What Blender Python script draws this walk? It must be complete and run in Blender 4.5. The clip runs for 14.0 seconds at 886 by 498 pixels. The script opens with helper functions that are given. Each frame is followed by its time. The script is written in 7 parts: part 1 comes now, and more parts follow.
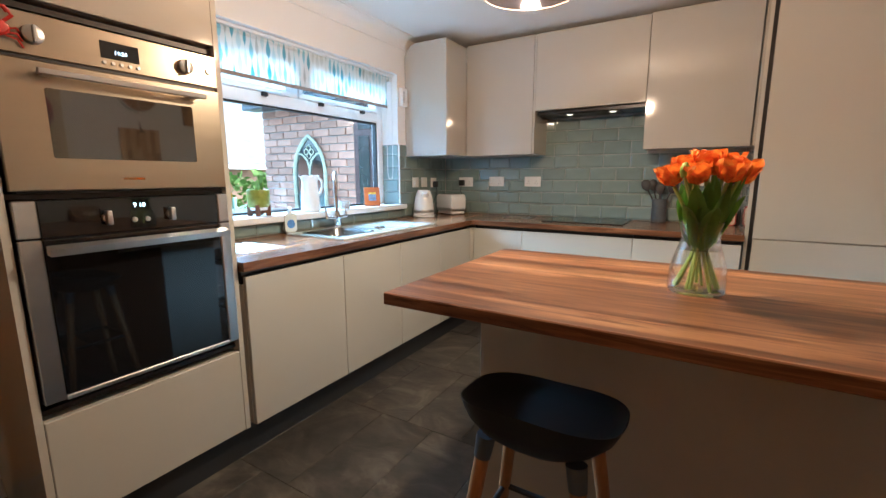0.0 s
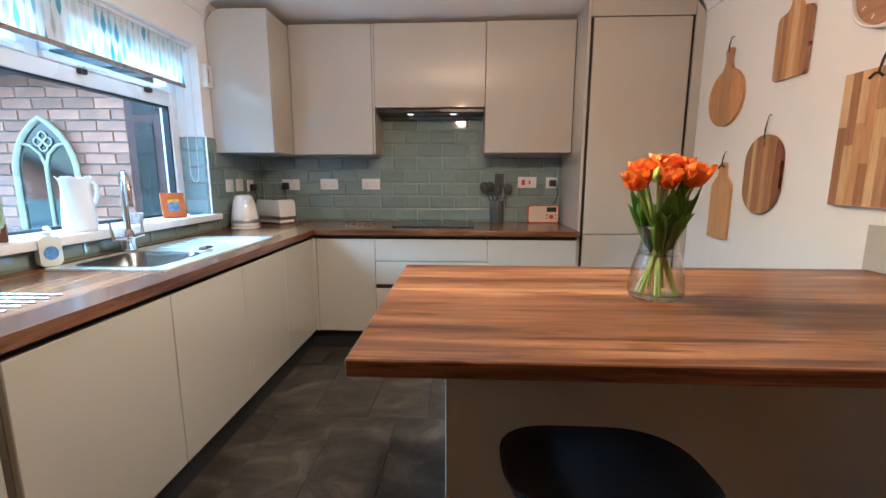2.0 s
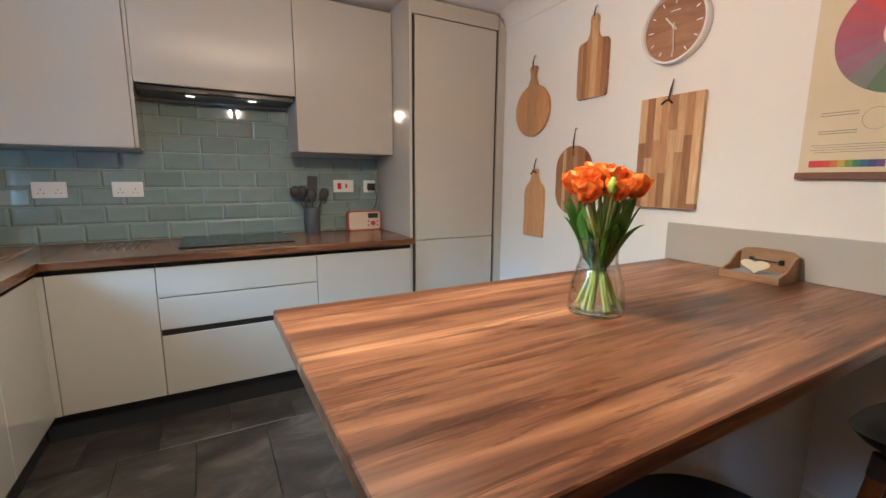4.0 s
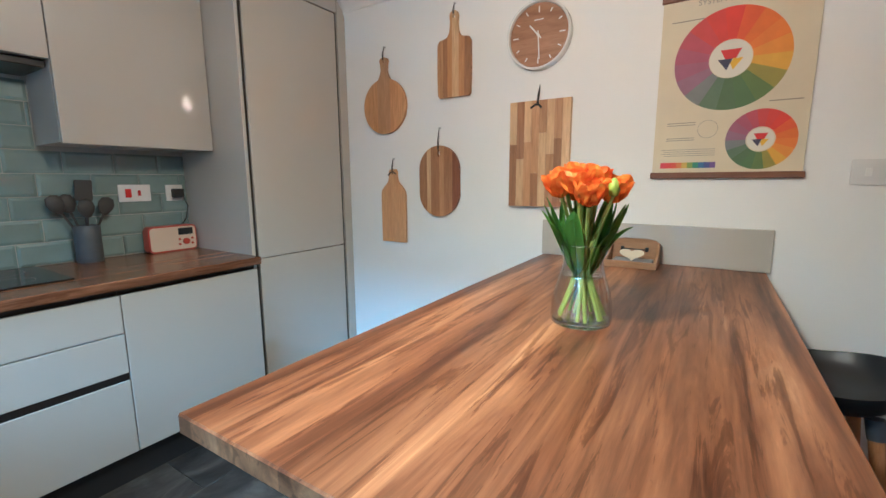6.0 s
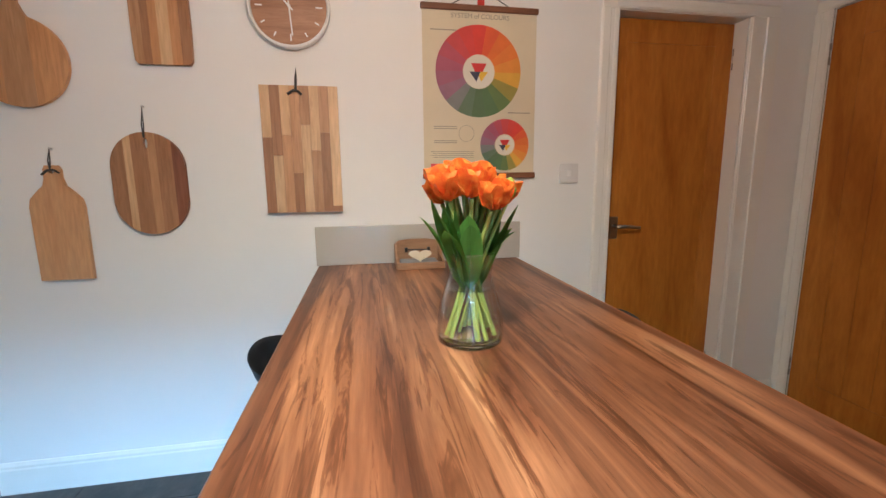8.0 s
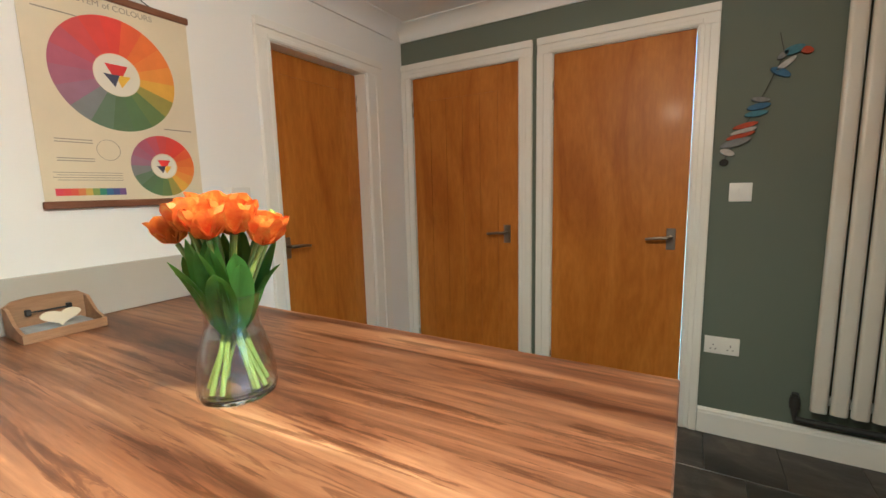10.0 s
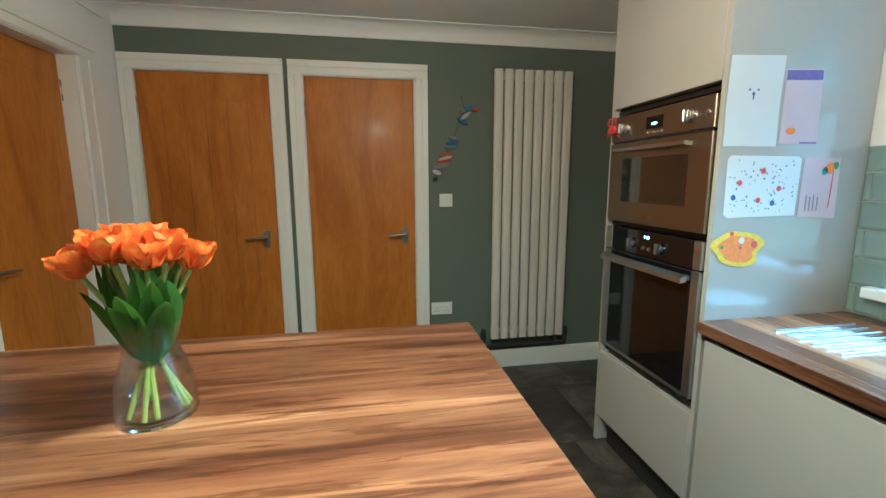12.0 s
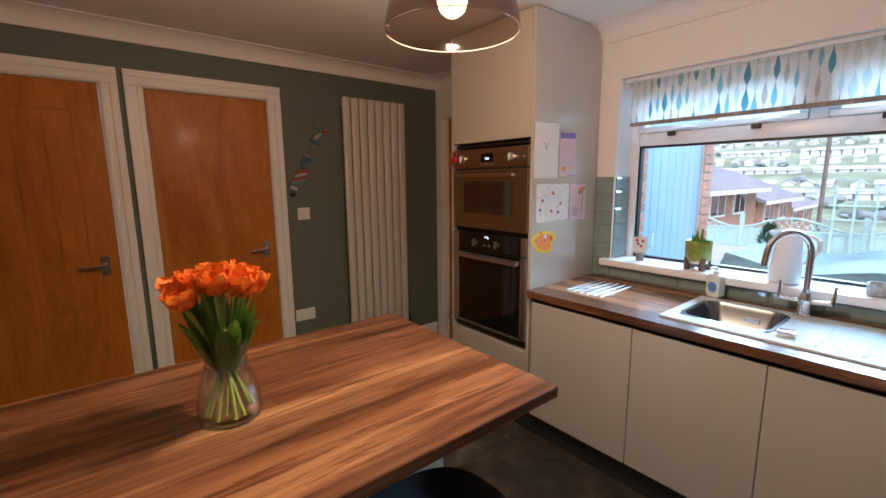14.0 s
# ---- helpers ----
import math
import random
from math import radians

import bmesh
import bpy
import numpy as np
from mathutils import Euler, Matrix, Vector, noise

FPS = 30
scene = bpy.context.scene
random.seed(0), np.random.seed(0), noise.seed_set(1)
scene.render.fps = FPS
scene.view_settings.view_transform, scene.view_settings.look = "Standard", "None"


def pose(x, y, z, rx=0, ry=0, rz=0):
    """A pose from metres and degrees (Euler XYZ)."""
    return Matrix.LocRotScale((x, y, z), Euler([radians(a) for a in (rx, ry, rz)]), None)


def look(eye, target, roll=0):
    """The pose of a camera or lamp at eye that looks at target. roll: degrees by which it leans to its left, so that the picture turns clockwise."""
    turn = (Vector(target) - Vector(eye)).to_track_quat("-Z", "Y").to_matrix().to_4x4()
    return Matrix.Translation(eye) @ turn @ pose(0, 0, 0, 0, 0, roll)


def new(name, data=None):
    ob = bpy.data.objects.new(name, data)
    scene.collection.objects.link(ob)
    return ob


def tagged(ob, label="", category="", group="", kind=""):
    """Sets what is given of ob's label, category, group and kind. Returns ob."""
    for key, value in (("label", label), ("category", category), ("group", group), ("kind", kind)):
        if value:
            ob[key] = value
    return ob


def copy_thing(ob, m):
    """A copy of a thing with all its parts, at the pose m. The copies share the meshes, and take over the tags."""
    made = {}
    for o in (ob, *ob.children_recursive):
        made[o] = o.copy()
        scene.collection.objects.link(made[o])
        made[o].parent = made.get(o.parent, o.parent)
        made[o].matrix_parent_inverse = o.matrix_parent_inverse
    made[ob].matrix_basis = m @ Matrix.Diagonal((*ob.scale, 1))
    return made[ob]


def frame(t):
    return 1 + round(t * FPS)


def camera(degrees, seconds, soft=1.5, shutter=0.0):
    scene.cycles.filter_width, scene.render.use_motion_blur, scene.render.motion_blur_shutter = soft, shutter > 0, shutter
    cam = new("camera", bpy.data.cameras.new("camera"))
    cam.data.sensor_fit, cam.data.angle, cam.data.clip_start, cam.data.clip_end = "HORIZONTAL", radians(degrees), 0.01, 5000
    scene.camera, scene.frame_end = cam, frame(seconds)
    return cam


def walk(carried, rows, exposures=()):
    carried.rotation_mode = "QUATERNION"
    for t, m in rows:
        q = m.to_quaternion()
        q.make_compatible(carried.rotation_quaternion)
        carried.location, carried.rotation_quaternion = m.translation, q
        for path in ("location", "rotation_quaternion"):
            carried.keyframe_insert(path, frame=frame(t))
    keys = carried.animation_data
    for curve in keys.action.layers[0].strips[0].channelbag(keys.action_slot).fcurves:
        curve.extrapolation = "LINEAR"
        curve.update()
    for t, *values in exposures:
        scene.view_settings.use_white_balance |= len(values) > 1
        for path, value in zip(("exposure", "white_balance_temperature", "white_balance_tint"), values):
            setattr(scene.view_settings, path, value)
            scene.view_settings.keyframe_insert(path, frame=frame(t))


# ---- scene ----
cam = camera(92.4, 14.0)

PATH = [
    (0, (2.215, 0.594, 1.219), (1.194, 2.281, 0.885), -0.1),
    (0.5, (2.03, 0.6, 1.221), (1.2, 2.39, 0.89), -0.0),
    (1, (1.923, 0.617, 1.234), (1.366, 2.509, 0.904), 0.3),
    (1.5, (1.782, 0.68, 1.22), (1.487, 2.63, 0.892), 0.2),
    (2, (1.672, 0.777, 1.226), (1.581, 2.748, 0.898), 0.1),
    (2.5, (1.573, 0.861, 1.232), (1.7, 2.831, 0.911), 0.1),
    (3, (1.458, 0.972, 1.237), (1.883, 2.901, 0.918), -0.0),
    (3.2, (1.428, 1.013, 1.252), (1.982, 2.908, 0.929), 0.1),
    (5.5, (1.165, 1.604, 1.238), (2.665, 2.89, 0.925), -0.1),
    (6, (1.152, 1.718, 1.254), (2.821, 2.772, 0.934), -0.3),
    (6.5, (1.182, 1.818, 1.244), (2.962, 2.674, 0.93), -0.4),
    (7, (1.228, 1.964, 1.251), (3.118, 2.534, 0.934), -0.4),
    (7.5, (1.268, 2.09, 1.257), (3.233, 2.271, 0.932), -0.5),
    (8, (1.329, 2.201, 1.255), (3.271, 1.849, 0.929), -0.6),
    (8.5, (1.358, 2.252, 1.251), (3.144, 1.413, 0.923), -0.7),
    (9, (1.371, 2.339, 1.271), (2.919, 1.118, 0.937), -0.5),
    (9.2, (1.380, 2.357, 1.262), (2.835, 1.022, 0.952), -0.7),
    (11.3, (1.651, 2.742, 1.358), (1.757, 0.773, 1.031), -0.5),
    (11.5, (1.687, 2.784, 1.362), (1.661, 0.812, 1.035), -0.3),
    (12, (1.785, 2.883, 1.37), (1.44, 0.938, 1.054), -0.2),
    (12.5, (1.928, 2.932, 1.391), (1.299, 1.061, 1.067), -0.2),
    (13, (2.1, 2.97, 1.414), (1.161, 1.233, 1.091), -0.1),
    (13.5, (2.246, 3.025, 1.436), (1.11, 1.409, 1.122), -0.2),
    (14, (2.426, 3.09, 1.48), (1.186, 1.554, 1.157), -0.5),
]
EXPOSURES = [(0.0, 2.66, 5300, 0), (1.5, 2.6, 5150, 1), (3.0, 2.53, 5150, 2), (5.5, 2.53, 4450, -9), (6.5, 2.45, 4400, -9), (7.5, 2.4, 4650, -4), (8.5, 2.38, 4950, 0), (9.0, 2.52, 4950, -1), (11.5, 2.8, 4050, -24), (12.5, 2.4, 4500, -12), (13.5, 1.97, 5450, 9), (14.0, 1.82, 5850, 12)]
walk(cam, [(t, look(eye, aim, lean)) for t, eye, aim, lean in PATH], EXPOSURES)

# ---- world and lights ----
XR, YH, ZC, ZW, ZI = 3.185, 4.30, 2.35, 0.877, 0.892   # right wall, hob wall, ceiling, worktop, island top
world = bpy.data.worlds.new("overcast_sky")
scene.world = world
world.use_nodes = True
wn, wl = world.node_tree.nodes, world.node_tree.links
sky = wn.new("ShaderNodeTexSky")
sky.sky_type, sky.sun_disc = "NISHITA", False
sky.sun_elevation, sky.sun_rotation = radians(58), radians(53)
sky.air_density, sky.dust_density, sky.ozone_density = 1.0, 4.0, 1.0
wl.new(sky.outputs["Color"], wn["Background"].inputs["Color"])
wn["Background"].inputs["Strength"].default_value = 0.11

sun_data = bpy.data.lights.new("sun", "SUN")
sun_data.energy, sun_data.angle, sun_data.color = 0.5, radians(20), (1.0, 0.97, 0.93)
sun = new("sun", sun_data)
sun.matrix_world = look((0, 0, 0), (-0.42, -0.32, -0.85))

# the sky's light that falls in through the window, from outside above its head
sky_data = bpy.data.lights.new("window_skylight", "AREA")
sky_data.shape, sky_data.size, sky_data.size_y = "RECTANGLE", 6.5, 4.5
sky_data.energy, sky_data.color, sky_data.spread = 290, (0.48, 0.75, 1.0), radians(80)
window_skylight = new("window_skylight", sky_data)
window_skylight.matrix_world = look((-6.5, 2.45, 5.6), (1.4, 2.63, 0.95))

LAMP = (1.636, 2.160, 1.87)   # middle of the pendant's rim
bulb_data = bpy.data.lights.new("bulb_light", "POINT")
bulb_data.energy, bulb_data.color, bulb_data.shadow_soft_size = 20, (1.0, 0.73, 0.47), 0.045
bulb_light = new("bulb_light", bulb_data)
bulb_light.location = (LAMP[0], LAMP[1], LAMP[2] + 0.075)

# ---- materials ----
def nodes_of(name):
    m = bpy.data.materials.new(name)
    m.use_nodes = True
    return m, m.node_tree.nodes, m.node_tree.links, m.node_tree.nodes["Principled BSDF"]


def coords(nt, links, scale, turn=(0, 0, 0)):
    tc, mp = nt.new("ShaderNodeTexCoord"), nt.new("ShaderNodeMapping")
    mp.inputs["Scale"].default_value = scale
    mp.inputs["Rotation"].default_value = turn
    links.new(tc.outputs["Object"], mp.inputs["Vector"])
    return mp.outputs["Vector"]


def ramp(nt, links, source, stops):
    r = nt.new("ShaderNodeValToRGB")
    while len(r.color_ramp.elements) < len(stops):
        r.color_ramp.elements.new(0.5)
    for e, (at, c) in zip(r.color_ramp.elements, stops):
        e.position, e.color = at, (*c, 1)
    links.new(source, r.inputs["Fac"])
    return r.outputs["Color"]


def noise_of(nt, links, vec, scale, detail=4.0, rough=0.55, warp=0.0):
    n = nt.new("ShaderNodeTexNoise")
    n.inputs["Scale"].default_value, n.inputs["Detail"].default_value = scale, detail
    n.inputs["Roughness"].default_value, n.inputs["Distortion"].default_value = rough, warp
    links.new(vec, n.inputs["Vector"])
    return n.outputs["Fac"]


def bump_of(nt, links, source, strength, distance=0.002):
    b = nt.new("ShaderNodeBump")
    b.inputs["Strength"].default_value, b.inputs["Distance"].default_value = strength, distance
    links.new(source, b.inputs["Height"])
    return b.outputs["Normal"]


def mixed(nt, links, fac, a, b, mode="MIX"):
    m = nt.new("ShaderNodeMix")
    m.data_type, m.blend_type = "RGBA", mode
    for socket, v in ((m.inputs[0], fac), (m.inputs[6], a), (m.inputs[7], b)):
        if isinstance(v, (int, float)):
            socket.default_value = v
        elif isinstance(v, tuple):
            socket.default_value = (*v, 1)
        else:
            links.new(v, socket)
    return m.outputs[2]


def surface(name, colour, rough=0.5, metal=0.0, vary=0.06, scale=3.0, grain=0.0, grain_scale=200.0, coat=0.0, stretch=(1, 1, 1), spread=0.0, spec=0.5):
    """A plain material with broad blotches, fine relief and, between loose pieces, a spread of tone."""
    m, nt, links, p = nodes_of(name)
    vec = coords(nt, links, stretch)
    broad = noise_of(nt, links, vec, scale, 5.0)
    lo, hi = tuple(c * (1 - vary) for c in colour), tuple(min(1, c * (1 + vary)) for c in colour)
    col = ramp(nt, links, broad, [(0.3, lo), (0.7, hi)])
    if spread:
        info = nt.new("ShaderNodeObjectInfo")
        tone = ramp(nt, links, info.outputs["Random"], [(0.0, (1 - spread,) * 3), (1.0, (1 + spread,) * 3)])
        col = mixed(nt, links, 1.0, col, tone, "MULTIPLY")
    links.new(col, p.inputs["Base Color"])
    rr = nt.new("ShaderNodeMapRange")
    rr.inputs["To Min"].default_value, rr.inputs["To Max"].default_value = rough * 0.85, min(1, rough * 1.15)
    links.new(broad, rr.inputs["Value"])
    links.new(rr.outputs["Result"], p.inputs["Roughness"])
    p.inputs["Metallic"].default_value = metal
    p.inputs["Coat Weight"].default_value, p.inputs["Coat Roughness"].default_value = coat, 0.06
    p.inputs["Specular IOR Level"].default_value = spec
    if grain:
        fine = noise_of(nt, links, vec, grain_scale, 3.0)
        links.new(bump_of(nt, links, fine, grain, 0.001), p.inputs["Normal"])
    return m


def wood(name, tones, along="X", stretch=14.0, base=1.0, rough=0.4, bump=0.06, warp=0.6, coat=0.0, spread=0.0, band=0.0, contrast=0.0, streaks=0.0):
    """Timber with its grain along one axis: broad streaks, fine fibres, dark veins and, with band, the tones of glued strips."""
    m, nt, links, p = nodes_of(name)
    sc = {"X": (base, base * stretch, base * stretch), "Y": (base * stretch, base, base * stretch), "Z": (base * stretch, base * stretch, base)}[along]
    vec = coords(nt, links, sc)
    streak = noise_of(nt, links, vec, 0.9, 6.0, 0.62, warp)
    col = ramp(nt, links, streak, [(0.34 + 0.32 * i / (len(tones) - 1), t) for i, t in enumerate(tones)])
    fibre_vec = coords(nt, links, tuple(c * 6 for c in sc))
    fibre = noise_of(nt, links, fibre_vec, 1.6, 4.0, 0.6)
    col = mixed(nt, links, 0.35, col, ramp(nt, links, fibre, [(0.35, (0.55, 0.5, 0.46)), (0.65, (1, 1, 1))]), "MULTIPLY")
    if contrast:
        mid = noise_of(nt, links, coords(nt, links, tuple(c * 2.3 for c in sc)), 1.0, 5.0, 0.6, 0.6)
        col = mixed(nt, links, contrast, col, ramp(nt, links, mid, [(0.38, (0.34, 0.28, 0.26)), (0.46, (0.78, 0.75, 0.73)), (0.54, (1.0, 1.0, 0.98)), (0.62, (1.15, 1.14, 1.10))]), "MULTIPLY")
    if streaks:
        # wavy dark veins, their course bent by a slower noise, in patches
        k = {"X": (base * 2.6, base * 38, base * 38), "Y": (base * 38, base * 2.6, base * 38), "Z": (base * 38, base * 38, base * 2.6)}[along]
        vein = noise_of(nt, links, coords(nt, links, k), 1.0, 5.0, 0.68, 1.1)
        col = mixed(nt, links, streaks, col, ramp(nt, links, vein, [(0.33, (0.30, 0.22, 0.17)), (0.42, (0.52, 0.43, 0.37)), (0.455, (0.93, 0.91, 0.89)), (0.60, (1.0, 1.0, 1.0)), (0.68, (1.22, 1.20, 1.15))]), "MULTIPLY")
    if band:
        sep, mul, flo = nt.new("ShaderNodeSeparateXYZ"), nt.new("ShaderNodeMath"), nt.new("ShaderNodeMath")
        tc = nt.new("ShaderNodeTexCoord")
        links.new(tc.outputs["Object"], sep.inputs[0])
        mul.operation, flo.operation = "MULTIPLY", "FLOOR"
        mul.inputs[1].default_value = 1 / band
        links.new(sep.outputs[{"X": 1, "Y": 0, "Z": 1}[along]], mul.inputs[0])
        links.new(mul.outputs[0], flo.inputs[0])
        white = nt.new("ShaderNodeTexWhiteNoise")
        white.noise_dimensions = "1D"
        links.new(flo.outputs[0], white.inputs["W"])
        col = mixed(nt, links, 1.0, col, ramp(nt, links, white.outputs["Value"], [(0.0, (0.62, 0.57, 0.54)), (0.5, (0.95, 0.93, 0.9)), (1.0, (1.22, 1.20, 1.15))]), "MULTIPLY")
    if spread:
        info = nt.new("ShaderNodeObjectInfo")
        col = mixed(nt, links, 1.0, col, ramp(nt, links, info.outputs["Random"], [(0.0, (1 - spread, 1 - spread * 1.1, 1 - spread * 1.2)), (1.0, (1 + spread,) * 3)]), "MULTIPLY")
    links.new(col, p.inputs["Base Color"])
    p.inputs["Roughness"].default_value = rough
    p.inputs["Coat Weight"].default_value = coat
    p.inputs["Coat Roughness"].default_value = 0.15
    links.new(bump_of(nt, links, fibre, bump, 0.001), p.inputs["Normal"])
    return m


def clear_pane(name, tint=(1, 1, 1), gloss=0.02, power=5.0, facing=0.025):
    """Thin glass: light goes straight through, and the pane mirrors more at a grazing angle."""
    m, nt, links, p = nodes_of(name)
    nt.remove(p)
    tr, gl, mx, lw = nt.new("ShaderNodeBsdfTransparent"), nt.new("ShaderNodeBsdfGlossy"), nt.new("ShaderNodeMixShader"), nt.new("ShaderNodeLayerWeight")
    tr.inputs["Color"].default_value = (*tint, 1)
    gl.inputs["Roughness"].default_value = gloss
    pw_, ml, ad = (nt.new("ShaderNodeMath") for _ in range(3))
    pw_.operation, ml.operation, ad.operation = "POWER", "MULTIPLY", "ADD"
    pw_.inputs[1].default_value, ml.inputs[1].default_value, ad.inputs[1].default_value = power, 0.75, facing
    lw.inputs["Blend"].default_value = 0.5
    links.new(lw.outputs["Facing"], pw_.inputs[0])
    links.new(pw_.outputs[0], ml.inputs[0])
    links.new(ml.outputs[0], ad.inputs[0])
    links.new(ad.outputs[0], mx.inputs[0])
    links.new(tr.outputs[0], mx.inputs[1])
    links.new(gl.outputs[0], mx.inputs[2])
    links.new(mx.outputs[0], nt["Material Output"].inputs["Surface"])
    return m


def glowing(name, colour, strength):
    m, nt, links, p = nodes_of(name)
    p.inputs["Base Color"].default_value = (0, 0, 0, 1)
    p.inputs["Emission Color"].default_value = (*colour, 1)
    p.inputs["Emission Strength"].default_value = strength
    return m


WHITE_PAINT = surface("white_wall_paint", (0.80, 0.79, 0.77), 0.75, vary=0.02, scale=1.2, grain=0.12, grain_scale=260)
GREEN_PAINT = surface("sage_green_wall_paint", (0.128, 0.150, 0.118), 0.7, vary=0.04, scale=1.5, grain=0.12, grain_scale=260)
CEILING_PAINT = surface("ceiling_paint", (0.80, 0.78, 0.75), 0.85, vary=0.02, scale=0.9, grain=0.1)
TRIM = surface("white_gloss_woodwork", (0.80, 0.78, 0.73), 0.32, vary=0.02, scale=5, grain=0.03, grain_scale=90)
CABINET = surface("cashmere_gloss_lacquer", (0.475, 0.445, 0.39), 0.075, vary=0.015, scale=1.5, grain=0.012, grain_scale=9, coat=0.5)
CARCASS = surface("cashmere_matt_board", (0.46, 0.42, 0.37), 0.45, vary=0.03)
RAIL = surface("dark_brown_handle_channel", (0.016, 0.012, 0.010), 0.4, vary=0.1)
PLINTH = surface("dark_grey_plinth", (0.022, 0.023, 0.026), 0.45, vary=0.1)
WALNUT = [(0.120, 0.050, 0.024), (0.22, 0.100, 0.048), (0.32, 0.160, 0.080), (0.42, 0.225, 0.115), (0.58, 0.36, 0.20)]
ISLAND_WOOD = wood("walnut_block_laminate_lengthwise", [tuple(c * k for c, k in zip(t, (0.95, 0.86, 0.78))) for t in WALNUT], "X", 15, 0.8, 0.34, 0.05, 0.8, band=0.105, contrast=0.35, streaks=0.85)
WORKTOP_WOOD_Y = wood("walnut_block_laminate_along_window", WALNUT[:4], "Y", 13, 0.8, 0.24, 0.05, 0.7, band=0.13, contrast=0.4, streaks=0.6)
WORKTOP_WOOD_X = wood("walnut_block_laminate_along_hob", WALNUT[:4], "X", 13, 0.8, 0.24, 0.05, 0.7, band=0.13, contrast=0.4, streaks=0.6)
OAK_DOOR = wood("golden_oak_veneer", [(0.36, 0.114, 0.009), (0.43, 0.150, 0.013), (0.47, 0.171, 0.017), (0.51, 0.197, 0.023)], "Z", 5, 1.1, 0.42, 0.05, 1.2, coat=0.03)
for m_, level in ((OAK_DOOR, 0.25), (ISLAND_WOOD, 0.38)):
    m_.node_tree.nodes["Principled BSDF"].inputs["Specular IOR Level"].default_value = level
SLATE, sn, sl, sp = nodes_of("dark_slate_vinyl_tile")
sv = coords(sn, sl, (1, 1.6, 1))
sinfo, shift = sn.new("ShaderNodeObjectInfo"), sn.new("ShaderNodeVectorMath")
shift.operation = "MULTIPLY_ADD"
shift.inputs[1].default_value, shift.inputs[2].default_value = (37, 53, 11), (0, 0, 0)
sl.new(sinfo.outputs["Random"], shift.inputs[0])
sadd = sn.new("ShaderNodeVectorMath")
sl.new(sv, sadd.inputs[0])
sl.new(shift.outputs[0], sadd.inputs[1])
scloud = noise_of(sn, sl, sadd.outputs[0], 3.2, 6, 0.6, 1.2)
scol = ramp(sn, sl, scloud, [(0.30, (0.018, 0.016, 0.015)), (0.45, (0.036, 0.032, 0.029)), (0.56, (0.062, 0.053, 0.046)), (0.70, (0.13, 0.115, 0.10))])
sl.new(mixed(sn, sl, 1.0, scol, ramp(sn, sl, sinfo.outputs["Random"], [(0.0, (0.8, 0.8, 0.82)), (1.0, (1.2, 1.17, 1.12))]), "MULTIPLY"), sp.inputs["Base Color"])
sp.inputs["Roughness"].default_value = 0.38
sl.new(bump_of(sn, sl, noise_of(sn, sl, sadd.outputs[0], 18, 5), 0.6, 0.003), sp.inputs["Normal"])
GROUT_DARK = surface("dark_floor_joint", (0.018, 0.018, 0.018), 0.8)
TILE = surface("sage_glazed_ceramic", (0.225, 0.295, 0.285), 0.05, vary=0.08, scale=6, grain=0.03, grain_scale=20, spread=0.09, coat=0.4)
GROUT = surface("pale_wall_grout", (0.42, 0.42, 0.39), 0.85, vary=0.06, scale=20)
STEEL = surface("brushed_stainless_steel", (0.55, 0.55, 0.55), 0.30, 1.0, vary=0.02, scale=3, grain=0.03, grain_scale=90, stretch=(1, 1, 12))
CHROME = surface("polished_chrome", (0.72, 0.72, 0.73), 0.07, 1.0, vary=0.02)
BRONZE = surface("satin_nickel_handle", (0.32, 0.28, 0.24), 0.30, 1.0, vary=0.05)
BLACK_GLASS = surface("black_oven_glass", (0.006, 0.006, 0.007), 0.04, vary=0.1, spec=0.6)
BLACK = surface("matt_black_plastic", (0.018, 0.018, 0.019), 0.45, vary=0.15, scale=9)
UPVC = surface("white_window_plastic", (0.80, 0.81, 0.82), 0.28, vary=0.015)
PLASTIC = surface("white_switch_plastic", (0.78, 0.77, 0.74), 0.30, vary=0.02)
CERAMIC = surface("white_glazed_ceramic", (0.80, 0.80, 0.79), 0.14, vary=0.03, coat=0.4)
PANE = clear_pane("window_glass")
DISPLAY = glowing("clock_digits", (0.75, 0.92, 1.0), 0.9)
RADIATOR_PAINT = surface("off_white_radiator_enamel", (0.63, 0.60, 0.54), 0.30, vary=0.02)


# ---- building blocks ----
ORIGIN = {}


def thing(name, at, label, category, group="", kind=""):
    ob = new(name)
    ob.empty_display_size = 0.05
    ob.location = at
    ORIGIN[ob] = Vector(at)
    return tagged(ob, label, category, group, kind)


def mesh_of(name, bm, material, smooth=False, origin=(0, 0, 0)):
    bmesh.ops.recalc_face_normals(bm, faces=bm.faces)
    bmesh.ops.translate(bm, verts=bm.verts, vec=-Vector(origin))
    me = bpy.data.meshes.new(name)
    bm.to_mesh(me)
    bm.free()
    me.materials.append(material)
    if smooth:
        for poly in me.polygons:
            poly.use_smooth = True
        me.set_sharp_from_angle(angle=radians(38))
    return me


def part(name, bm, material, parent, label="", smooth=False):
    """Links a bmesh, given in world places, as one mesh under a thing or a part."""
    base = ORIGIN[parent]
    ob = new(name, mesh_of(name, bm, material, smooth, base))
    ob.parent = parent
    ORIGIN[ob] = base
    return tagged(ob, label)


def solid(name, bm, material, label, category, group="", kind="", smooth=False, at=(0, 0, 0)):
    """A thing that is one mesh."""
    ob = new(name, mesh_of(name, bm, material, smooth, at))
    ob.location = at
    ORIGIN[ob] = Vector(at)
    return tagged(ob, label, category, group, kind)


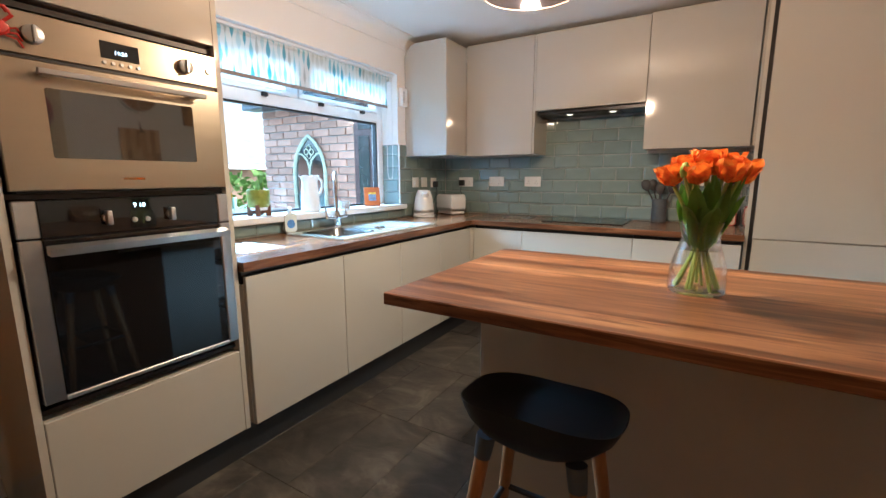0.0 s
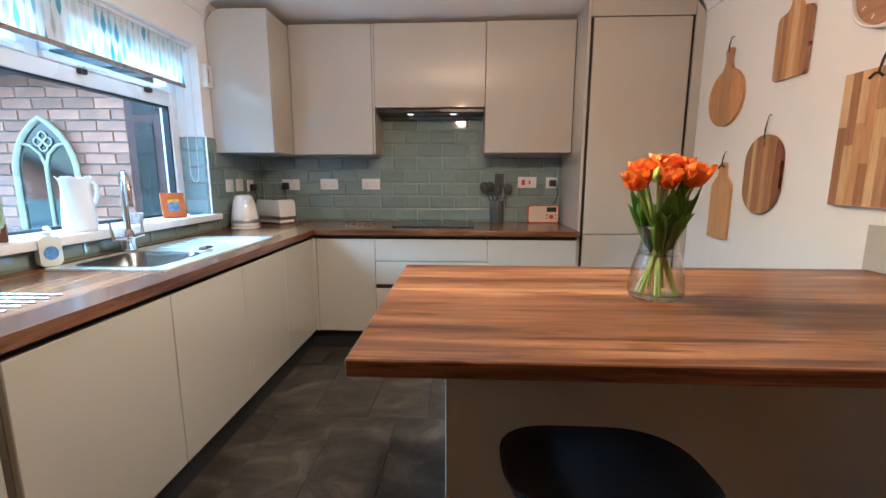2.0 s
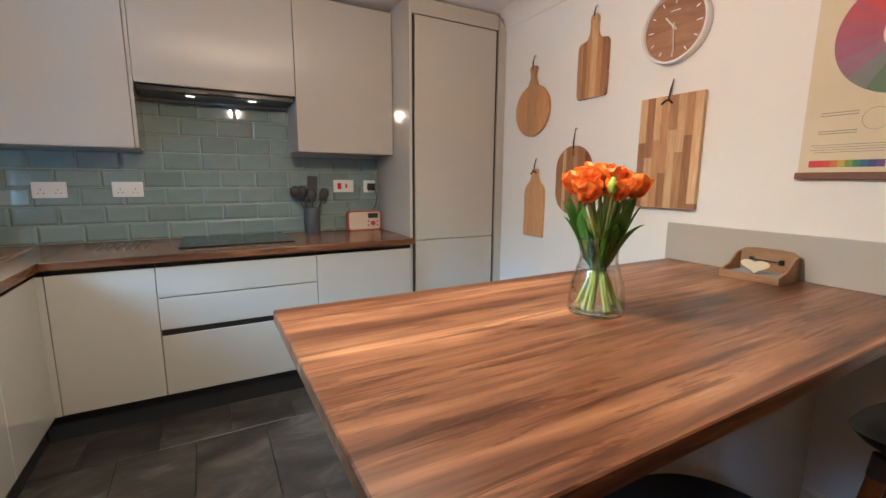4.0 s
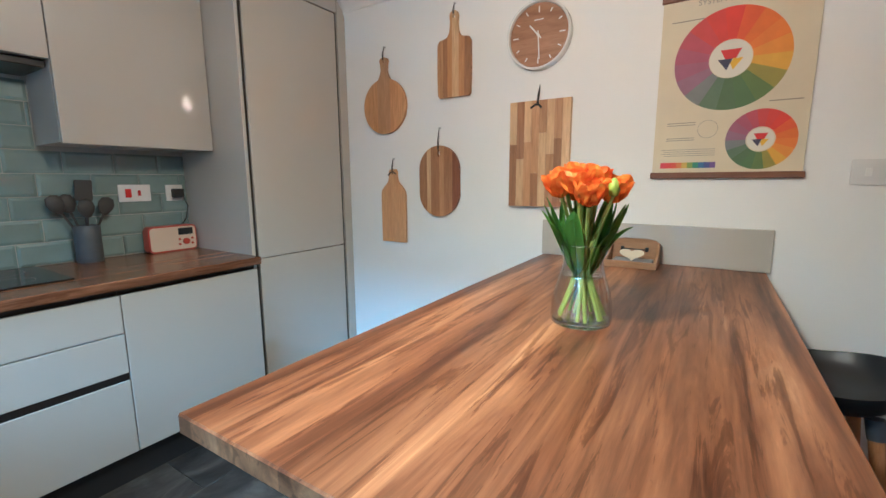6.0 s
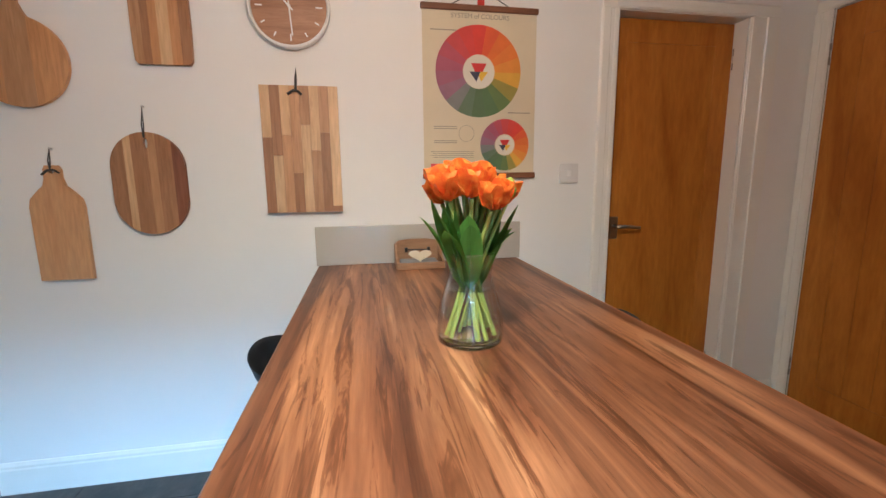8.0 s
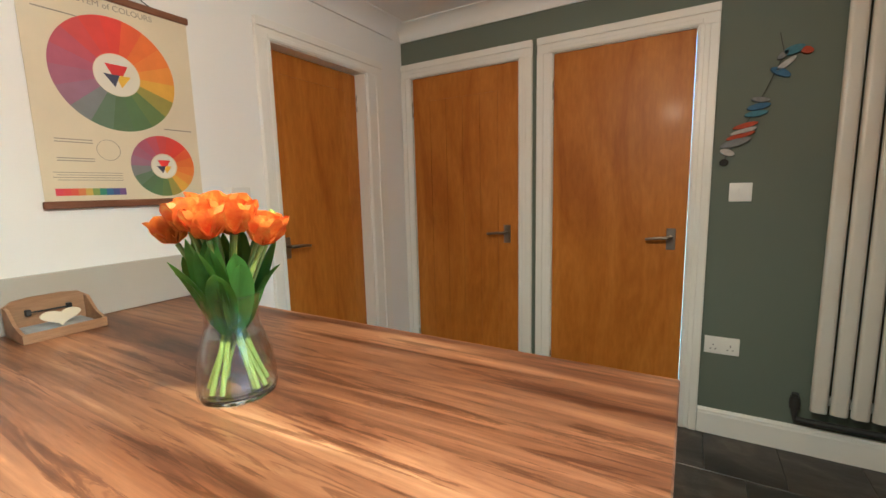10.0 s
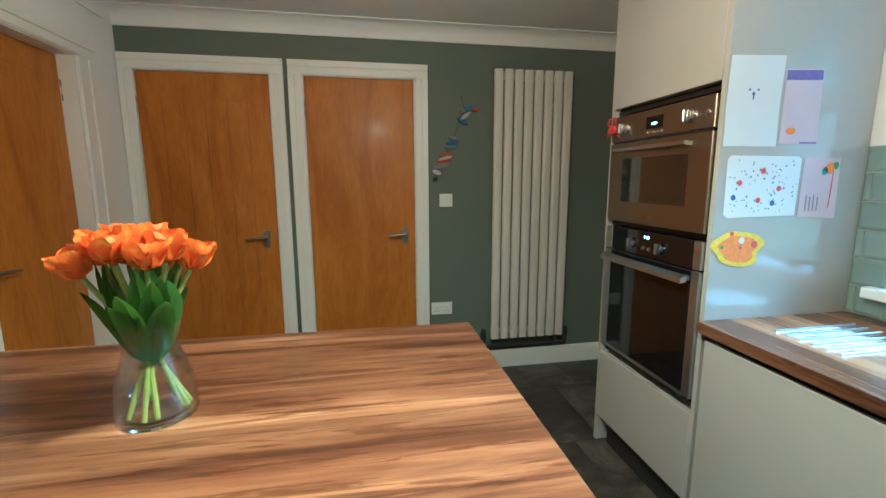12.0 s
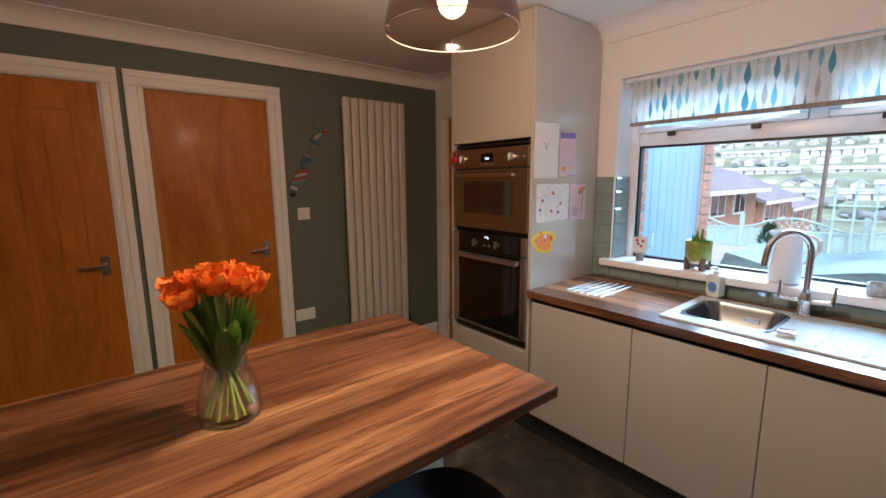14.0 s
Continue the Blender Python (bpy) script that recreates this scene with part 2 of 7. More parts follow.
def box(lo, hi, bevel=0.0, bm=None, steps=1):
    bm = bm or bmesh.new()
    made = bmesh.ops.create_cube(bm, size=1.0)["verts"]
    for v in made:
        v.co = Vector([lo[i] + (v.co[i] + 0.5) * (hi[i] - lo[i]) for i in range(3)])
    if bevel:
        edges = list({e for v in made for e in v.link_edges})
        bmesh.ops.bevel(bm, geom=edges, offset=bevel, segments=steps, affect="EDGES", profile=0.6)
    return bm


def lathe(profile, at=(0, 0, 0), segs=32, bm=None, tilt=None):
    """Turns (radius, height) pairs round the upright axis through at."""
    bm = bm or bmesh.new()
    at = Vector(at)
    rings = []
    for r, h in profile:
        if r < 1e-5:
            ring = [bm.verts.new((0, 0, h))]
        else:
            ring = [bm.verts.new((r * math.cos(2 * math.pi * i / segs), r * math.sin(2 * math.pi * i / segs), h)) for i in range(segs)]
        rings.append(ring)
    for a, b in zip(rings, rings[1:]):
        for i in range(segs):
            j = (i + 1) % segs
            if len(a) == 1 and len(b) == 1:
                continue
            if len(a) == 1:
                bm.faces.new((a[0], b[i], b[j]))
            elif len(b) == 1:
                bm.faces.new((a[i], a[j], b[0]))
            else:
                bm.faces.new((a[i], a[j], b[j], b[i]))
    vs = [v for ring in rings for v in ring]
    if tilt is not None:
        bmesh.ops.transform(bm, matrix=tilt, verts=vs)
    bmesh.ops.translate(bm, verts=vs, vec=at)
    return bm


def tube(points, radius, segs=10, bm=None, closed=False):
    """A round bar along points; radius is one number or one for each point."""
    bm = bm or bmesh.new()
    pts = [Vector(p) for p in points]
    rad = [radius] * len(pts) if isinstance(radius, (int, float)) else list(radius)
    rings, n = [], len(pts)
    side = None
    for i, p in enumerate(pts):
        way = (pts[(i + 1) % n] - pts[i - 1]) if closed else (pts[min(i + 1, n - 1)] - pts[max(i - 1, 0)])
        way.normalize()
        if side is None:
            side = way.orthogonal().normalized()
        side = (side - way * side.dot(way)).normalized()
        up = way.cross(side)
        rings.append([bm.verts.new(p + rad[i] * (math.cos(2 * math.pi * k / segs) * side + math.sin(2 * math.pi * k / segs) * up)) for k in range(segs)])
    pairs = list(zip(rings, rings[1:])) + ([(rings[-1], rings[0])] if closed else [])
    for a, b in pairs:
        for k in range(segs):
            bm.faces.new((a[k], a[(k + 1) % segs], b[(k + 1) % segs], b[k]))
    if not closed:
        bm.faces.new(rings[0][::-1])
        bm.faces.new(rings[-1])
    return bm


def prism(outline, axis, lo, hi, bevel=0.0, bm=None):
    """Pushes a flat outline along an axis: for "x" its pairs are (y, z), for "y" (x, z), for "z" (x, y)."""
    bm = bm or bmesh.new()
    def place(p, d):
        return {"x": (d, p[0], p[1]), "y": (p[0], d, p[1]), "z": (p[0], p[1], d)}[axis]
    a = [bm.verts.new(place(p, lo)) for p in outline]
    b = [bm.verts.new(place(p, hi)) for p in outline]
    n = len(outline)
    faces = [bm.faces.new(a), bm.faces.new(b[::-1])]
    for i in range(n):
        bm.faces.new((a[i], a[(i + 1) % n], b[(i + 1) % n], b[i]))
    if bevel:
        rims = [e for f in faces for e in f.edges]
        bmesh.ops.bevel(bm, geom=rims, offset=bevel, segments=2, affect="EDGES", profile=0.6)
    return bm


def ellipse(cx, cz, rx, rz, n=48, a0=0.0, a1=2 * math.pi):
    full = abs(a1 - a0 - 2 * math.pi) < 1e-6
    return [(cx + rx * math.cos(a0 + (a1 - a0) * i / (n if full else n - 1)), cz + rz * math.sin(a0 + (a1 - a0) * i / (n if full else n - 1))) for i in range(n)]


def rounded(x0, x1, z0, z1, r, n=6):
    pts = []
    for cx, cz, a in ((x1 - r, z1 - r, 0), (x0 + r, z1 - r, 90), (x0 + r, z0 + r, 180), (x1 - r, z0 + r, 270)):
        pts += [(cx + r * math.cos(radians(a + 90 * i / n)), cz + r * math.sin(radians(a + 90 * i / n))) for i in range(n + 1)]
    return pts


def lettering(name, text, size, m, material, parent, label=""):
    """Writing in the built-in font, turned into a mesh under its thing."""
    cu = bpy.data.curves.new(name, "FONT")
    cu.body, cu.size, cu.extrude, cu.align_x, cu.align_y = text, size, 0.0004, "CENTER", "CENTER"
    tmp = bpy.data.objects.new(name, cu)
    me = bpy.data.meshes.new_from_object(tmp)
    bpy.data.objects.remove(tmp)
    me.materials.clear()
    me.materials.append(material)
    ob = new(name, me)
    me.transform(Matrix.Translation(-ORIGIN[parent]) @ m)
    ob.parent = parent
    ORIGIN[ob] = ORIGIN[parent]
    return tagged(ob, label)


# ---- the room ----
def structure(name, boxes, material, label, category):
    bm = bmesh.new()
    for lo, hi in boxes:
        box(lo, hi, bm=bm)
    return solid(name, bm, material, label, category, kind="structure")


WY0, WY1, WZ0, WZ1 = 1.735, 3.53, 0.95, 2.045      # window opening
SD0, SD1 = 0.135, 0.90                              # side door opening
D1A, D1B = 0.386, 1.060                              # right-hand door opening
D2A, D2B, D3A, D3B, DTOP = 2.355, 3.105, 1.462, 2.155, 2.022
TH = 0.28
structure("wall_window", [((-TH, -0.12, 0), (0, SD0, ZC)), ((-TH, SD0, 2.0), (0, SD1, ZC)), ((-TH, SD1, 0), (0, WY0, ZC)),
                          ((-TH, WY0, 0), (0, WY1, WZ0)), ((-TH, WY0, WZ1), (0, WY1, ZC)), ((-TH, WY1, 0), (0, YH + 0.12, ZC))],
          WHITE_PAINT, "white painted outside wall with a wide kitchen window", "wall")
structure("wall_hob", [((0, YH, 0), (XR, YH + 0.12, ZC))], WHITE_PAINT, "white painted wall behind the hob and units", "wall")
structure("wall_right", [((XR, -0.12, 0), (XR + 0.14, D1A, ZC)), ((XR, D1A, 1.99), (XR + 0.14, D1B, ZC)), ((XR, D1B, 0), (XR + 0.14, YH + 0.12, ZC))],
          WHITE_PAINT, "white painted wall hung with wooden chopping boards", "wall")
structure("wall_green", [((0, -0.12, 0), (D3A, 0, ZC)), ((D3A, -0.12, DTOP), (D3B, 0, ZC)), ((D3B, -0.12, 0), (D2A, 0, ZC)),
                         ((D2A, -0.12, DTOP), (D2B, 0, ZC)), ((D2B, -0.12, 0), (XR, 0, ZC))],
          GREEN_PAINT, "dark sage green painted wall with two oak doors", "wall")
structure("ceiling", [((-TH, -0.12, ZC), (XR + 0.14, YH + 0.12, ZC + 0.15))], CEILING_PAINT, "plain white plastered ceiling", "ceiling")
floor = structure("floor", [((-TH, -0.12, -0.12), (XR + 0.14, YH + 0.12, -0.004))], GROUT_DARK, "dark slate-effect tiled kitchen floor", "floor")


def cove(name, ends, corner, inward, material, label):
    """Concave plaster coving between a wall and the ceiling; corner is the wall's plane, inward its direction."""
    axis, c = corner
    pts = [(0, ZC - 0.001), (0.095, ZC - 0.001), (0.095, ZC - 0.008)]
    pts += [(0.095 - 0.085 * math.sin(radians(a)), ZC - 0.093 + 0.085 * math.cos(radians(a))) for a in range(0, 91, 10)]
    pts += [(0.008, ZC - 0.095), (0, ZC - 0.095)]
    outline = [(c + inward * (p[0] + 0.001), p[1]) for p in pts]
    return solid(name, prism(outline, axis, *ends), material, label, "coving", kind="structure", smooth=True)


cove("coving_green", (0, XR), ("x", 0.0), 1, CEILING_PAINT, "white plaster coving above the green wall")
cove("coving_window", (0.096, 3.63), ("y", 0.0), 1, WHITE_PAINT, "white plaster coving above the window")
cove("coving_right", (0.096, 3.70), ("y", XR), -1, WHITE_PAINT, "white plaster coving above the chopping boards")


def skirting(name, axis, c, inward, lo, hi):
    pts = [(0.001, 0.0), (0.016, 0.0), (0.016, 0.105), (0.013, 0.112), (0.013, 0.122), (0.006, 0.135), (0.001, 0.135)]
    return solid(name, prism([(c + inward * x, z) for x, z in pts], axis, lo, hi), TRIM, "white gloss moulded skirting board", "skirting", kind="structure")


skirting("baseboard_green_east", "x", 0, 1, D3B + 0.09, D2A - 0.09)
skirting("baseboard_green_west", "x", 0, 1, 0.02, D3A - 0.09)
skirting("baseboard_right_north", "y", XR, -1, D1B + 0.085, 3.72)
skirting("baseboard_right_south", "y", XR, -1, 0.02, D1A - 0.085)


def architrave(name, axis, c, inward, a, b, top, width=0.088, depth=0.022, widths=None):
    """Moulded door surround: two legs and a head on a wall's face; a, b: the opening."""
    wa, wb = widths or (width, width)
    holder = thing(name, (0, 0, 0), "white gloss moulded door surround", "door frame", kind="structure")
    def strip(u0, u1, z0, z1, d0, d1, bm):
        lo, hi = min(c + inward * d0, c + inward * d1), max(c + inward * d0, c + inward * d1)
        box((u0, lo, z0), (u1, hi, z1), 0.003, bm) if axis == "x" else box((lo, u0, z0), (hi, u1, z1), 0.003, bm)
    for kind, u0, u1, z0, z1 in (("leg", a - wa, a, 0, top), ("leg", b, b + wb, 0, top), ("head", a - wa, b + wb, top, top + width)):
        bm = bmesh.new()
        strip(u0, u1, z0, z1, 0.001, depth * 0.6, bm)
        if kind == "leg":
            outer = (u0, u0 + (u1 - u0) * 0.45) if u1 == a else (u1 - (u1 - u0) * 0.45, u1)
            inner = (u1 - (u1 - u0) * 0.32, u1 - 0.006) if u1 == a else (u0 + 0.006, u0 + (u1 - u0) * 0.32)
            strip(*outer, z0, z1, depth * 0.55, depth, bm)
            strip(*inner, z0, z1, depth * 0.55, depth * 0.8, bm)
        else:
            strip(u0, u1, z1 - width * 0.45, z1, depth * 0.55, depth, bm)
            strip(a - 0.02, b + 0.02, z0 + 0.006, z0 + width * 0.32, depth * 0.55, depth * 0.8, bm)
        part(kind, bm, TRIM, holder)
    return holder


def lining(name, axis, c, inward, a, b, top, thick=0.12):
    """Door lining inside an opening."""
    bm = bmesh.new()
    for u0, u1, z0, z1 in ((a, a + 0.003, 0, top), (b - 0.003, b, 0, top), (a, b, top - 0.003, top)):
        d0, d1 = sorted((c + inward * 0.001, c - inward * thick))
        box((u0, d0, z0), (u1, d1, z1), bm=bm) if axis == "x" else box((d0, u0, z0), (d1, u1, z1), bm=bm)
    return solid(name, bm, TRIM, "white gloss door lining", "door frame", kind="structure")


def lever(parent, axis, face, inward, u, z, way):
    """Lever handle on a short backplate; way: the side to which the lever points."""
    def P(du, d, dz):
        return (u + du, face + inward * d, z + dz) if axis == "x" else (face + inward * d, u + du, z + dz)
    h = part("door_handle", tube([P(0, 0.008, 0.01), P(0, 0.045, 0.01), P(way * 0.012, 0.055, 0.01), P(way * 0.06, 0.056, 0.008), P(way * 0.115, 0.052, 0.002)],
                                 [0.010, 0.009, 0.009, 0.008, 0.0065], 10), BRONZE, parent, "satin nickel lever handle", smooth=True)
    lo, hi = P(-0.021, 0.0, -0.055), P(0.021, 0.008, 0.055)
    part("backplate", box([min(p) for p in zip(lo, hi)], [max(p) for p in zip(lo, hi)], 0.002), BRONZE, h)


def hinge(parent, axis, face, inward, u, z):
    P = (lambda dz: (u, face + inward * 0.004, z + dz)) if axis == "x" else (lambda dz: (face + inward * 0.004, u, z + dz))
    part("hinge", tube([P(-0.05), P(-0.018), P(-0.017), P(0.017), P(0.018), P(0.05)], [0.006, 0.006, 0.0045, 0.0045, 0.006, 0.006], 8), BRONZE, parent, smooth=True)


def oak_door(name, axis, face, inward, a, b, top, style, handle, label, thick=0.04):
    """Oak veneered leaf. style: plain, planked (fine upright grooves under a top rail) or framed (raised border)."""
    mid = (a + b) / 2
    leaf = thing(name, (mid, face, 0) if axis == "x" else (face, mid, 0), label, "door", kind="structure")
    def slab(u0, u1, z0, z1, d0, d1, bm, bevel=0.002):
        lo, hi = sorted((face + inward * d0, face + inward * d1))
        return box((u0, lo, z0), (u1, hi, z1), bevel, bm) if axis == "x" else box((lo, u0, z0), (hi, u1, z1), bevel, bm)
    a, b, top = a + 0.005, b - 0.005, top - 0.006
    bm = bmesh.new()
    if style == "plain":
        slab(a, b, 0.006, top, -thick, 0, bm)
        part("leaf", bm, OAK_DOOR, leaf)
    else:
        slab(a, b, 0.006, top, -thick, -0.004, bm)
        part("core", bm, OAK_DOOR, leaf)
        border = 0.13 if style == "planked" else 0.095
        for u0, u1, z0, z1, nm in ((a, a + border, 0.006, top, "stile"), (b - border, b, 0.006, top, "stile"),
                                   (a + border, b - border, top - (0.15 if style == "planked" else 0.105), top, "rail"), (a + border, b - border, 0.006, 0.20, "rail")):
            part(nm, slab(u0, u1, z0, z1, -0.006, 0, bmesh.new(), 0.0008), OAK_DOOR, leaf)
        if style == "planked":
            z1 = top - 0.155
            n = 4
            w = (b - a - 2 * border) / n
            for i in range(n):
                part("plank", slab(a + border + i * w + 0.0016, a + border + (i + 1) * w - 0.0016, 0.202, z1, -0.006, -0.0004, bmesh.new(), 0.0008), OAK_DOOR, leaf)
    u, way = handle
    lever(leaf, axis, face, inward, u, 1.005, way)
    hu = b + 0.006 if abs(u - a) < abs(u - b) else a - 0.006
    for z in (0.25, 1.82):
        hinge(leaf, axis, face, inward, hu, z)
    return leaf


architrave("door_frame_2", "x", 0, 1, D2A, D2B, DTOP, widths=(0.085, 0.076))
architrave("door_frame_3", "x", 0, 1, D3A, D3B, DTOP)
architrave("door_frame_1", "y", XR, -1, D1A, D1B, 1.99, widths=(0.155, 0.085))
architrave("door_frame_4", "y", 0, 1, SD0, SD1, 2.0, width=0.06)
lining("door_lining_2", "x", 0, 1, D2A, D2B, DTOP)
lining("door_lining_3", "x", 0, 1, D3A, D3B, DTOP)
lining("door_lining_1", "y", XR, -1, D1A, D1B, 1.99, 0.14)
lining("door_lining_4", "y", 0, 1, SD0, SD1, 2.0, 0.2)
oak_door("door_2", "x", -0.002, 1, D2A, D2B, DTOP, "planked", (D2A + 0.075, 1), "closed golden oak door with fine upright grooves")
oak_door("door_3", "x", -0.002, 1, D3A, D3B, DTOP, "plain", (D3A + 0.072, 1), "closed plain golden oak veneered door")
oak_door("door_1", "y", XR + 0.075, -1, D1A, D1B, 1.99, "framed", (D1B - 0.075, -1), "closed golden oak door with a framed panel, set back")
oak_door("door_4", "y", -0.03, 1, SD0, SD1, 2.0, "plain", (SD1 - 0.08, -1), "closed plain golden oak door beside the oven tower")
solid("landing_wall", box((XR + 0.2, 0.2, 0), (XR + 0.25, 1.3, 2.2)), WHITE_PAINT, "plain wall closing the space behind the door", "wall", kind="structure")

# ---- window ----
FX = -0.165   # inner face of the window frame
win = thing("window_1", (FX, (WY0 + WY1) / 2, WZ0), "white plastic window with a wide pane below two top lights", "window", kind="structure")


def bar(name, y0, y1, z0, z1, x0=FX - 0.065, x1=FX, bevel=0.006, parent=win):
    return part(name, box((x0, y0, z0), (x1, y1, z1), bevel, steps=2), UPVC, parent, smooth=True)


GY0, GY1, GZ0, GZ1, FZ0, FZ1 = 1.795, 3.455, 1.005, 1.655, 1.775, 1.985
bar("window_frame", WY0 - 0.005, GY0 - 0.012, WZ0, WZ1)
bar("window_frame", GY1 + 0.012, WY1 + 0.005, WZ0, WZ1)
bar("window_frame", GY0 - 0.012, GY1 + 0.012, WZ0, GZ0 - 0.012)
bar("window_frame", GY0 - 0.012, GY1 + 0.012, FZ1 + 0.02, WZ1)
bar("transom", GY0 - 0.012, GY1 + 0.012, GZ1 + 0.012, FZ0 - 0.035)
bar("mullion", 2.575, 2.645, FZ0 - 0.035, FZ1 + 0.02)
for y0, y1 in ((GY0 - 0.012, 2.575), (2.645, GY1 + 0.012)):
    sash = bar("sash", y0 + 0.002, y1 - 0.002, FZ0 - 0.033, FZ0 + 0.0, x1=FX + 0.014)
    bar("sash_rail", y0 + 0.002, y1 - 0.002, FZ1, FZ1 + 0.018, x1=FX + 0.014, parent=sash)
    bar("sash_stile", y0 + 0.002, y0 + 0.037, FZ0, FZ1, x1=FX + 0.014, parent=sash)
    bar("sash_stile", y1 - 0.037, y1 - 0.002, FZ0, FZ1, x1=FX + 0.014, parent=sash)
    part("pane", box((FX - 0.03, y0 + 0.037, FZ0), (FX - 0.026, y1 - 0.037, FZ1)), PANE, win)
    for y in (y0 + 0.19, y1 - 0.20):
        hnd = part("window_handle", tube([(FX + 0.03, y + 0.0, FZ0 - 0.03), (FX + 0.036, y + 0.04, FZ0 - 0.024), (FX + 0.036, y + 0.09, FZ0 - 0.022), (FX + 0.034, y + 0.13, FZ0 - 0.025)],
                                         [0.007, 0.010, 0.008, 0.004], 10), UPVC, win, "white window catch", smooth=True)
        part("catch_plate", box((FX + 0.001, y - 0.018, FZ0 - 0.06), (FX + 0.028, y + 0.02, FZ0 - 0.036), 0.003), BLACK, hnd)
for nm, y0, y1, z0, z1 in (("gasket", GY0 - 0.012, GY0, GZ0 - 0.012, GZ1 + 0.012), ("gasket", GY1, GY1 + 0.012, GZ0 - 0.012, GZ1 + 0.012),
                           ("gasket", GY0, GY1, GZ0 - 0.012, GZ0), ("gasket", GY0, GY1, GZ1, GZ1 + 0.012)):
    part(nm, box((FX - 0.05, y0, z0), (FX - 0.012, y1, z1)), BLACK, win)
part("pane", box((FX - 0.03, GY0, GZ0), (FX - 0.026, GY1, GZ1)), PANE, win)
SILL = solid("window_sill", prism(rounded(-0.163, 0.058, 0.952, 0.992, 0.008), "y", WY0 - 0.045, WY1 + 0.035), UPVC, "white plastic window sill with a rounded nose", "window sill", kind="structure", smooth=True)

FABRIC, fnt, flk, fp = nodes_of("teal_teardrop_blind_fabric")
fv = coords(fnt, flk, (1, 1, 1))
fsep = fnt.new("ShaderNodeSeparateXYZ")
flk.new(fv, fsep.inputs[0])


def fmath(op, a, b=None, c=None):
    n = fnt.new("ShaderNodeMath")
    n.operation = op
    for i, v in enumerate((a, b, c)):
        if v is None:
            continue
        if isinstance(v, (int, float)):
            n.inputs[i].default_value = v
        else:
            flk.new(v, n.inputs[i])
    return n.outputs[0]


# columns of hanging drops: in each column the width swells and thins along the height
col_u = fmath("DIVIDE", fsep.outputs["Y"], 0.038)
col_i = fmath("FLOOR", col_u)
col_f = fmath("ABSOLUTE", fmath("SUBTRACT", fmath("SUBTRACT", col_u, col_i), 0.5))
wn1 = fnt.new("ShaderNodeTexWhiteNoise")
wn1.noise_dimensions = "1D"
flk.new(col_i, wn1.inputs["W"])
phase = fmath("ADD", fmath("DIVIDE", fsep.outputs["Z"], 0.125), fmath("MULTIPLY", wn1.outputs["Value"], 3.0))
cell = fmath("FLOOR", phase)
saw = fmath("SUBTRACT", phase, cell)
swell = fmath("MULTIPLY", fmath("POWER", fmath("SINE", fmath("MULTIPLY", fmath("POWER", saw, 0.7), math.pi)), 2.0), fmath("ADD", fmath("MULTIPLY", wn1.outputs["Value"], 0.20), 0.19))
inside = fmath("LESS_THAN", col_f, fmath("ADD", swell, 0.03))
wn2 = fnt.new("ShaderNodeTexWhiteNoise")
wn2.noise_dimensions = "2D"
comb = fnt.new("ShaderNodeCombineXYZ")
flk.new(col_i, comb.inputs[0])
flk.new(cell, comb.inputs[1])
flk.new(comb.outputs[0], wn2.inputs["Vector"])
drop = ramp(fnt, flk, wn2.outputs["Value"], [(0.0, (0.21, 0.48, 0.55)), (0.24, (0.38, 0.62, 0.66)), (0.42, (0.58, 0.58, 0.54)), (0.56, (0.64, 0.74, 0.74)), (0.78, (0.74, 0.74, 0.70))])
drop_node = drop.node
drop_node.color_ramp.interpolation = "CONSTANT"
fcol = mixed(fnt, flk, inside, (0.84, 0.84, 0.81), drop)
weave = noise_of(fnt, flk, fv, 700, 2)
flk.new(bump_of(fnt, flk, weave, 0.2, 0.0006), fp.inputs["Normal"])
flk.new(fcol, fp.inputs["Base Color"])
fp.inputs["Roughness"].default_value = 0.9
ftr = fnt.new("ShaderNodeBsdfTranslucent")
flk.new(fcol, ftr.inputs["Color"])
fmx = fnt.new("ShaderNodeMixShader")
fmx.inputs[0].default_value = 0.55
flk.new(fp.outputs[0], fmx.inputs[1])
flk.new(ftr.outputs[0], fmx.inputs[2])
flk.new(fmx.outputs[0], fnt["Material Output"].inputs["Surface"])

BX = -0.055
blind = thing("roller_blind", (BX, (WY0 + WY1) / 2, 2.0), "half-raised roller blind with teal teardrop pattern", "blind")
part("roller", tube([(BX - 0.016, WY0 + 0.03, 2.012), (BX - 0.016, WY1 - 0.035, 2.012)], 0.021, 18), FABRIC, blind, smooth=True)
part("fabric", box((BX, WY0 + 0.045, 1.79), (BX + 0.0015, WY1 - 0.07, 2.018)), FABRIC, blind)
HEM = surface("grey_brown_hem", (0.30, 0.27, 0.25), 0.8, vary=0.35, scale=26)
part("hem_bar", prism(rounded(BX - 0.005, BX + 0.006, 1.775, 1.797, 0.004, 3), "y", WY0 + 0.045, WY1 - 0.07), HEM, blind, "grey-brown hem")
part("cassette", prism(rounded(BX - 0.03, BX + 0.02, 2.024, 2.043, 0.006, 3), "y", WY0 + 0.01, WY1 - 0.01), UPVC, blind)
for y in (WY0 + 0.018, WY1 - 0.022):
    part("bracket", box((BX - 0.035, y - 0.008, 1.985), (BX + 0.012, y + 0.004, 2.024), 0.003), UPVC, blind)
chain_y = WY1 - 0.012
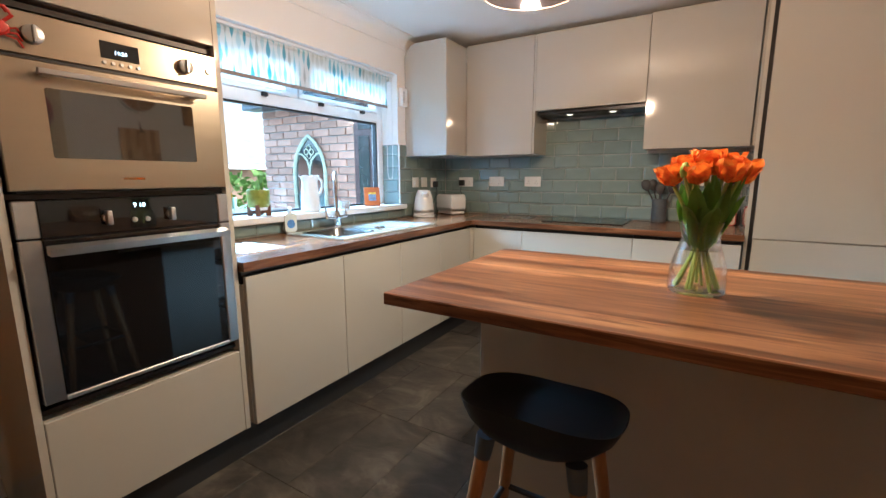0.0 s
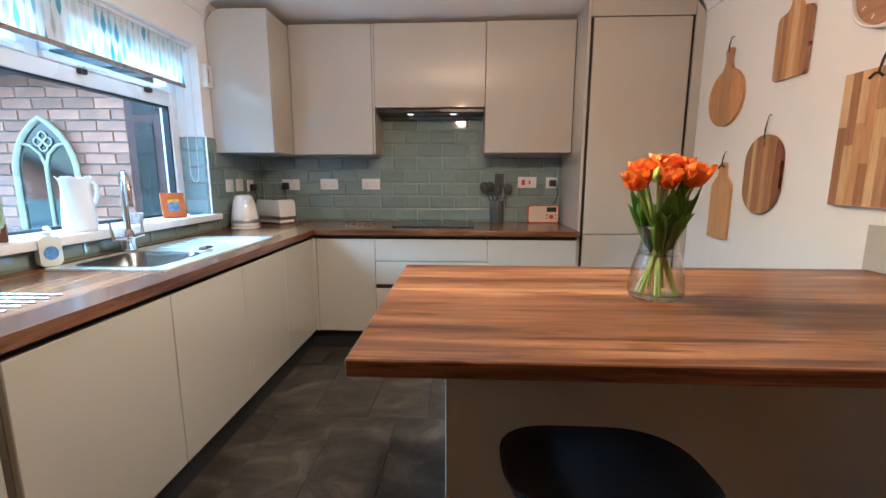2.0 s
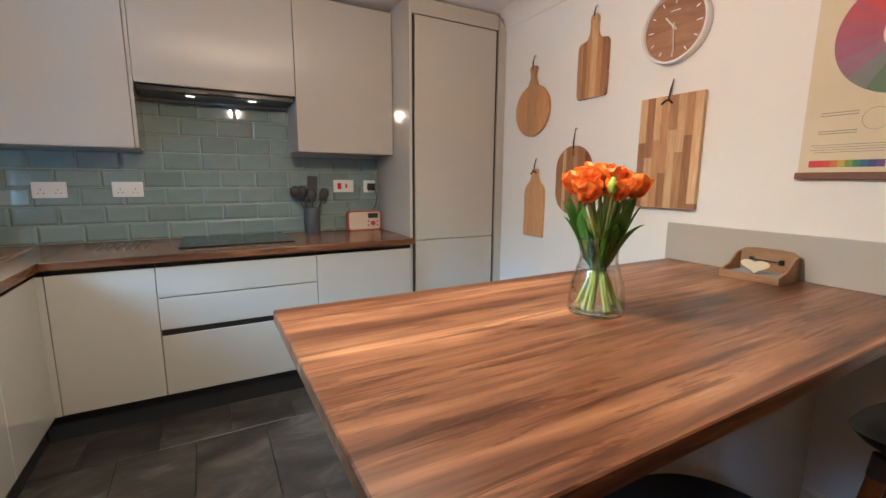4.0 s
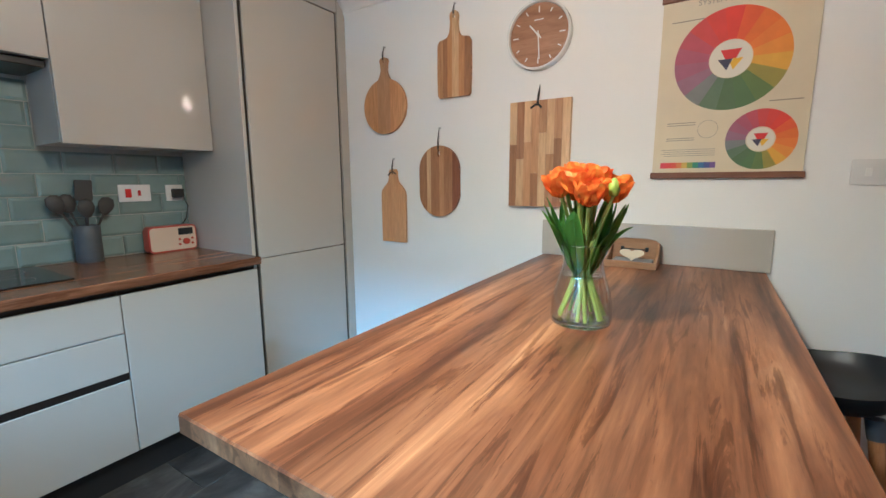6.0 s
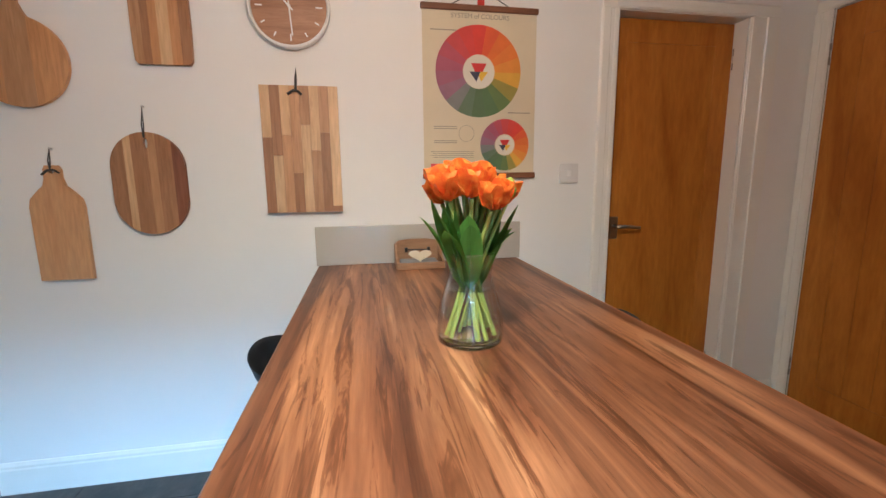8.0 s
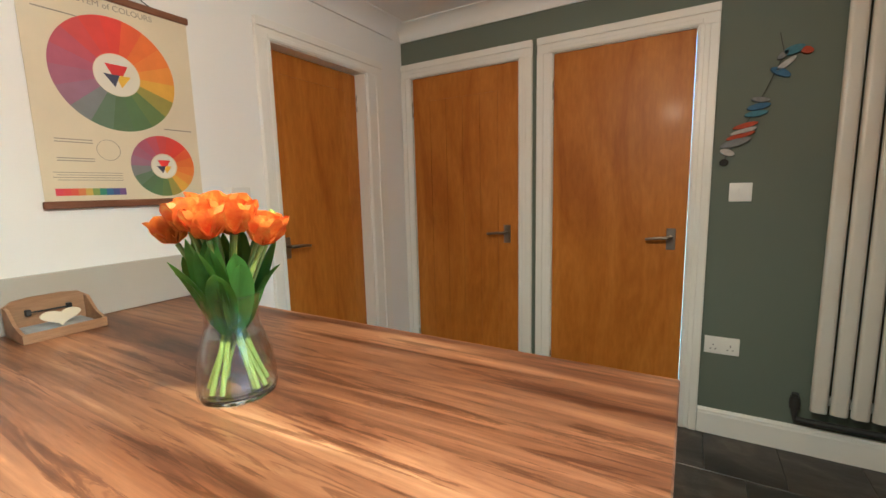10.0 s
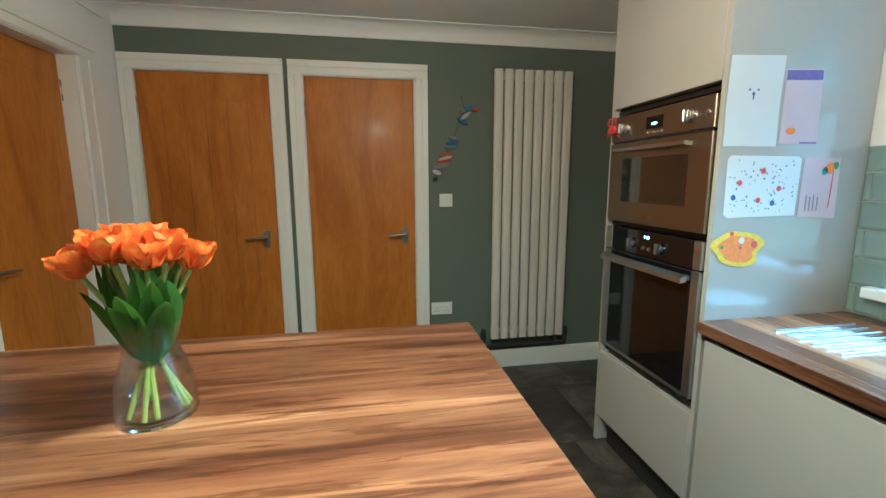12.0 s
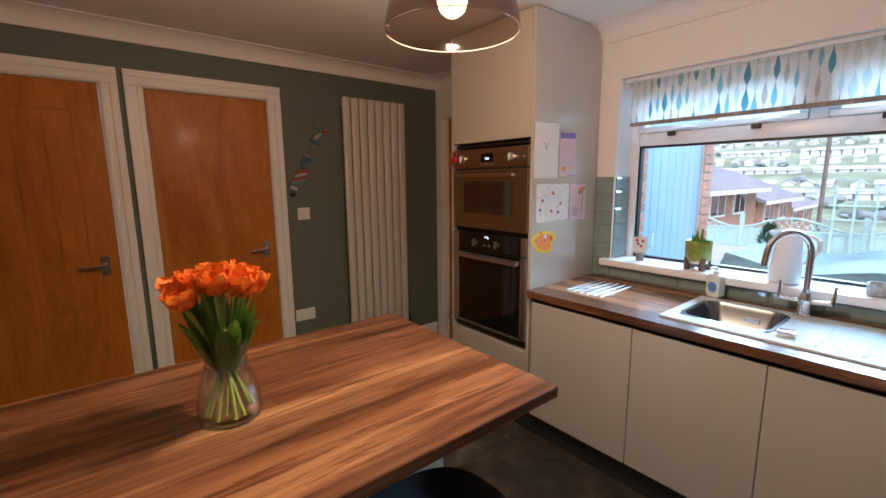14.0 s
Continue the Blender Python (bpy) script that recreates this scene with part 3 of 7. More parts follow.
part("chain", tube([(-0.105, chain_y, 2.0), (-0.106, chain_y, 1.6), (-0.106, chain_y, 1.25), (-0.09, chain_y, 1.205), (-0.07, chain_y, 1.20), (-0.055, chain_y, 1.22), (-0.05, chain_y, 1.3), (-0.05, chain_y, 1.6), (-0.052, chain_y, 2.0)], 0.0022, 6), PLASTIC, blind, "white bead chain", smooth=True)


# ---- fitted kitchen ----
def front(name, lo, hi, parent, material=CABINET, bevel=0.0025):
    return part(name, box(lo, hi, bevel), material, parent)


BFX, BFY = 0.628, 3.655      # faces of the base doors
PZ, DT = 0.146, 0.812        # plinth's top, doors' top


def base_unit_y(y0, y1, label):
    u = thing("base_cabinet", (0.3, (y0 + y1) / 2, 0), label, "cabinet", "base units under the window")
    part("carcass", box((0.03, y0 + 0.001, PZ), (BFX - 0.021, y1 - 0.001, 0.775)), CARCASS, u)
    front("door", (BFX - 0.02, y0 + 0.0015, PZ), (BFX, y1 - 0.0015, DT), u)
    part("handle_channel", box((BFX - 0.055, y0 + 0.001, 0.776), (BFX - 0.03, y1 - 0.001, ZW - 0.04)), RAIL, u, "dark brown handle channel")


for a, b in ((1.635, 2.205), (2.205, 2.705), (2.705, 3.185), (3.185, 3.652)):
    base_unit_y(a, b, "handleless gloss cashmere base cabinet with one door")
solid("plinth_window", box((0.1, 1.0, 0.0), (0.575, 3.70, PZ - 0.004)), PLINTH, "dark grey plinth under the window units", "plinth", kind="structure")
solid("plinth_hob", box((0.577, 3.71, 0.0), (3.12, 3.8, PZ - 0.004)), PLINTH, "dark grey plinth under the hob units", "plinth", kind="structure")


def base_unit_x(x0, x1, fronts, label):
    u = thing("base_cabinet", ((x0 + x1) / 2, 4.0, 0), label, "cabinet", "base units along the hob wall")
    part("carcass", box((x0 + 0.001, BFY + 0.021, PZ), (x1 - 0.001, YH - 0.02, 0.775)), CARCASS, u)
    for nm, z0, z1 in fronts:
        front(nm, (x0 + 0.0015, BFY, z0), (x1 - 0.0015, BFY + 0.02, z1), u)
    part("handle_channel", box((x0 + 0.001, BFY + 0.03, 0.776), (x1 - 0.001, BFY + 0.055, ZW - 0.04)), RAIL, u, "dark brown handle channel")
    return u


base_unit_x(0.655, 1.067, [("door", PZ, DT)], "handleless gloss cashmere corner cabinet with one door")
drawers = base_unit_x(1.067, 1.843, [("drawer", 0.660, DT), ("drawer", 0.492, 0.655), ("drawer", PZ, 0.462)], "handleless gloss cashmere drawer unit below the hob")
part("handle_channel", box((1.07, BFY + 0.004, 0.463), (1.84, BFY + 0.02, 0.491)), RAIL, drawers)
base_unit_x(1.843, 2.445, [("door", PZ, DT)], "handleless gloss cashmere base cabinet beside the fridge")
solid("corner_post", box((0.609, BFY - 0.002, PZ), (0.654, BFY + 0.03, DT)), CABINET, "cashmere corner filler post", "filler", kind="structure")

# worktops: the window run with the sink's cut-out, and the hob run
SX0, SX1, SY0, SY1 = 0.085, 0.555, 2.285, 3.215     # sink's rim
wt = bmesh.new()
X1W, Y0W = 0.650, 1.618
for lo, hi in (((0.004, Y0W, ZW - 0.038), (X1W, SY0 + 0.02, ZW)), ((0.004, SY0 + 0.02, ZW - 0.038), (SX0 + 0.02, 2.72, ZW)),
               ((SX1 - 0.02, SY0 + 0.02, ZW - 0.038), (X1W, 2.72, ZW)), ((0.004, 2.72, ZW - 0.038), (X1W, YH - 0.012, ZW))):
    box(lo, hi, bm=wt)
bmesh.ops.remove_doubles(wt, verts=wt.verts, dist=1e-5)
solid("worktop_window", wt, WORKTOP_WOOD_Y, "walnut-effect worktop running under the window", "worktop")
solid("worktop_hob", box((X1W + 0.0005, 3.628, ZW - 0.038), (2.452, YH - 0.012, ZW), 0.003), WORKTOP_WOOD_X, "walnut-effect worktop running along the hob wall", "worktop")

# sink
GLASS_WHITE = surface("pale_glass_sink_top", (0.66, 0.72, 0.72), 0.06, vary=0.02, coat=0.6)
sink = thing("kitchen_sink", (0.32, 2.75, ZW), "inset sink with pale glass drainer and one steel bowl", "sink")
BY0, BY1, BX0, BX1 = 2.335, 2.66, 0.145, 0.475
sb = bmesh.new()
for lo, hi in (((SX0, SY0, ZW + 0.0005), (SX1, BY0, ZW + 0.008)), ((SX0, BY0, ZW + 0.0005), (BX0, BY1, ZW + 0.008)), ((BX1, BY0, ZW + 0.0005), (SX1, BY1, ZW + 0.008)), ((SX0, BY1, ZW + 0.0005), (SX1, SY1, ZW + 0.008))):
    box(lo, hi, bm=sb)
bmesh.ops.remove_doubles(sb, verts=sb.verts, dist=1e-5)
part("glass_top", sb, GLASS_WHITE, sink, "pale glass rim and drainer")
bowl = bmesh.new()
rings = []
for z, inset, r in ((ZW + 0.0095, -0.010, 0.07), (ZW + 0.0095, 0.004, 0.06), (ZW - 0.01, 0.012, 0.06), (ZW - 0.12, 0.03, 0.06), (ZW - 0.15, 0.06, 0.05)):
    rings.append([bowl.verts.new((x, y, z)) for x, y in rounded(BX0 + inset, BX1 - inset, BY0 + inset, BY1 - inset, r, 6)])
for a, b in zip(rings, rings[1:]):
    for i in range(len(a)):
        bowl.faces.new((a[i], a[(i + 1) % len(a)], b[(i + 1) % len(a)], b[i]))
bowl.faces.new(rings[-1])
SINKSTEEL = surface("dull_sink_steel", (0.27, 0.285, 0.30), 0.24, 1.0, vary=0.06, scale=5, grain=0.03, grain_scale=90)
part("bowl", bowl, SINKSTEEL, sink, "brushed steel bowl", smooth=True)
part("waste", lathe([(0, 0.004), (0.03, 0.004), (0.04, 0.001), (0.04, 0)], (0.31, 2.5, ZW - 0.1495), 24), CHROME, sink, smooth=True)
part("overflow_cover", box((0.150, 2.50, ZW - 0.06), (0.166, 2.56, ZW - 0.035), 0.004), CHROME, sink)
part("waste_knob", box((0.435, 2.685, ZW + 0.008), (0.475, 2.745, ZW + 0.03), 0.007, steps=2), CHROME, sink, "chrome waste control", smooth=True)
for i in range(6):
    y = 2.80 + i * 0.062
    part("drainer_rib", prism(rounded(0.16, 0.50, y, y + 0.012, 0.005, 3), "z", ZW + 0.008, ZW + 0.0105), GLASS_WHITE, sink)

tap = thing("mixer_tap", (0.100, 2.692, ZW), "chrome swan-neck mixer tap with two levers", "tap")
tx, ty = 0.100, 2.692
part("tap_base", lathe([(0, 0), (0.031, 0), (0.031, 0.006), (0.026, 0.010), (0.024, 0.05), (0.026, 0.055), (0.026, 0.075), (0.018, 0.10), (0, 0.10)], (tx, ty, ZW + 0.008), 24), CHROME, tap, smooth=True)
neck = [(tx, ty, ZW + 0.09), (tx, ty, ZW + 0.25)]
for a in range(0, 181, 12):
    neck.append((tx + 0.062 * (1 - math.cos(radians(a))), ty - 0.062 * (1 - math.cos(radians(a))), ZW + 0.27 + 0.10 * math.sin(radians(a))))
neck.append((neck[-1][0] + 0.004, neck[-1][1] - 0.004, neck[-1][2] - 0.045))
part("spout", tube(neck, 0.0135, 14), CHROME, tap, smooth=True)
for s in (-1, 1):
    lv = part("lever", tube([(tx, ty + s * 0.02, ZW + 0.07), (tx, ty + s * 0.07, ZW + 0.075), (tx, ty + s * 0.088, ZW + 0.078)], [0.012, 0.011, 0.013], 12), CHROME, tap, "chrome tap lever", smooth=True)
    part("lever_arm", tube([(tx, ty + s * 0.088, ZW + 0.07), (tx - 0.004, ty + s * 0.092, ZW + 0.11), (tx - 0.006, ty + s * 0.094, ZW + 0.148)], [0.011, 0.007, 0.0055], 10), CHROME, lv, smooth=True)

for i in range(6):
    y = 1.752 + i * 0.040
    solid("trivet_rod", tube([(0.15, y, ZW + 0.002), (0.475, y + 0.004, ZW + 0.002)], 0.0036, 8), STEEL, "steel pan rest rod let into the worktop", "trivet rod", "pan rest rods by the sink", smooth=True)
for i in range(6):
    x = 0.80 + i * 0.040
    solid("trivet_rod", tube([(x, 3.90, ZW + 0.004), (x + 0.004, 4.10, ZW + 0.004)], 0.0045, 8), STEEL, "steel pan rest rod let into the worktop", "trivet rod", "pan rest rods by the hob", smooth=True)

hob = thing("induction_hob", (1.45, 4.03, ZW), "flat black glass induction hob", "hob")
part("glass", box((1.165, 3.80, ZW + 0.0005), (1.755, 4.26, ZW + 0.008), 0.003), BLACK_GLASS, hob)
RING = surface("pale_hob_marking", (0.18, 0.18, 0.18), 0.3)
for x, y, r in ((1.31, 3.92, 0.09), (1.31, 4.14, 0.07), (1.60, 3.92, 0.07), (1.60, 4.14, 0.09)):
    part("cooking_zone", tube([(x + r * math.cos(k * math.pi / 12), y + r * math.sin(k * math.pi / 12), ZW + 0.0078) for k in range(24)], 0.0008, 4, closed=True), RING, hob)

# wall cabinets
UY, UZ0, UZ1 = 3.97, 1.403, 2.305
cw = thing("wall_cabinet", (0.2, 3.8, UZ0), "gloss cashmere wall cabinet scribed to the coving", "cabinet", "wall units")
outline = [(0.004, UZ0 - 0.008), (0.41, UZ0 - 0.008), (0.41, 2.292), (0.105, 2.292), (0.06, 2.275), (0.025, 2.24), (0.004, 2.20)]
part("end_panel", prism(outline, "y", 3.632, 3.652), CABINET, cw)
part("carcass", box((0.004, 3.653, UZ0), (0.388, YH - 0.012, 2.19)), CARCASS, cw)
front("door", (0.39, 3.654, UZ0 - 0.004), (0.41, UY + 0.006, 2.292), cw)


def wall_unit(x0, x1, z0, z1, label):
    u = thing("wall_cabinet", ((x0 + x1) / 2, 4.1, z0), label, "cabinet", "wall units")
    part("carcass", box((x0 + 0.001, UY + 0.021, z0 + 0.001), (x1 - 0.001, YH - 0.012, z1 - 0.002)), CARCASS, u)
    front("door", (x0 + 0.0015, UY, z0 - 0.004), (x1 - 0.0015, UY + 0.02, z1), u)
    return u


wall_unit(0.411, 1.008, UZ0, UZ1, "gloss cashmere wall cabinet with a plain door")
wall_unit(1.026, 1.826, 1.738, UZ1, "short gloss cashmere wall cabinet above the hob")
wall_unit(1.827, 2.452, 1.415, UZ1 + 0.006, "gloss cashmere wall cabinet beside the fridge housing")
solid("filler_strip", box((1.009, UY + 0.004, UZ0), (1.025, YH - 0.012, UZ1 - 0.004), 0.001), CABINET, "narrow cashmere filler between wall cabinets", "filler", kind="structure")
hood = thing("cooker_hood", (1.43, 4.14, 1.69), "slim grey built-in cooker hood with two small lights", "hood")
HOODGREY = surface("dark_grey_hood_steel", (0.035, 0.034, 0.033), 0.32, 0.3, vary=0.08)
part("casing", box((1.03, 4.02, 1.706), (1.822, YH - 0.014, 1.734), 0.003), HOODGREY, hood)
part("filter", box((1.20, 4.05, 1.700), (1.65, 4.22, 1.7055), 0.001), HOODGREY, hood)
part("control_panel", box((1.36, 4.012, 1.710), (1.50, 4.019, 1.726), 0.001), BLACK, hood)
HOODLAMP = glowing("hood_lamp_glow", (1.0, 0.8, 0.55), 0.35)
for x in (1.275, 1.595):
    part("hood_light", lathe([(0, 0), (0.022, 0), (0.024, 0.004), (0.024, 0.008)], (x, 4.075, 1.6965), 20), HOODLAMP, hood, "small lit hood lamp", smooth=True)

# oven tower
TX = 0.618
T0, T1 = 0.945, 1.612
tower = thing("oven_tower", (0.3, 1.28, 0), "tall gloss cashmere oven housing", "cabinet")
tside = [(0.004, PZ), (TX - 0.004, PZ), (TX - 0.004, ZC - 0.012), (0.11, ZC - 0.012), (0.06, ZC - 0.03), (0.02, ZC - 0.075), (0.004, ZC - 0.12)]
part("side_panel", prism([(0.004, PZ), (TX, PZ)] + tside[2:], "y", T1 - 0.02, T1), CABINET, tower, "pale gloss end panel")
part("side_panel", prism([(0.004, 0.0), (TX, 0.0)] + tside[2:], "y", T0, T0 + 0.02), CABINET, tower)
part("carcass", box((0.004, T0 + 0.021, PZ), (0.12, T1 - 0.021, 2.2)), CARCASS, tower)
for z in (0.516, 1.158, 1.672):
    part("shelf", box((0.121, T0 + 0.021, z), (0.59, T1 - 0.021, z + 0.016)), RAIL, tower)
part("carcass_top", box((0.121, T0 + 0.021, 1.70), (0.59, T1 - 0.021, 2.32)), CARCASS, tower)
part("carcass_base", box((0.121, T0 + 0.021, PZ), (0.59, T1 - 0.021, 0.50)), CARCASS, tower)
front("top_door", (TX - 0.02, T0 + 0.022, 1.698), (TX, T1 - 0.022, 2.335), tower)
front("drawer", (TX - 0.02, T0 + 0.022, PZ), (TX, T1 - 0.022, 0.503), tower)

OY0, OY1 = T0 + 0.028, T1 - 0.024
DARKSTEEL = surface("brown_tinted_steel", (0.35, 0.29, 0.22), 0.30, 1.0, vary=0.02, grain=0.03, grain_scale=90, stretch=(1, 1, 12))
OVENWINDOW = surface("mirror_like_oven_window", (0.016, 0.015, 0.012), 0.03, vary=0.05, spec=1.0, coat=0.6)
ov = thing("compact_oven", (0.4, 1.28, 1.175), "built-in steel compact oven with a wide window", "oven")
part("body", box((0.13, OY0 + 0.02, 1.176), (TX - 0.012, OY1 - 0.02, 1.655)), BLACK, ov)
part("control_panel", box((TX - 0.012, OY0, 1.546), (TX + 0.008, OY1, 1.658), 0.003), DARKSTEEL, ov)
part("door", box((TX - 0.012, OY0, 1.182), (TX + 0.010, OY1, 1.536), 0.003), DARKSTEEL, ov)
part("door_window", prism(rounded(OY0 + 0.106, OY1 - 0.105, 1.274, 1.466, 0.006, 3), "x", TX + 0.006, TX + 0.0115), OVENWINDOW, ov)
part("vent_slot", box((TX - 0.011, OY0 + 0.01, 1.5365), (TX + 0.002, OY1 - 0.01, 1.5455)), BLACK, ov)
hd = part("oven_handle", prism([(TX + 0.042, 1.494), (TX + 0.058, 1.496), (TX + 0.060, 1.509), (TX + 0.043, 1.512)], "y", OY0 + 0.085, OY1 - 0.075, 0.002), STEEL, ov, "steel bar handle")
for y in (OY0 + 0.11, OY1 - 0.10):
    part("handle_post", box((TX + 0.009, y - 0.01, 1.495), (TX + 0.046, y + 0.01, 1.509)), STEEL, hd)
part("display", box((TX + 0.006, 1.225, 1.578), (TX + 0.0095, 1.330, 1.628), 0.001), BLACK_GLASS, ov)
for y in (1.07, 1.47):
    k = part("control_knob", lathe([(0, 0), (0.025, 0), (0.024, 0.016), (0.021, 0.018), (0, 0.018)], (TX + 0.008, y, 1.600), 24, tilt=Matrix.Rotation(radians(90), 4, "Y")), STEEL, ov, smooth=True)
    part("knob_grip", box((TX + 0.026, y - 0.004, 1.578), (TX + 0.038, y + 0.004, 1.622), 0.002), STEEL, k)
for i in range(5):
    part("button", lathe([(0, 0), (0.0055, 0), (0.005, 0.005), (0, 0.005)], (TX + 0.008, 1.232 + i * 0.023, 1.565), 12, tilt=Matrix.Rotation(radians(90), 4, "Y")), STEEL, ov, smooth=True)
part("button", lathe([(0, 0), (0.011, 0), (0.010, 0.006), (0, 0.007)], (TX + 0.008, 1.556, 1.600), 18, tilt=Matrix.Rotation(radians(90), 4, "Y")), STEEL, ov, smooth=True)
part("badge", box((TX + 0.010, 1.245, 1.212), (TX + 0.0112, 1.305, 1.219)), CHROME, ov)
FACE_X = Matrix.Rotation(radians(90), 4, "Z") @ Matrix.Rotation(radians(90), 4, "X")
lettering("clock_digits", "11:24", 0.016, Matrix.Translation((TX + 0.0102, 1.278, 1.598)) @ FACE_X, DISPLAY, ov, "lit clock digits")

lo = thing("single_oven", (0.4, 1.28, 0.545), "built-in oven with black glass door and steel handle", "oven")
part("body", box((0.13, OY0 + 0.02, 0.552), (TX - 0.012, OY1 - 0.02, 1.150)), BLACK, lo)
part("control_panel", box((TX - 0.012, OY0 + 0.052, 1.048), (TX + 0.008, OY1 - 0.042, 1.155), 0.002), BLACK_GLASS, lo)
for y0, y1 in ((OY0, OY0 + 0.051), (OY1 - 0.041, OY1)):
    part("trim_end", box((TX - 0.012, y0, 1.050), (TX + 0.010, y1, 1.155), 0.003), STEEL, lo)
    part("door_edge", box((TX - 0.012, y0, 0.560), (TX + 0.012, y1, 1.044), 0.003), STEEL, lo)
part("door", box((TX - 0.012, OY0 + 0.052, 0.572), (TX + 0.010, OY1 - 0.042, 1.044), 0.003), BLACK_GLASS, lo)
part("door_sill", box((TX - 0.012, OY0 + 0.052, 0.556), (TX + 0.011, OY1 - 0.042, 0.570), 0.002), STEEL, lo)
lh = part("oven_handle", prism([(TX + 0.036, 1.004), (TX + 0.062, 1.000), (TX + 0.064, 1.020), (TX + 0.037, 1.030)], "y", OY0 + 0.05, OY1 - 0.03, 0.003), STEEL, lo, "steel bar handle")
for y in (OY0 + 0.07, OY1 - 0.06):
    part("handle_post", box((TX + 0.009, y - 0.012, 1.006), (TX + 0.040, y + 0.012, 1.024)), STEEL, lh)
for y in (1.185, 1.372):
    k = part("control_knob", lathe([(0, 0), (0.014, 0), (0.013, 0.010), (0, 0.011)], (TX + 0.008, y, 1.095), 20, tilt=Matrix.Rotation(radians(90), 4, "Y")), STEEL, lo, smooth=True)
    part("knob_grip", box((TX + 0.014, y - 0.008, 1.074), (TX + 0.036, y + 0.008, 1.118), 0.004, steps=2), STEEL, k, smooth=True)
for y in (1.262, 1.300):
    part("button", lathe([(0, 0), (0.009, 0), (0.008, 0.005), (0, 0.006)], (TX + 0.008, y, 1.083), 14, tilt=Matrix.Rotation(radians(90), 4, "Y")), STEEL, lo, smooth=True)
lettering("clock_digits", "9 10", 0.020, Matrix.Translation((TX + 0.0092, 1.280, 1.130)) @ FACE_X, DISPLAY, lo, "lit clock digits")

# fridge housing
FY = 3.705
fr = thing("fridge_housing", (2.8, 4.0, 0), "tall gloss cashmere fridge-freezer housing with two doors", "cabinet")
part("side_panel", box((2.455, FY, 0.0), (2.474, YH - 0.002, 2.335), 0.001), CABINET, fr)
part("carcass", box((2.475, FY + 0.03, PZ), (3.12, YH - 0.002, 2.33)), CARCASS, fr)
part("handle_channel", box((2.4745, FY + 0.012, PZ), (2.494, FY + 0.029, 2.235)), RAIL, fr, "dark upright handle channel")
part("handle_channel", box((3.104, FY + 0.012, PZ), (3.121, FY + 0.029, 2.30)), RAIL, fr)
front("upper_door", (2.495, FY, 0.853), (3.103, FY + 0.02, 2.232), fr)
front("lower_door", (2.495, FY, PZ), (3.103, FY + 0.02, 0.848), fr)
part("top_panel", box((2.475, FY + 0.002, 2.240), (3.121, FY + 0.02, 2.335), 0.002), CABINET, fr)
fill = [(3.122, 0.0), (XR - 0.002, 0.0), (XR - 0.002, 2.23), (XR - 0.02, 2.27), (3.122, 2.32)]
part("scribe_panel", prism(fill, "y", FY - 0.002, FY + 0.02), CABINET, fr)

# ---- island ----
IX0, IY0, IY1 = 1.453, 1.518, 2.408
island = thing("breakfast_island", (2.3, 1.95, 0), "peninsula breakfast bar with a walnut-effect top", "island")
part("worktop", box((IX0, IY0, ZI - 0.036), (XR - 0.001, IY1, ZI), 0.003), ISLAND_WOOD, island, "walnut-effect block top")
part("base", box((1.632, 1.795, 0.0), (XR - 0.001, 2.10, ZI - 0.0365), 0.002), CABINET, island)
solid("island_upstand", box((XR - 0.013, 1.507, ZI + 0.0005), (XR - 0.001, 2.414, 1.060), 0.002), CABINET, "cashmere gloss upstand on the wall above the island", "upstand")

# ---- pendant lamp ----
lamp = thing("pendant_lamp", (LAMP[0], LAMP[1], ZC), "smoked glass dome pendant with a lit globe bulb", "pendant lamp")
SMOKE = clear_pane("smoked_glass", (0.80, 0.73, 0.70), 0.05)
dome = [(0.180 * math.sin(radians(a)) if a else 0.012, 0.185 * math.cos(radians(a))) for a in range(6, 91, 6)]
dome_in = [(r - 0.003, h - 0.002) for r, h in dome[::-1]]
part("shade", lathe(dome + dome_in, LAMP, 56), SMOKE, lamp, "smoked glass dome", smooth=True)
part("rim", tube([(LAMP[0] + 0.1785 * math.cos(k * math.pi / 28), LAMP[1] + 0.1785 * math.sin(k * math.pi / 28), LAMP[2]) for k in range(56)], 0.0014, 6, closed=True), surface("pale_glass_rim", (0.30, 0.24, 0.20), 0.25), lamp, smooth=True)
BULB, bn, bl, bp = nodes_of("warm_bulb_glow")
bem, btr, bmx = bn.new("ShaderNodeEmission"), bn.new("ShaderNodeBsdfTransparent"), bn.new("ShaderNodeMixShader")
bem.inputs["Color"].default_value, bem.inputs["Strength"].default_value = (1.0, 0.62, 0.24, 1), 7.0
bmx.inputs[0].default_value = 0.3
bl.new(btr.outputs[0], bmx.inputs[1])
bl.new(bem.outputs[0], bmx.inputs[2])
bl.new(bmx.outputs[0], bn["Material Output"].inputs["Surface"])
part("bulb", lathe([(0, -0.042), (0.018, -0.038), (0.033, -0.025), (0.040, -0.005), (0.040, 0.010), (0.034, 0.030), (0.022, 0.048), (0.014, 0.060), (0.014, 0.07), (0, 0.07)], (LAMP[0], LAMP[1], LAMP[2] + 0.078), 28), BULB, lamp, "lit warm globe bulb", smooth=True)
part("lamp_holder", lathe([(0.0, 0.0), (0.017, 0), (0.019, 0.03), (0.019, 0.04), (0.008, 0.05), (0, 0.05)], (LAMP[0], LAMP[1], LAMP[2] + 0.140), 20), BRONZE, lamp, smooth=True)
part("cord", tube([(LAMP[0], LAMP[1], LAMP[2] + 0.19), (LAMP[0], LAMP[1], ZC - 0.02)], 0.0035, 8), BLACK, lamp)
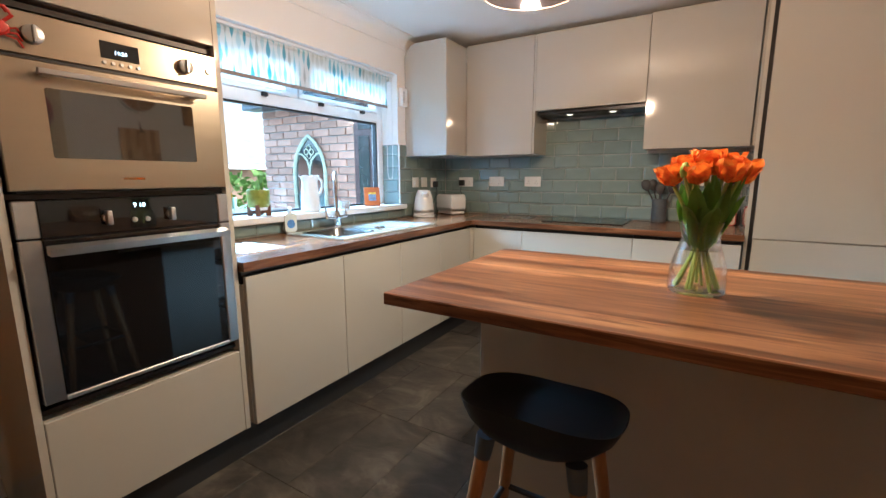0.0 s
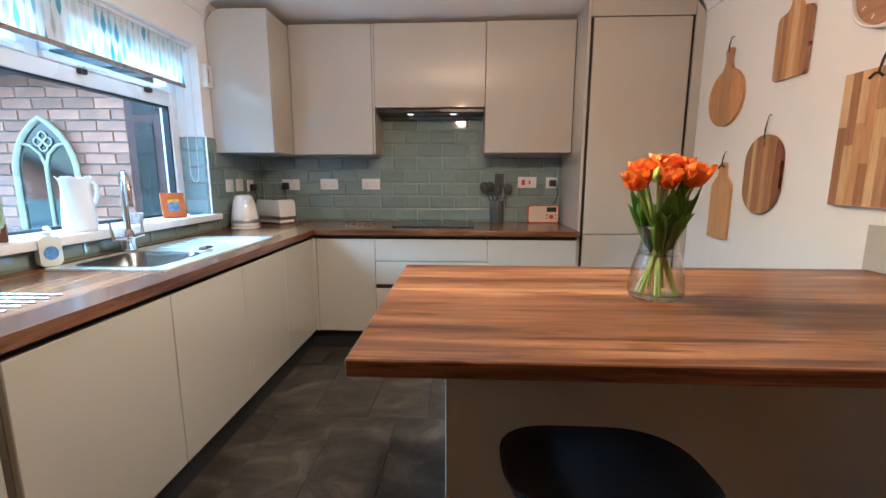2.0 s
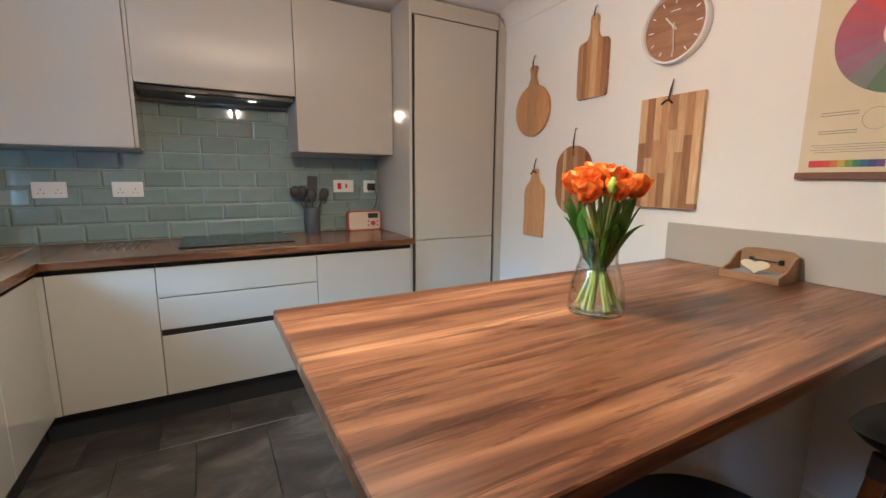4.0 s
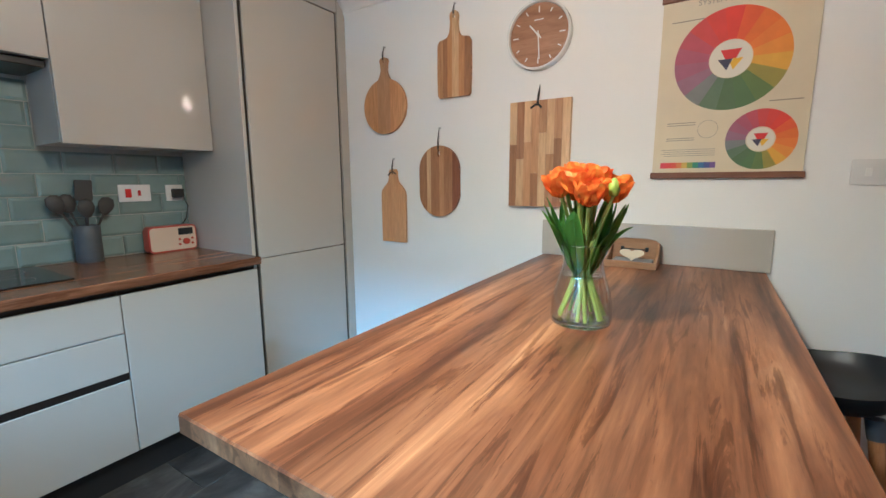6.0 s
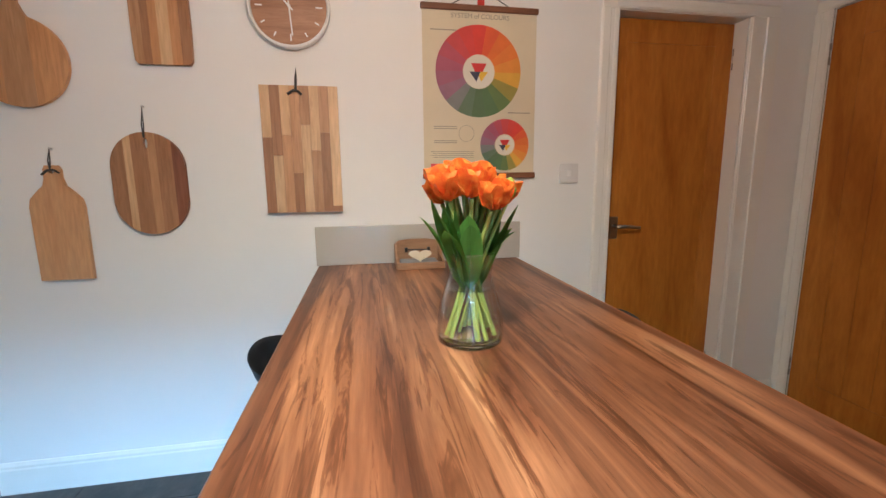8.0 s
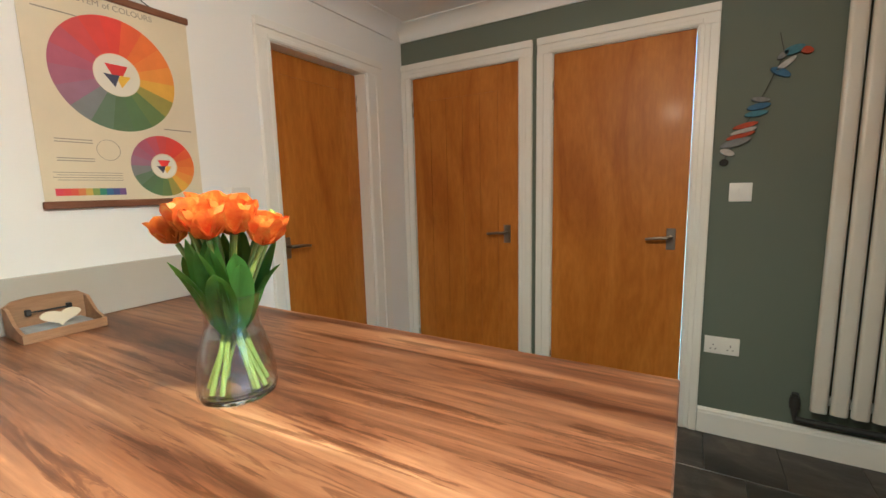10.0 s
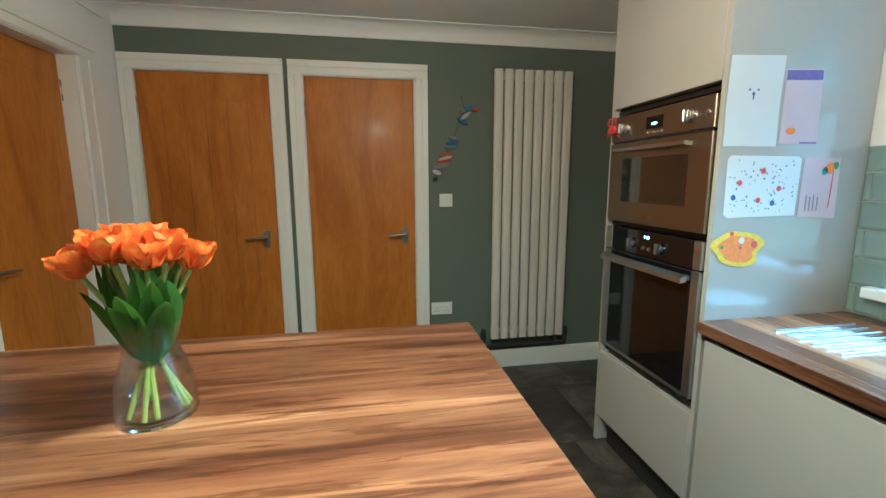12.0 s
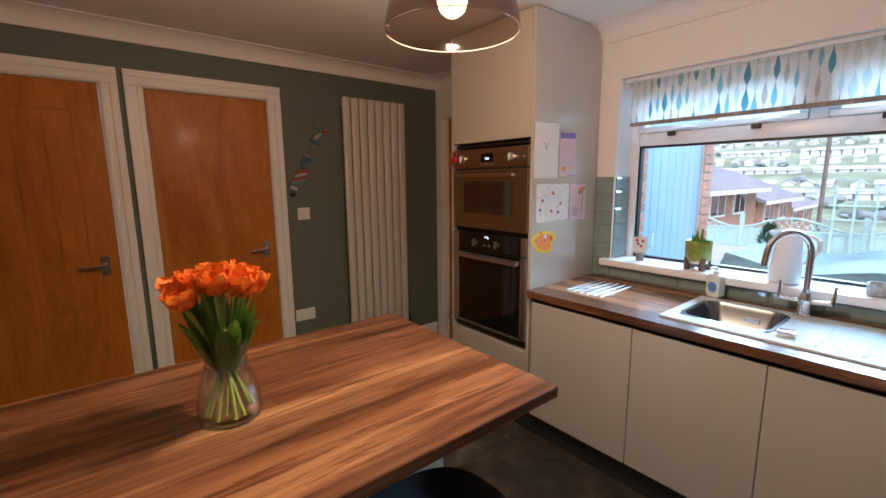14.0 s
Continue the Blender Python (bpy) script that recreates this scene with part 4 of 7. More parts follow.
part("ceiling_rose", lathe([(0, -0.026), (0.02, -0.026), (0.045, -0.012), (0.05, -0.001), (0, -0.001)], (LAMP[0], LAMP[1], ZC), 28), BRONZE, lamp, smooth=True)

# ---- vase with tulips ----
VX, VY = 2.222, 1.979
vase = thing("glass_vase", (VX, VY, ZI), "clear glass flared vase half filled with water", "vase")
CLEAR = clear_pane("clear_vase_glass", (0.985, 0.993, 0.988), 0.02, 2.6, 0.05)
WATER = clear_pane("vase_water", (0.985, 0.995, 0.985), 0.02)
outer = [(0, 0), (0.066, 0), (0.072, 0.004), (0.0745, 0.016), (0.073, 0.05), (0.068, 0.085), (0.059, 0.115), (0.051, 0.140), (0.0485, 0.155), (0.050, 0.175), (0.0545, 0.195), (0.0565, 0.202)]
inner = [(r - 0.0035, h) for r, h in outer[3:]][::-1]
inner += [(0.066, 0.016), (0.060, 0.013), (0, 0.012)]
part("glass", lathe(outer + [(0.0555, 0.204)] + inner, (VX, VY, ZI + 0.0005), 48), CLEAR, vase, smooth=True)
part("water", lathe([(0, 0.1245), (0.050, 0.1245), (0.0515, 0.1265), (0.0505, 0.1262), (0, 0.1258)], (VX, VY, ZI + 0.0005), 48), WATER, vase, "clear water", smooth=True)
GLASSRIM, gn, gl_, gp = nodes_of("thick_vase_glass")
gp.inputs["Base Color"].default_value = (0.95, 0.98, 0.97, 1)
gp.inputs["Transmission Weight"].default_value, gp.inputs["Roughness"].default_value, gp.inputs["IOR"].default_value = 1.0, 0.02, 1.42
part("rim", tube([(VX + 0.0560 * math.cos(k * math.pi / 24), VY + 0.0560 * math.sin(k * math.pi / 24), ZI + 0.2045) for k in range(48)], 0.0018, 8, closed=True), GLASSRIM, vase, smooth=True)
part("thick_base", lathe([(0, 0.001), (0.064, 0.001), (0.070, 0.005), (0.0705, 0.011), (0.066, 0.0145), (0.045, 0.0125), (0, 0.0115)], (VX, VY, ZI + 0.0005), 48), GLASSRIM, vase, "thick clear base", smooth=True)
part("water_edge", tube([(VX + 0.0520 * math.cos(k * math.pi / 24), VY + 0.0520 * math.sin(k * math.pi / 24), ZI + 0.1265) for k in range(48)], 0.0011, 6, closed=True), GLASSRIM, vase, smooth=True)
for ob in vase.children:
    ob.visible_shadow = False   # clear glass lets the light through

PETAL, pn, pl, pp = nodes_of("orange_tulip_petal")
pv = coords(pn, pl, (1, 1, 1))
pcol = ramp(pn, pl, noise_of(pn, pl, pv, 45, 4, 0.6, 0.5), [(0.3, (0.85, 0.14, 0.012)), (0.52, (0.93, 0.26, 0.022)), (0.72, (0.97, 0.48, 0.07))])
pl.new(pcol, pp.inputs["Base Color"])
pp.inputs["Roughness"].default_value = 0.5
pt, pm = pn.new("ShaderNodeBsdfTranslucent"), pn.new("ShaderNodeMixShader")
pl.new(pcol, pt.inputs["Color"])
pm.inputs[0].default_value = 0.3
pl.new(pp.outputs[0], pm.inputs[1])
pl.new(pt.outputs[0], pm.inputs[2])
pl.new(pm.outputs[0], pn["Material Output"].inputs["Surface"])
LEAF = surface("tulip_leaf", (0.17, 0.36, 0.075), 0.36, vary=0.38, scale=30, stretch=(1, 1, 0.12))
ln, ll = LEAF.node_tree.nodes, LEAF.node_tree.links
lt, lm = ln.new("ShaderNodeBsdfTranslucent"), ln.new("ShaderNodeMixShader")
lt.inputs["Color"].default_value = (0.24, 0.42, 0.05, 1)
lm.inputs[0].default_value = 0.3
ll.new(ln["Principled BSDF"].outputs[0], lm.inputs[1])
ll.new(lt.outputs[0], lm.inputs[2])
ll.new(lm.outputs[0], ln["Material Output"].inputs["Surface"])
STEM = surface("tulip_stem", (0.36, 0.45, 0.10), 0.45, vary=0.25, scale=30, stretch=(1, 1, 0.2))
BUD = surface("green_tulip_bud", (0.30, 0.38, 0.05), 0.45, vary=0.3, scale=40)
rng = random.Random(11)


def petal(bm, m, length, width, cup, flare, rows=7, cols=5):
    """A cupped petal: a grid that bends out, then in, with a ruffled rim."""
    grid = []
    wob = rng.uniform(0, 6)
    for i in range(rows):
        u = i / (rows - 1)
        w = 0 if i == 0 else width * (math.sin(math.pi * min(1, 0.14 + 0.69 * u)) ** 0.75) * (0.78 if i == rows - 1 else 1)
        row = []
        for j in range(cols):
            v = j / (cols - 1) * 2 - 1
            out = cup * math.sin(math.pi * 0.62 * u) + flare * u * u
            x = 0 if i == 0 else out * (1 - 0.22 * v * v) + 0.0025 * math.sin(wob + 5 * v + 7 * u)
            row.append(bm.verts.new(m @ Vector((x, v * w, length * (u - 0.05 * v * v * u)))))
        grid.append(row)
    for a, b in zip(grid, grid[1:]):
        for j in range(cols - 1):
            bm.faces.new((a[j], a[j + 1], b[j + 1], b[j]))


def bloom(at, way, size):
    bm = bmesh.new()
    base = Matrix.Translation(at) @ Vector(way).to_track_quat("Z", "Y").to_matrix().to_4x4()
    for ring, (n, length, width, cup, flare) in enumerate(((6, 1.0, 0.44, 0.44, 0.20), (6, 0.95, 0.38, 0.34, 0.04), (5, 0.86, 0.30, 0.20, -0.02), (4, 0.75, 0.24, 0.09, 0.0))):
        for k in range(n):
            a = 2 * math.pi * (k + 0.5 * (ring % 2)) / n + rng.uniform(-0.2, 0.2)
            s = size * rng.uniform(0.9, 1.08)
            petal(bm, base @ Matrix.Rotation(a, 4, "Z"), length * s, width * s, cup * s, (flare + rng.uniform(-0.05, 0.06)) * s)
    bmesh.ops.remove_doubles(bm, verts=bm.verts, dist=1e-5)
    return bm


def blade(points, width, fold=0.35):
    """A long pointed leaf along points, folded down its middle."""
    bm = bmesh.new()
    pts = [Vector(p) for p in points]
    n = len(pts)
    rows = []
    for i, p in enumerate(pts):
        way = (pts[min(i + 1, n - 1)] - pts[max(i - 1, 0)]).normalized()
        out = Vector((p.x - VX, p.y - VY, 0.02)).normalized()
        side = way.cross(out).normalized()
        up = side.cross(way).normalized()
        u = i / (n - 1)
        w = 0 if i == 0 else width * (math.sin(math.pi * (0.10 + 0.88 * u)) ** 0.8 if i < n - 1 else 0.03)
        rows.append([bm.verts.new(p + side * w * s + up * w * fold * abs(s)) for s in (-1, -0.5, 0, 0.5, 1)])
    for a, b in zip(rows, rows[1:]):
        for j in range(4):
            bm.faces.new((a[j], a[j + 1], b[j + 1], b[j]))
    bmesh.ops.solidify(bm, geom=bm.faces[:], thickness=0.0012)
    return bm


def bend(a, b, c, n=9):
    a, b, c = Vector(a), Vector(b), Vector(c)
    return [(1 - u) ** 2 * a + 2 * u * (1 - u) * b + u * u * c for u in [i / (n - 1) for i in range(n)]]


heads = [(-0.005, -0.035, 0.375), (0.055, 0.035, 0.378), (0.105, -0.02, 0.362), (-0.075, 0.01, 0.368), (-0.12, -0.045, 0.345), (0.02, 0.085, 0.375), (-0.055, 0.08, 0.362), (0.065, -0.085, 0.355), (-0.035, -0.10, 0.350), (0.11, 0.075, 0.350), (0.0, 0.02, 0.385)]
for i, (dx, dy, h) in enumerate(heads):
    dx, dy = dx * 0.66 + 0.004, dy * 0.60 + 0.002
    t = thing("tulip", (VX, VY, ZI + 0.02), "double orange tulip in full bloom standing in the vase", "tulip", "tulips in the vase")
    ang = math.atan2(dy, dx)
    fa, fr_ = ang + rng.uniform(-0.5, 0.5), rng.uniform(0.046, 0.062)
    foot = (VX - fr_ * math.cos(fa), VY - fr_ * math.sin(fa), ZI + 0.018)
    top = (VX + dx, VY + dy, ZI + h - 0.045)
    mid = (VX + dx * 0.12, VY + dy * 0.12, ZI + 0.17)
    pts = bend(foot, mid, top, 10)
    part("stem", tube(pts, 0.0050, 8), STEM, t, smooth=True)
    part("bloom", bloom(top, (pts[-1] - pts[-2]) + Vector((0, 0, 0.02)), 0.060 * rng.uniform(0.94, 1.08)), PETAL, t, "orange double bloom", smooth=True)
    for k in range(2):
        a = ang + rng.uniform(-0.9, 0.9) + k * 0.5
        r0, hh = 0.022, rng.uniform(0.24, 0.335)
        rr = rng.uniform(0.05, 0.112)
        part("leaf", blade(bend((VX + r0 * math.cos(a), VY + r0 * math.sin(a), ZI + 0.125), (VX + 0.05 * math.cos(a), VY + 0.05 * math.sin(a), ZI + 0.24), (VX + rr * math.cos(a), VY + rr * math.sin(a), ZI + hh), 10), rng.uniform(0.019, 0.030)), LEAF, t, smooth=True)
for dx, dy, h in ((-0.05, -0.072, 0.325),):
    t = thing("tulip", (VX, VY, ZI + 0.02), "closed green tulip bud standing in the vase", "tulip", "tulips in the vase")
    pts = bend((VX - 0.03 * dx / 0.1, VY - 0.03 * dy / 0.1, ZI + 0.018), (VX + dx * 0.2, VY + dy * 0.2, ZI + 0.18), (VX + dx, VY + dy, ZI + h), 10)
    part("stem", tube(pts, 0.0038, 8), STEM, t, smooth=True)
    part("bud", lathe([(0, -0.004), (0.009, 0), (0.0135, 0.012), (0.012, 0.026), (0.005, 0.038), (0, 0.041)], pts[-1], 14), BUD, t, "closed green bud", smooth=True)

# letter tray by the upstand
KRAFT = wood("pale_brown_mango_wood", [(0.30, 0.165, 0.08), (0.36, 0.21, 0.11), (0.42, 0.25, 0.135)], "Y", 9, 2.0, 0.55)
tray = thing("wooden_tray_box", (3.1, 1.975, ZI), "small open wooden box with cut-away sides and a heart tag", "box")
bx0, bx1, by0, by1 = 3.012, 3.150, 1.888, 2.085
part("base", box((bx0, by0, ZI + 0.0005), (bx1, by1, ZI + 0.009), 0.001), KRAFT, tray)
part("front_lip", box((bx0, by0, ZI + 0.009), (bx0 + 0.008, by1, ZI + 0.028), 0.001), KRAFT, tray)
part("back_panel", prism([(by0, ZI + 0.009), (by1, ZI + 0.009), (by1, ZI + 0.088), (by1 - 0.02, ZI + 0.103), (by1 - 0.06, ZI + 0.108), (by0 + 0.06, ZI + 0.108), (by0 + 0.02, ZI + 0.103), (by0, ZI + 0.088)], "x", bx1 - 0.009, bx1), KRAFT, tray)
for y in (by0, by1 - 0.008):
    part("side_panel", prism([(bx0 + 0.008, ZI + 0.009), (bx1 - 0.009, ZI + 0.009), (bx1 - 0.009, ZI + 0.088), (bx1 - 0.03, ZI + 0.086), (bx0 + 0.06, ZI + 0.045), (bx0 + 0.008, ZI + 0.028)], "y", y, y + 0.008), KRAFT, tray)
wire = part("wire_arm", tube([(bx1 - 0.02, by0 + 0.05, ZI + 0.062), (bx1 - 0.022, by1 - 0.05, ZI + 0.064)], 0.0025, 8), BLACK, tray, "thin dark metal bar")
for y in (by0 + 0.05, by1 - 0.05):
    part("bracket", box((bx1 - 0.024, y - 0.006, ZI + 0.054), (bx1 - 0.009, y + 0.006, ZI + 0.072), 0.001), BLACK, wire)
solid("paper_napkin", box((bx0 + 0.02, by0 + 0.02, ZI + 0.0095), (bx1 - 0.012, by1 - 0.02, ZI + 0.024), 0.004), surface("grey_blue_paper", (0.30, 0.32, 0.34), 0.85, vary=0.2, scale=20), "folded grey paper napkins in the wooden box", "napkin")
heart = [(16 * math.sin(a) ** 3, 13 * math.cos(a) - 5 * math.cos(2 * a) - 2 * math.cos(3 * a) - math.cos(4 * a)) for a in [2 * math.pi * i / 40 for i in range(40)]]
solid("heart_tag", prism([(1.985 + 0.0030 * p, ZI + 0.0525 + 0.00165 * q) for p, q in heart], "x", 3.050, 3.057, 0.0015), surface("cream_wooden_heart", (0.70, 0.62, 0.46), 0.5), "cream wooden heart tag standing on the napkins", "tag")


# ---- bar stools ----
SEAT = surface("black_stool_shell", (0.016, 0.018, 0.021), 0.42, vary=0.1, scale=6, grain=0.05)
BEECH = wood("warm_beech_leg", [(0.36, 0.16, 0.06), (0.44, 0.21, 0.085), (0.50, 0.25, 0.11)], "Z", 8, 3.0, 0.4)
FERRULE = surface("grey_leg_socket", (0.11, 0.13, 0.16), 0.35, 0.6)


def bar_stool(x, y, back, label):
    """Moulded bucket seat, higher at its back, on four splayed legs; back: the side that is raised (+1: away from green wall)."""
    s = thing("bar_stool", (x, y, 0), label, "stool", "stools round the island")
    bm = bmesh.new()
    n, rings = 48, []
    for k, (f, base) in enumerate(((0.0, 0.0), (0.35, 0.0), (0.62, 0.004), (0.82, 0.022), (0.94, 0.050), (1.0, 0.080), (1.018, 0.082), (1.0, 0.072), (0.93, 0.036), (0.80, 0.006), (0.6, -0.022), (0.35, -0.034), (0.0, -0.036))):
        ring = []
        for i in range(n):
            a = 2 * math.pi * i / n
            c, d = math.cos(a), math.sin(a)
            lift = (0.70 + 0.55 * max(0, d * back) ** 1.6 - 0.40 * max(0, -d * back) ** 1.5) if base > 0 and f > 0.7 else 1.0
            r = f / (abs(c) ** 2.6 + abs(d) ** 2.6) ** (1 / 2.6)
            ring.append(bm.verts.new((x + 0.184 * r * c, y + 0.172 * r * d, 0.640 + base * lift)))
        rings.append(ring)
    for p, q in zip(rings, rings[1:]):
        for i in range(n):
            j = (i + 1) % n
            bm.faces.new((p[i], p[j], q[j], q[i]))
    bmesh.ops.remove_doubles(bm, verts=bm.verts, dist=1e-4)
    part("seat", bm, SEAT, s, "black moulded bucket seat", smooth=True)
    for sx in (-1, 1):
        for sy in (-1, 1):
            top, foot = Vector((x + sx * 0.105, y + sy * 0.09, 0.615)), Vector((x + sx * 0.185, y + sy * 0.165, 0.0))
            way = (foot - top).normalized()
            leg = part("leg", tube([top + way * 0.03, top + way * 0.3, foot], [0.018, 0.016, 0.011], 14), BEECH, s, "tapered beech leg", smooth=True)
            part("socket", tube([top - way * 0.01, top + way * 0.045], [0.023, 0.020], 14), FERRULE, leg, smooth=True)
    corners = [(x + sx * 0.142, y + sy * 0.126, 0.33) for sx, sy in ((-1, -1), (1, -1), (1, 1), (-1, 1))]
    for p, q in zip(corners, corners[1:] + corners[:1]):
        part("foot_rail", tube([p, q], 0.008, 10), BLACK, s, "thin black foot rail", smooth=True)
    return s


bar_stool(1.935, 1.512, -1, "black bucket bar stool on beech legs, tucked towards the island")
bar_stool(2.74, 1.395, -1, "black bucket bar stool on beech legs beside the white wall")
bar_stool(1.90, 2.37, 1, "black bucket bar stool on beech legs on the hob side")
bar_stool(2.68, 2.395, 1, "black bucket bar stool on beech legs beside the wall, hob side")

# ---- things on the right wall ----
STAVES = {k: wood("acacia_stave_" + k, c, "Z", 8, 1.0, 0.42, spread=0.12, streaks=0.25) for k, c in (
    ("pale", [(0.60, 0.38, 0.19), (0.68, 0.46, 0.25), (0.74, 0.53, 0.31)]),
    ("tan", [(0.46, 0.25, 0.115), (0.54, 0.31, 0.15), (0.60, 0.36, 0.19)]),
    ("honey", [(0.50, 0.25, 0.095), (0.57, 0.30, 0.125), (0.62, 0.345, 0.155)]),
    ("brown", [(0.29, 0.14, 0.062), (0.37, 0.19, 0.090), (0.45, 0.245, 0.125)]),
    ("umber", [(0.20, 0.075, 0.040), (0.27, 0.105, 0.055), (0.32, 0.135, 0.07)]))}
BOARD_PLAIN = wood("plain_beech_board", [(0.58, 0.31, 0.14), (0.63, 0.36, 0.17), (0.55, 0.33, 0.17)], "Z", 9, 1.2, 0.5)
BX1 = XR - 0.004


def with_hole(outline, hole, x0, x1, bevel=0.003):
    """Board outline (y, z) with an oval hole, pushed along x."""
    bm = bmesh.new()
    loops = []
    for x in (x0, x1):
        loops.append([[bm.verts.new((x, *p)) for p in ring] for ring in (outline, hole)])
    for pair in loops:
        edges = [bm.edges.new((r[i], r[(i + 1) % len(r)])) for r in pair for i in range(len(r))]
        bmesh.ops.triangle_fill(bm, use_beauty=True, edges=edges)
    for k in (0, 1):
        a, b = loops[0][k], loops[1][k]
        for i in range(len(a)):
            bm.faces.new((a[i], a[(i + 1) % len(a)], b[(i + 1) % len(a)], b[i]))
    return bm


def chopping_board(outline, hole, nail, material, label, tail=False):
    cy, cz, ry, rz = hole
    b = thing("chopping_board", (XR - 0.01, cy, min(p[1] for p in outline)), label, "chopping board", "boards on the wall")
    if isinstance(material, tuple):
        # strips from the fridge side on: tone and share of the width
        y1 = max(p[0] for p in outline)
        width = y1 - min(p[0] for p in outline)
        for tone, share in material:
            y0 = y1 - share * width
            bm = with_hole(outline, ellipse(cy, cz, ry, rz, 14), XR - 0.021, BX1)
            for y, way in ((y1 - 0.0001, 1), (y0 + 0.0001, -1)):
                bmesh.ops.bisect_plane(bm, geom=bm.verts[:] + bm.edges[:] + bm.faces[:], plane_co=(0, y, 0), plane_no=(0, way, 0), clear_outer=True)
            part("stave", bm, STAVES[tone], b)
            y1 = y0
    else:
        part("board", with_hole(outline, ellipse(cy, cz, ry, rz, 14), XR - 0.021, BX1), material, b)
    x = XR - 0.013
    c = part("cord", tube([(x - 0.011, cy, cz + rz), (x - 0.010, cy - 0.003, cz + (nail - cz) * 0.5), (x, cy, nail), (x - 0.010, cy + 0.004, cz + (nail - cz) * 0.5), (x - 0.011, cy + 0.002, cz + rz)], 0.0022, 6), BLACK, b, "dark leather hanging loop", smooth=True)
    part("nail", lathe([(0, 0), (0.004, 0), (0.005, 0.012), (0, 0.014)], (XR - 0.001, cy, nail), 10, tilt=Matrix.Rotation(radians(-90), 4, "Y")), STEEL, c)
    if tail:
        part("knot", tube([(x - 0.012, cy + 0.03, cz - 0.012), (x - 0.015, cy + 0.01, cz + 0.004), (x - 0.015, cy - 0.012, cz + 0.006), (x - 0.012, cy - 0.028, cz - 0.006)], 0.004, 6), BLACK, c, smooth=True)
    return b


# round paddle
cy, cz, R = 3.391, 1.682, 0.157
ol = [(cy + R * math.sin(a), cz + R * math.cos(a)) for a in [radians(16 + 328 * i / 44) for i in range(45)]]
neck_l = [(cy - 0.030, cz + 0.175), (cy - 0.020, cz + 0.20), (cy - 0.024, cz + 0.235), (cy - 0.030, cz + 0.252), (cy - 0.024, cz + 0.266), (cy - 0.008, cz + 0.272)]
ol += neck_l + [(2 * cy - y, z) for y, z in neck_l[::-1]]
chopping_board(ol, (cy, cz + 0.248, 0.008, 0.008), 2.012, (("honey", 0.34), ("tan", 0.30), ("honey", 0.36)), "round beech paddle board hanging from a leather loop")
# oblong paddle
cy = 2.917
half = [(cy + 0.040, 1.987), (cy + 0.026, 2.012), (cy + 0.022, 2.05), (cy + 0.025, 2.09), (cy + 0.018, 2.106), (cy + 0.006, 2.112)]
ol = [(cy - 0.088, 1.687), (cy + 0.088, 1.687), (cy + 0.098, 1.70), (cy + 0.101, 1.80), (cy + 0.100, 1.955), (cy + 0.088, 1.975), (cy + 0.06, 1.980)] + half
ol += [(2 * cy - y, z) for y, z in ol[:1:-1]]
chopping_board(ol, (cy, 2.085, 0.008, 0.010), 2.15, (("tan", 0.18), ("brown", 0.13), ("honey", 0.14), ("pale", 0.20), ("honey", 0.17), ("brown", 0.18)), "oblong striped acacia paddle board on the white wall")
# oval
cy, cz = 3.015, 1.247
ol = ellipse(cy, cz + 0.065, 0.130, 0.130, 24, 0.0, math.pi) + ellipse(cy, cz - 0.065, 0.130, 0.130, 24, math.pi, 2 * math.pi)
chopping_board(ol, (cy, 1.400, 0.008, 0.020), 1.536, (("brown", 0.20), ("pale", 0.10), ("brown", 0.22), ("tan", 0.11), ("brown", 0.21), ("umber", 0.16)), "long oval dark acacia board hanging from a loop")
# small bottle-shaped
cy = 3.341
half = [(cy + 0.089, 0.885), (cy + 0.090, 1.165), (cy + 0.084, 1.195), (cy + 0.060, 1.222), (cy + 0.036, 1.245), (cy + 0.028, 1.275), (cy + 0.028, 1.305), (cy + 0.020, 1.319)]
chopping_board(half + [(2 * cy - y, z) for y, z in half[::-1]], (cy, 1.297, 0.008, 0.008), 1.380, BOARD_PLAIN, "small plain beech board with a necked handle", True)

# large butcher's board made of staves, each a strip of its own
big = thing("chopping_board", (XR - 0.01, 2.45, 1.133), "large rectangular board of glued acacia staves", "chopping board", "boards on the wall")
# from the fridge side: tone above, height of the joint, tone below
joints = (("pale", 0.60, "brown"), ("brown", 0.46, "pale"), ("pale", 0.62, "tan"), ("tan", 0.32, "brown"), ("tan", 0.70, "pale"), ("pale", 0.50, "tan"), ("tan", 0.64, "brown"), ("pale", 0.05, "brown"))
w = 0.0372
for i, (upper, cut, lower_tone) in enumerate(joints):
    y = 2.294 + w * (7 - i)
    zc = 1.124 + 0.500 * cut
    for z0, z1, tone in ((1.124, zc, lower_tone), (zc, 1.624, upper)):
        part("stave", box((XR - 0.026, y + 0.0002, z0 + 0.0002), (BX1, y + w - 0.0002, z1 - 0.0002), 0.0006), STAVES[tone], big)
part("cord", tube([(XR - 0.028, 2.451, 1.605), (XR - 0.02, 2.449, 1.65), (XR - 0.008, 2.450, 1.694), (XR - 0.02, 2.454, 1.65), (XR - 0.028, 2.455, 1.605)], 0.003, 6), BLACK, big, "dark leather hanging loop", smooth=True)
part("knot", tube([(XR - 0.030, 2.485, 1.590), (XR - 0.033, 2.462, 1.604), (XR - 0.033, 2.445, 1.602), (XR - 0.030, 2.432, 1.588)], 0.005, 6), BLACK, big, smooth=True)

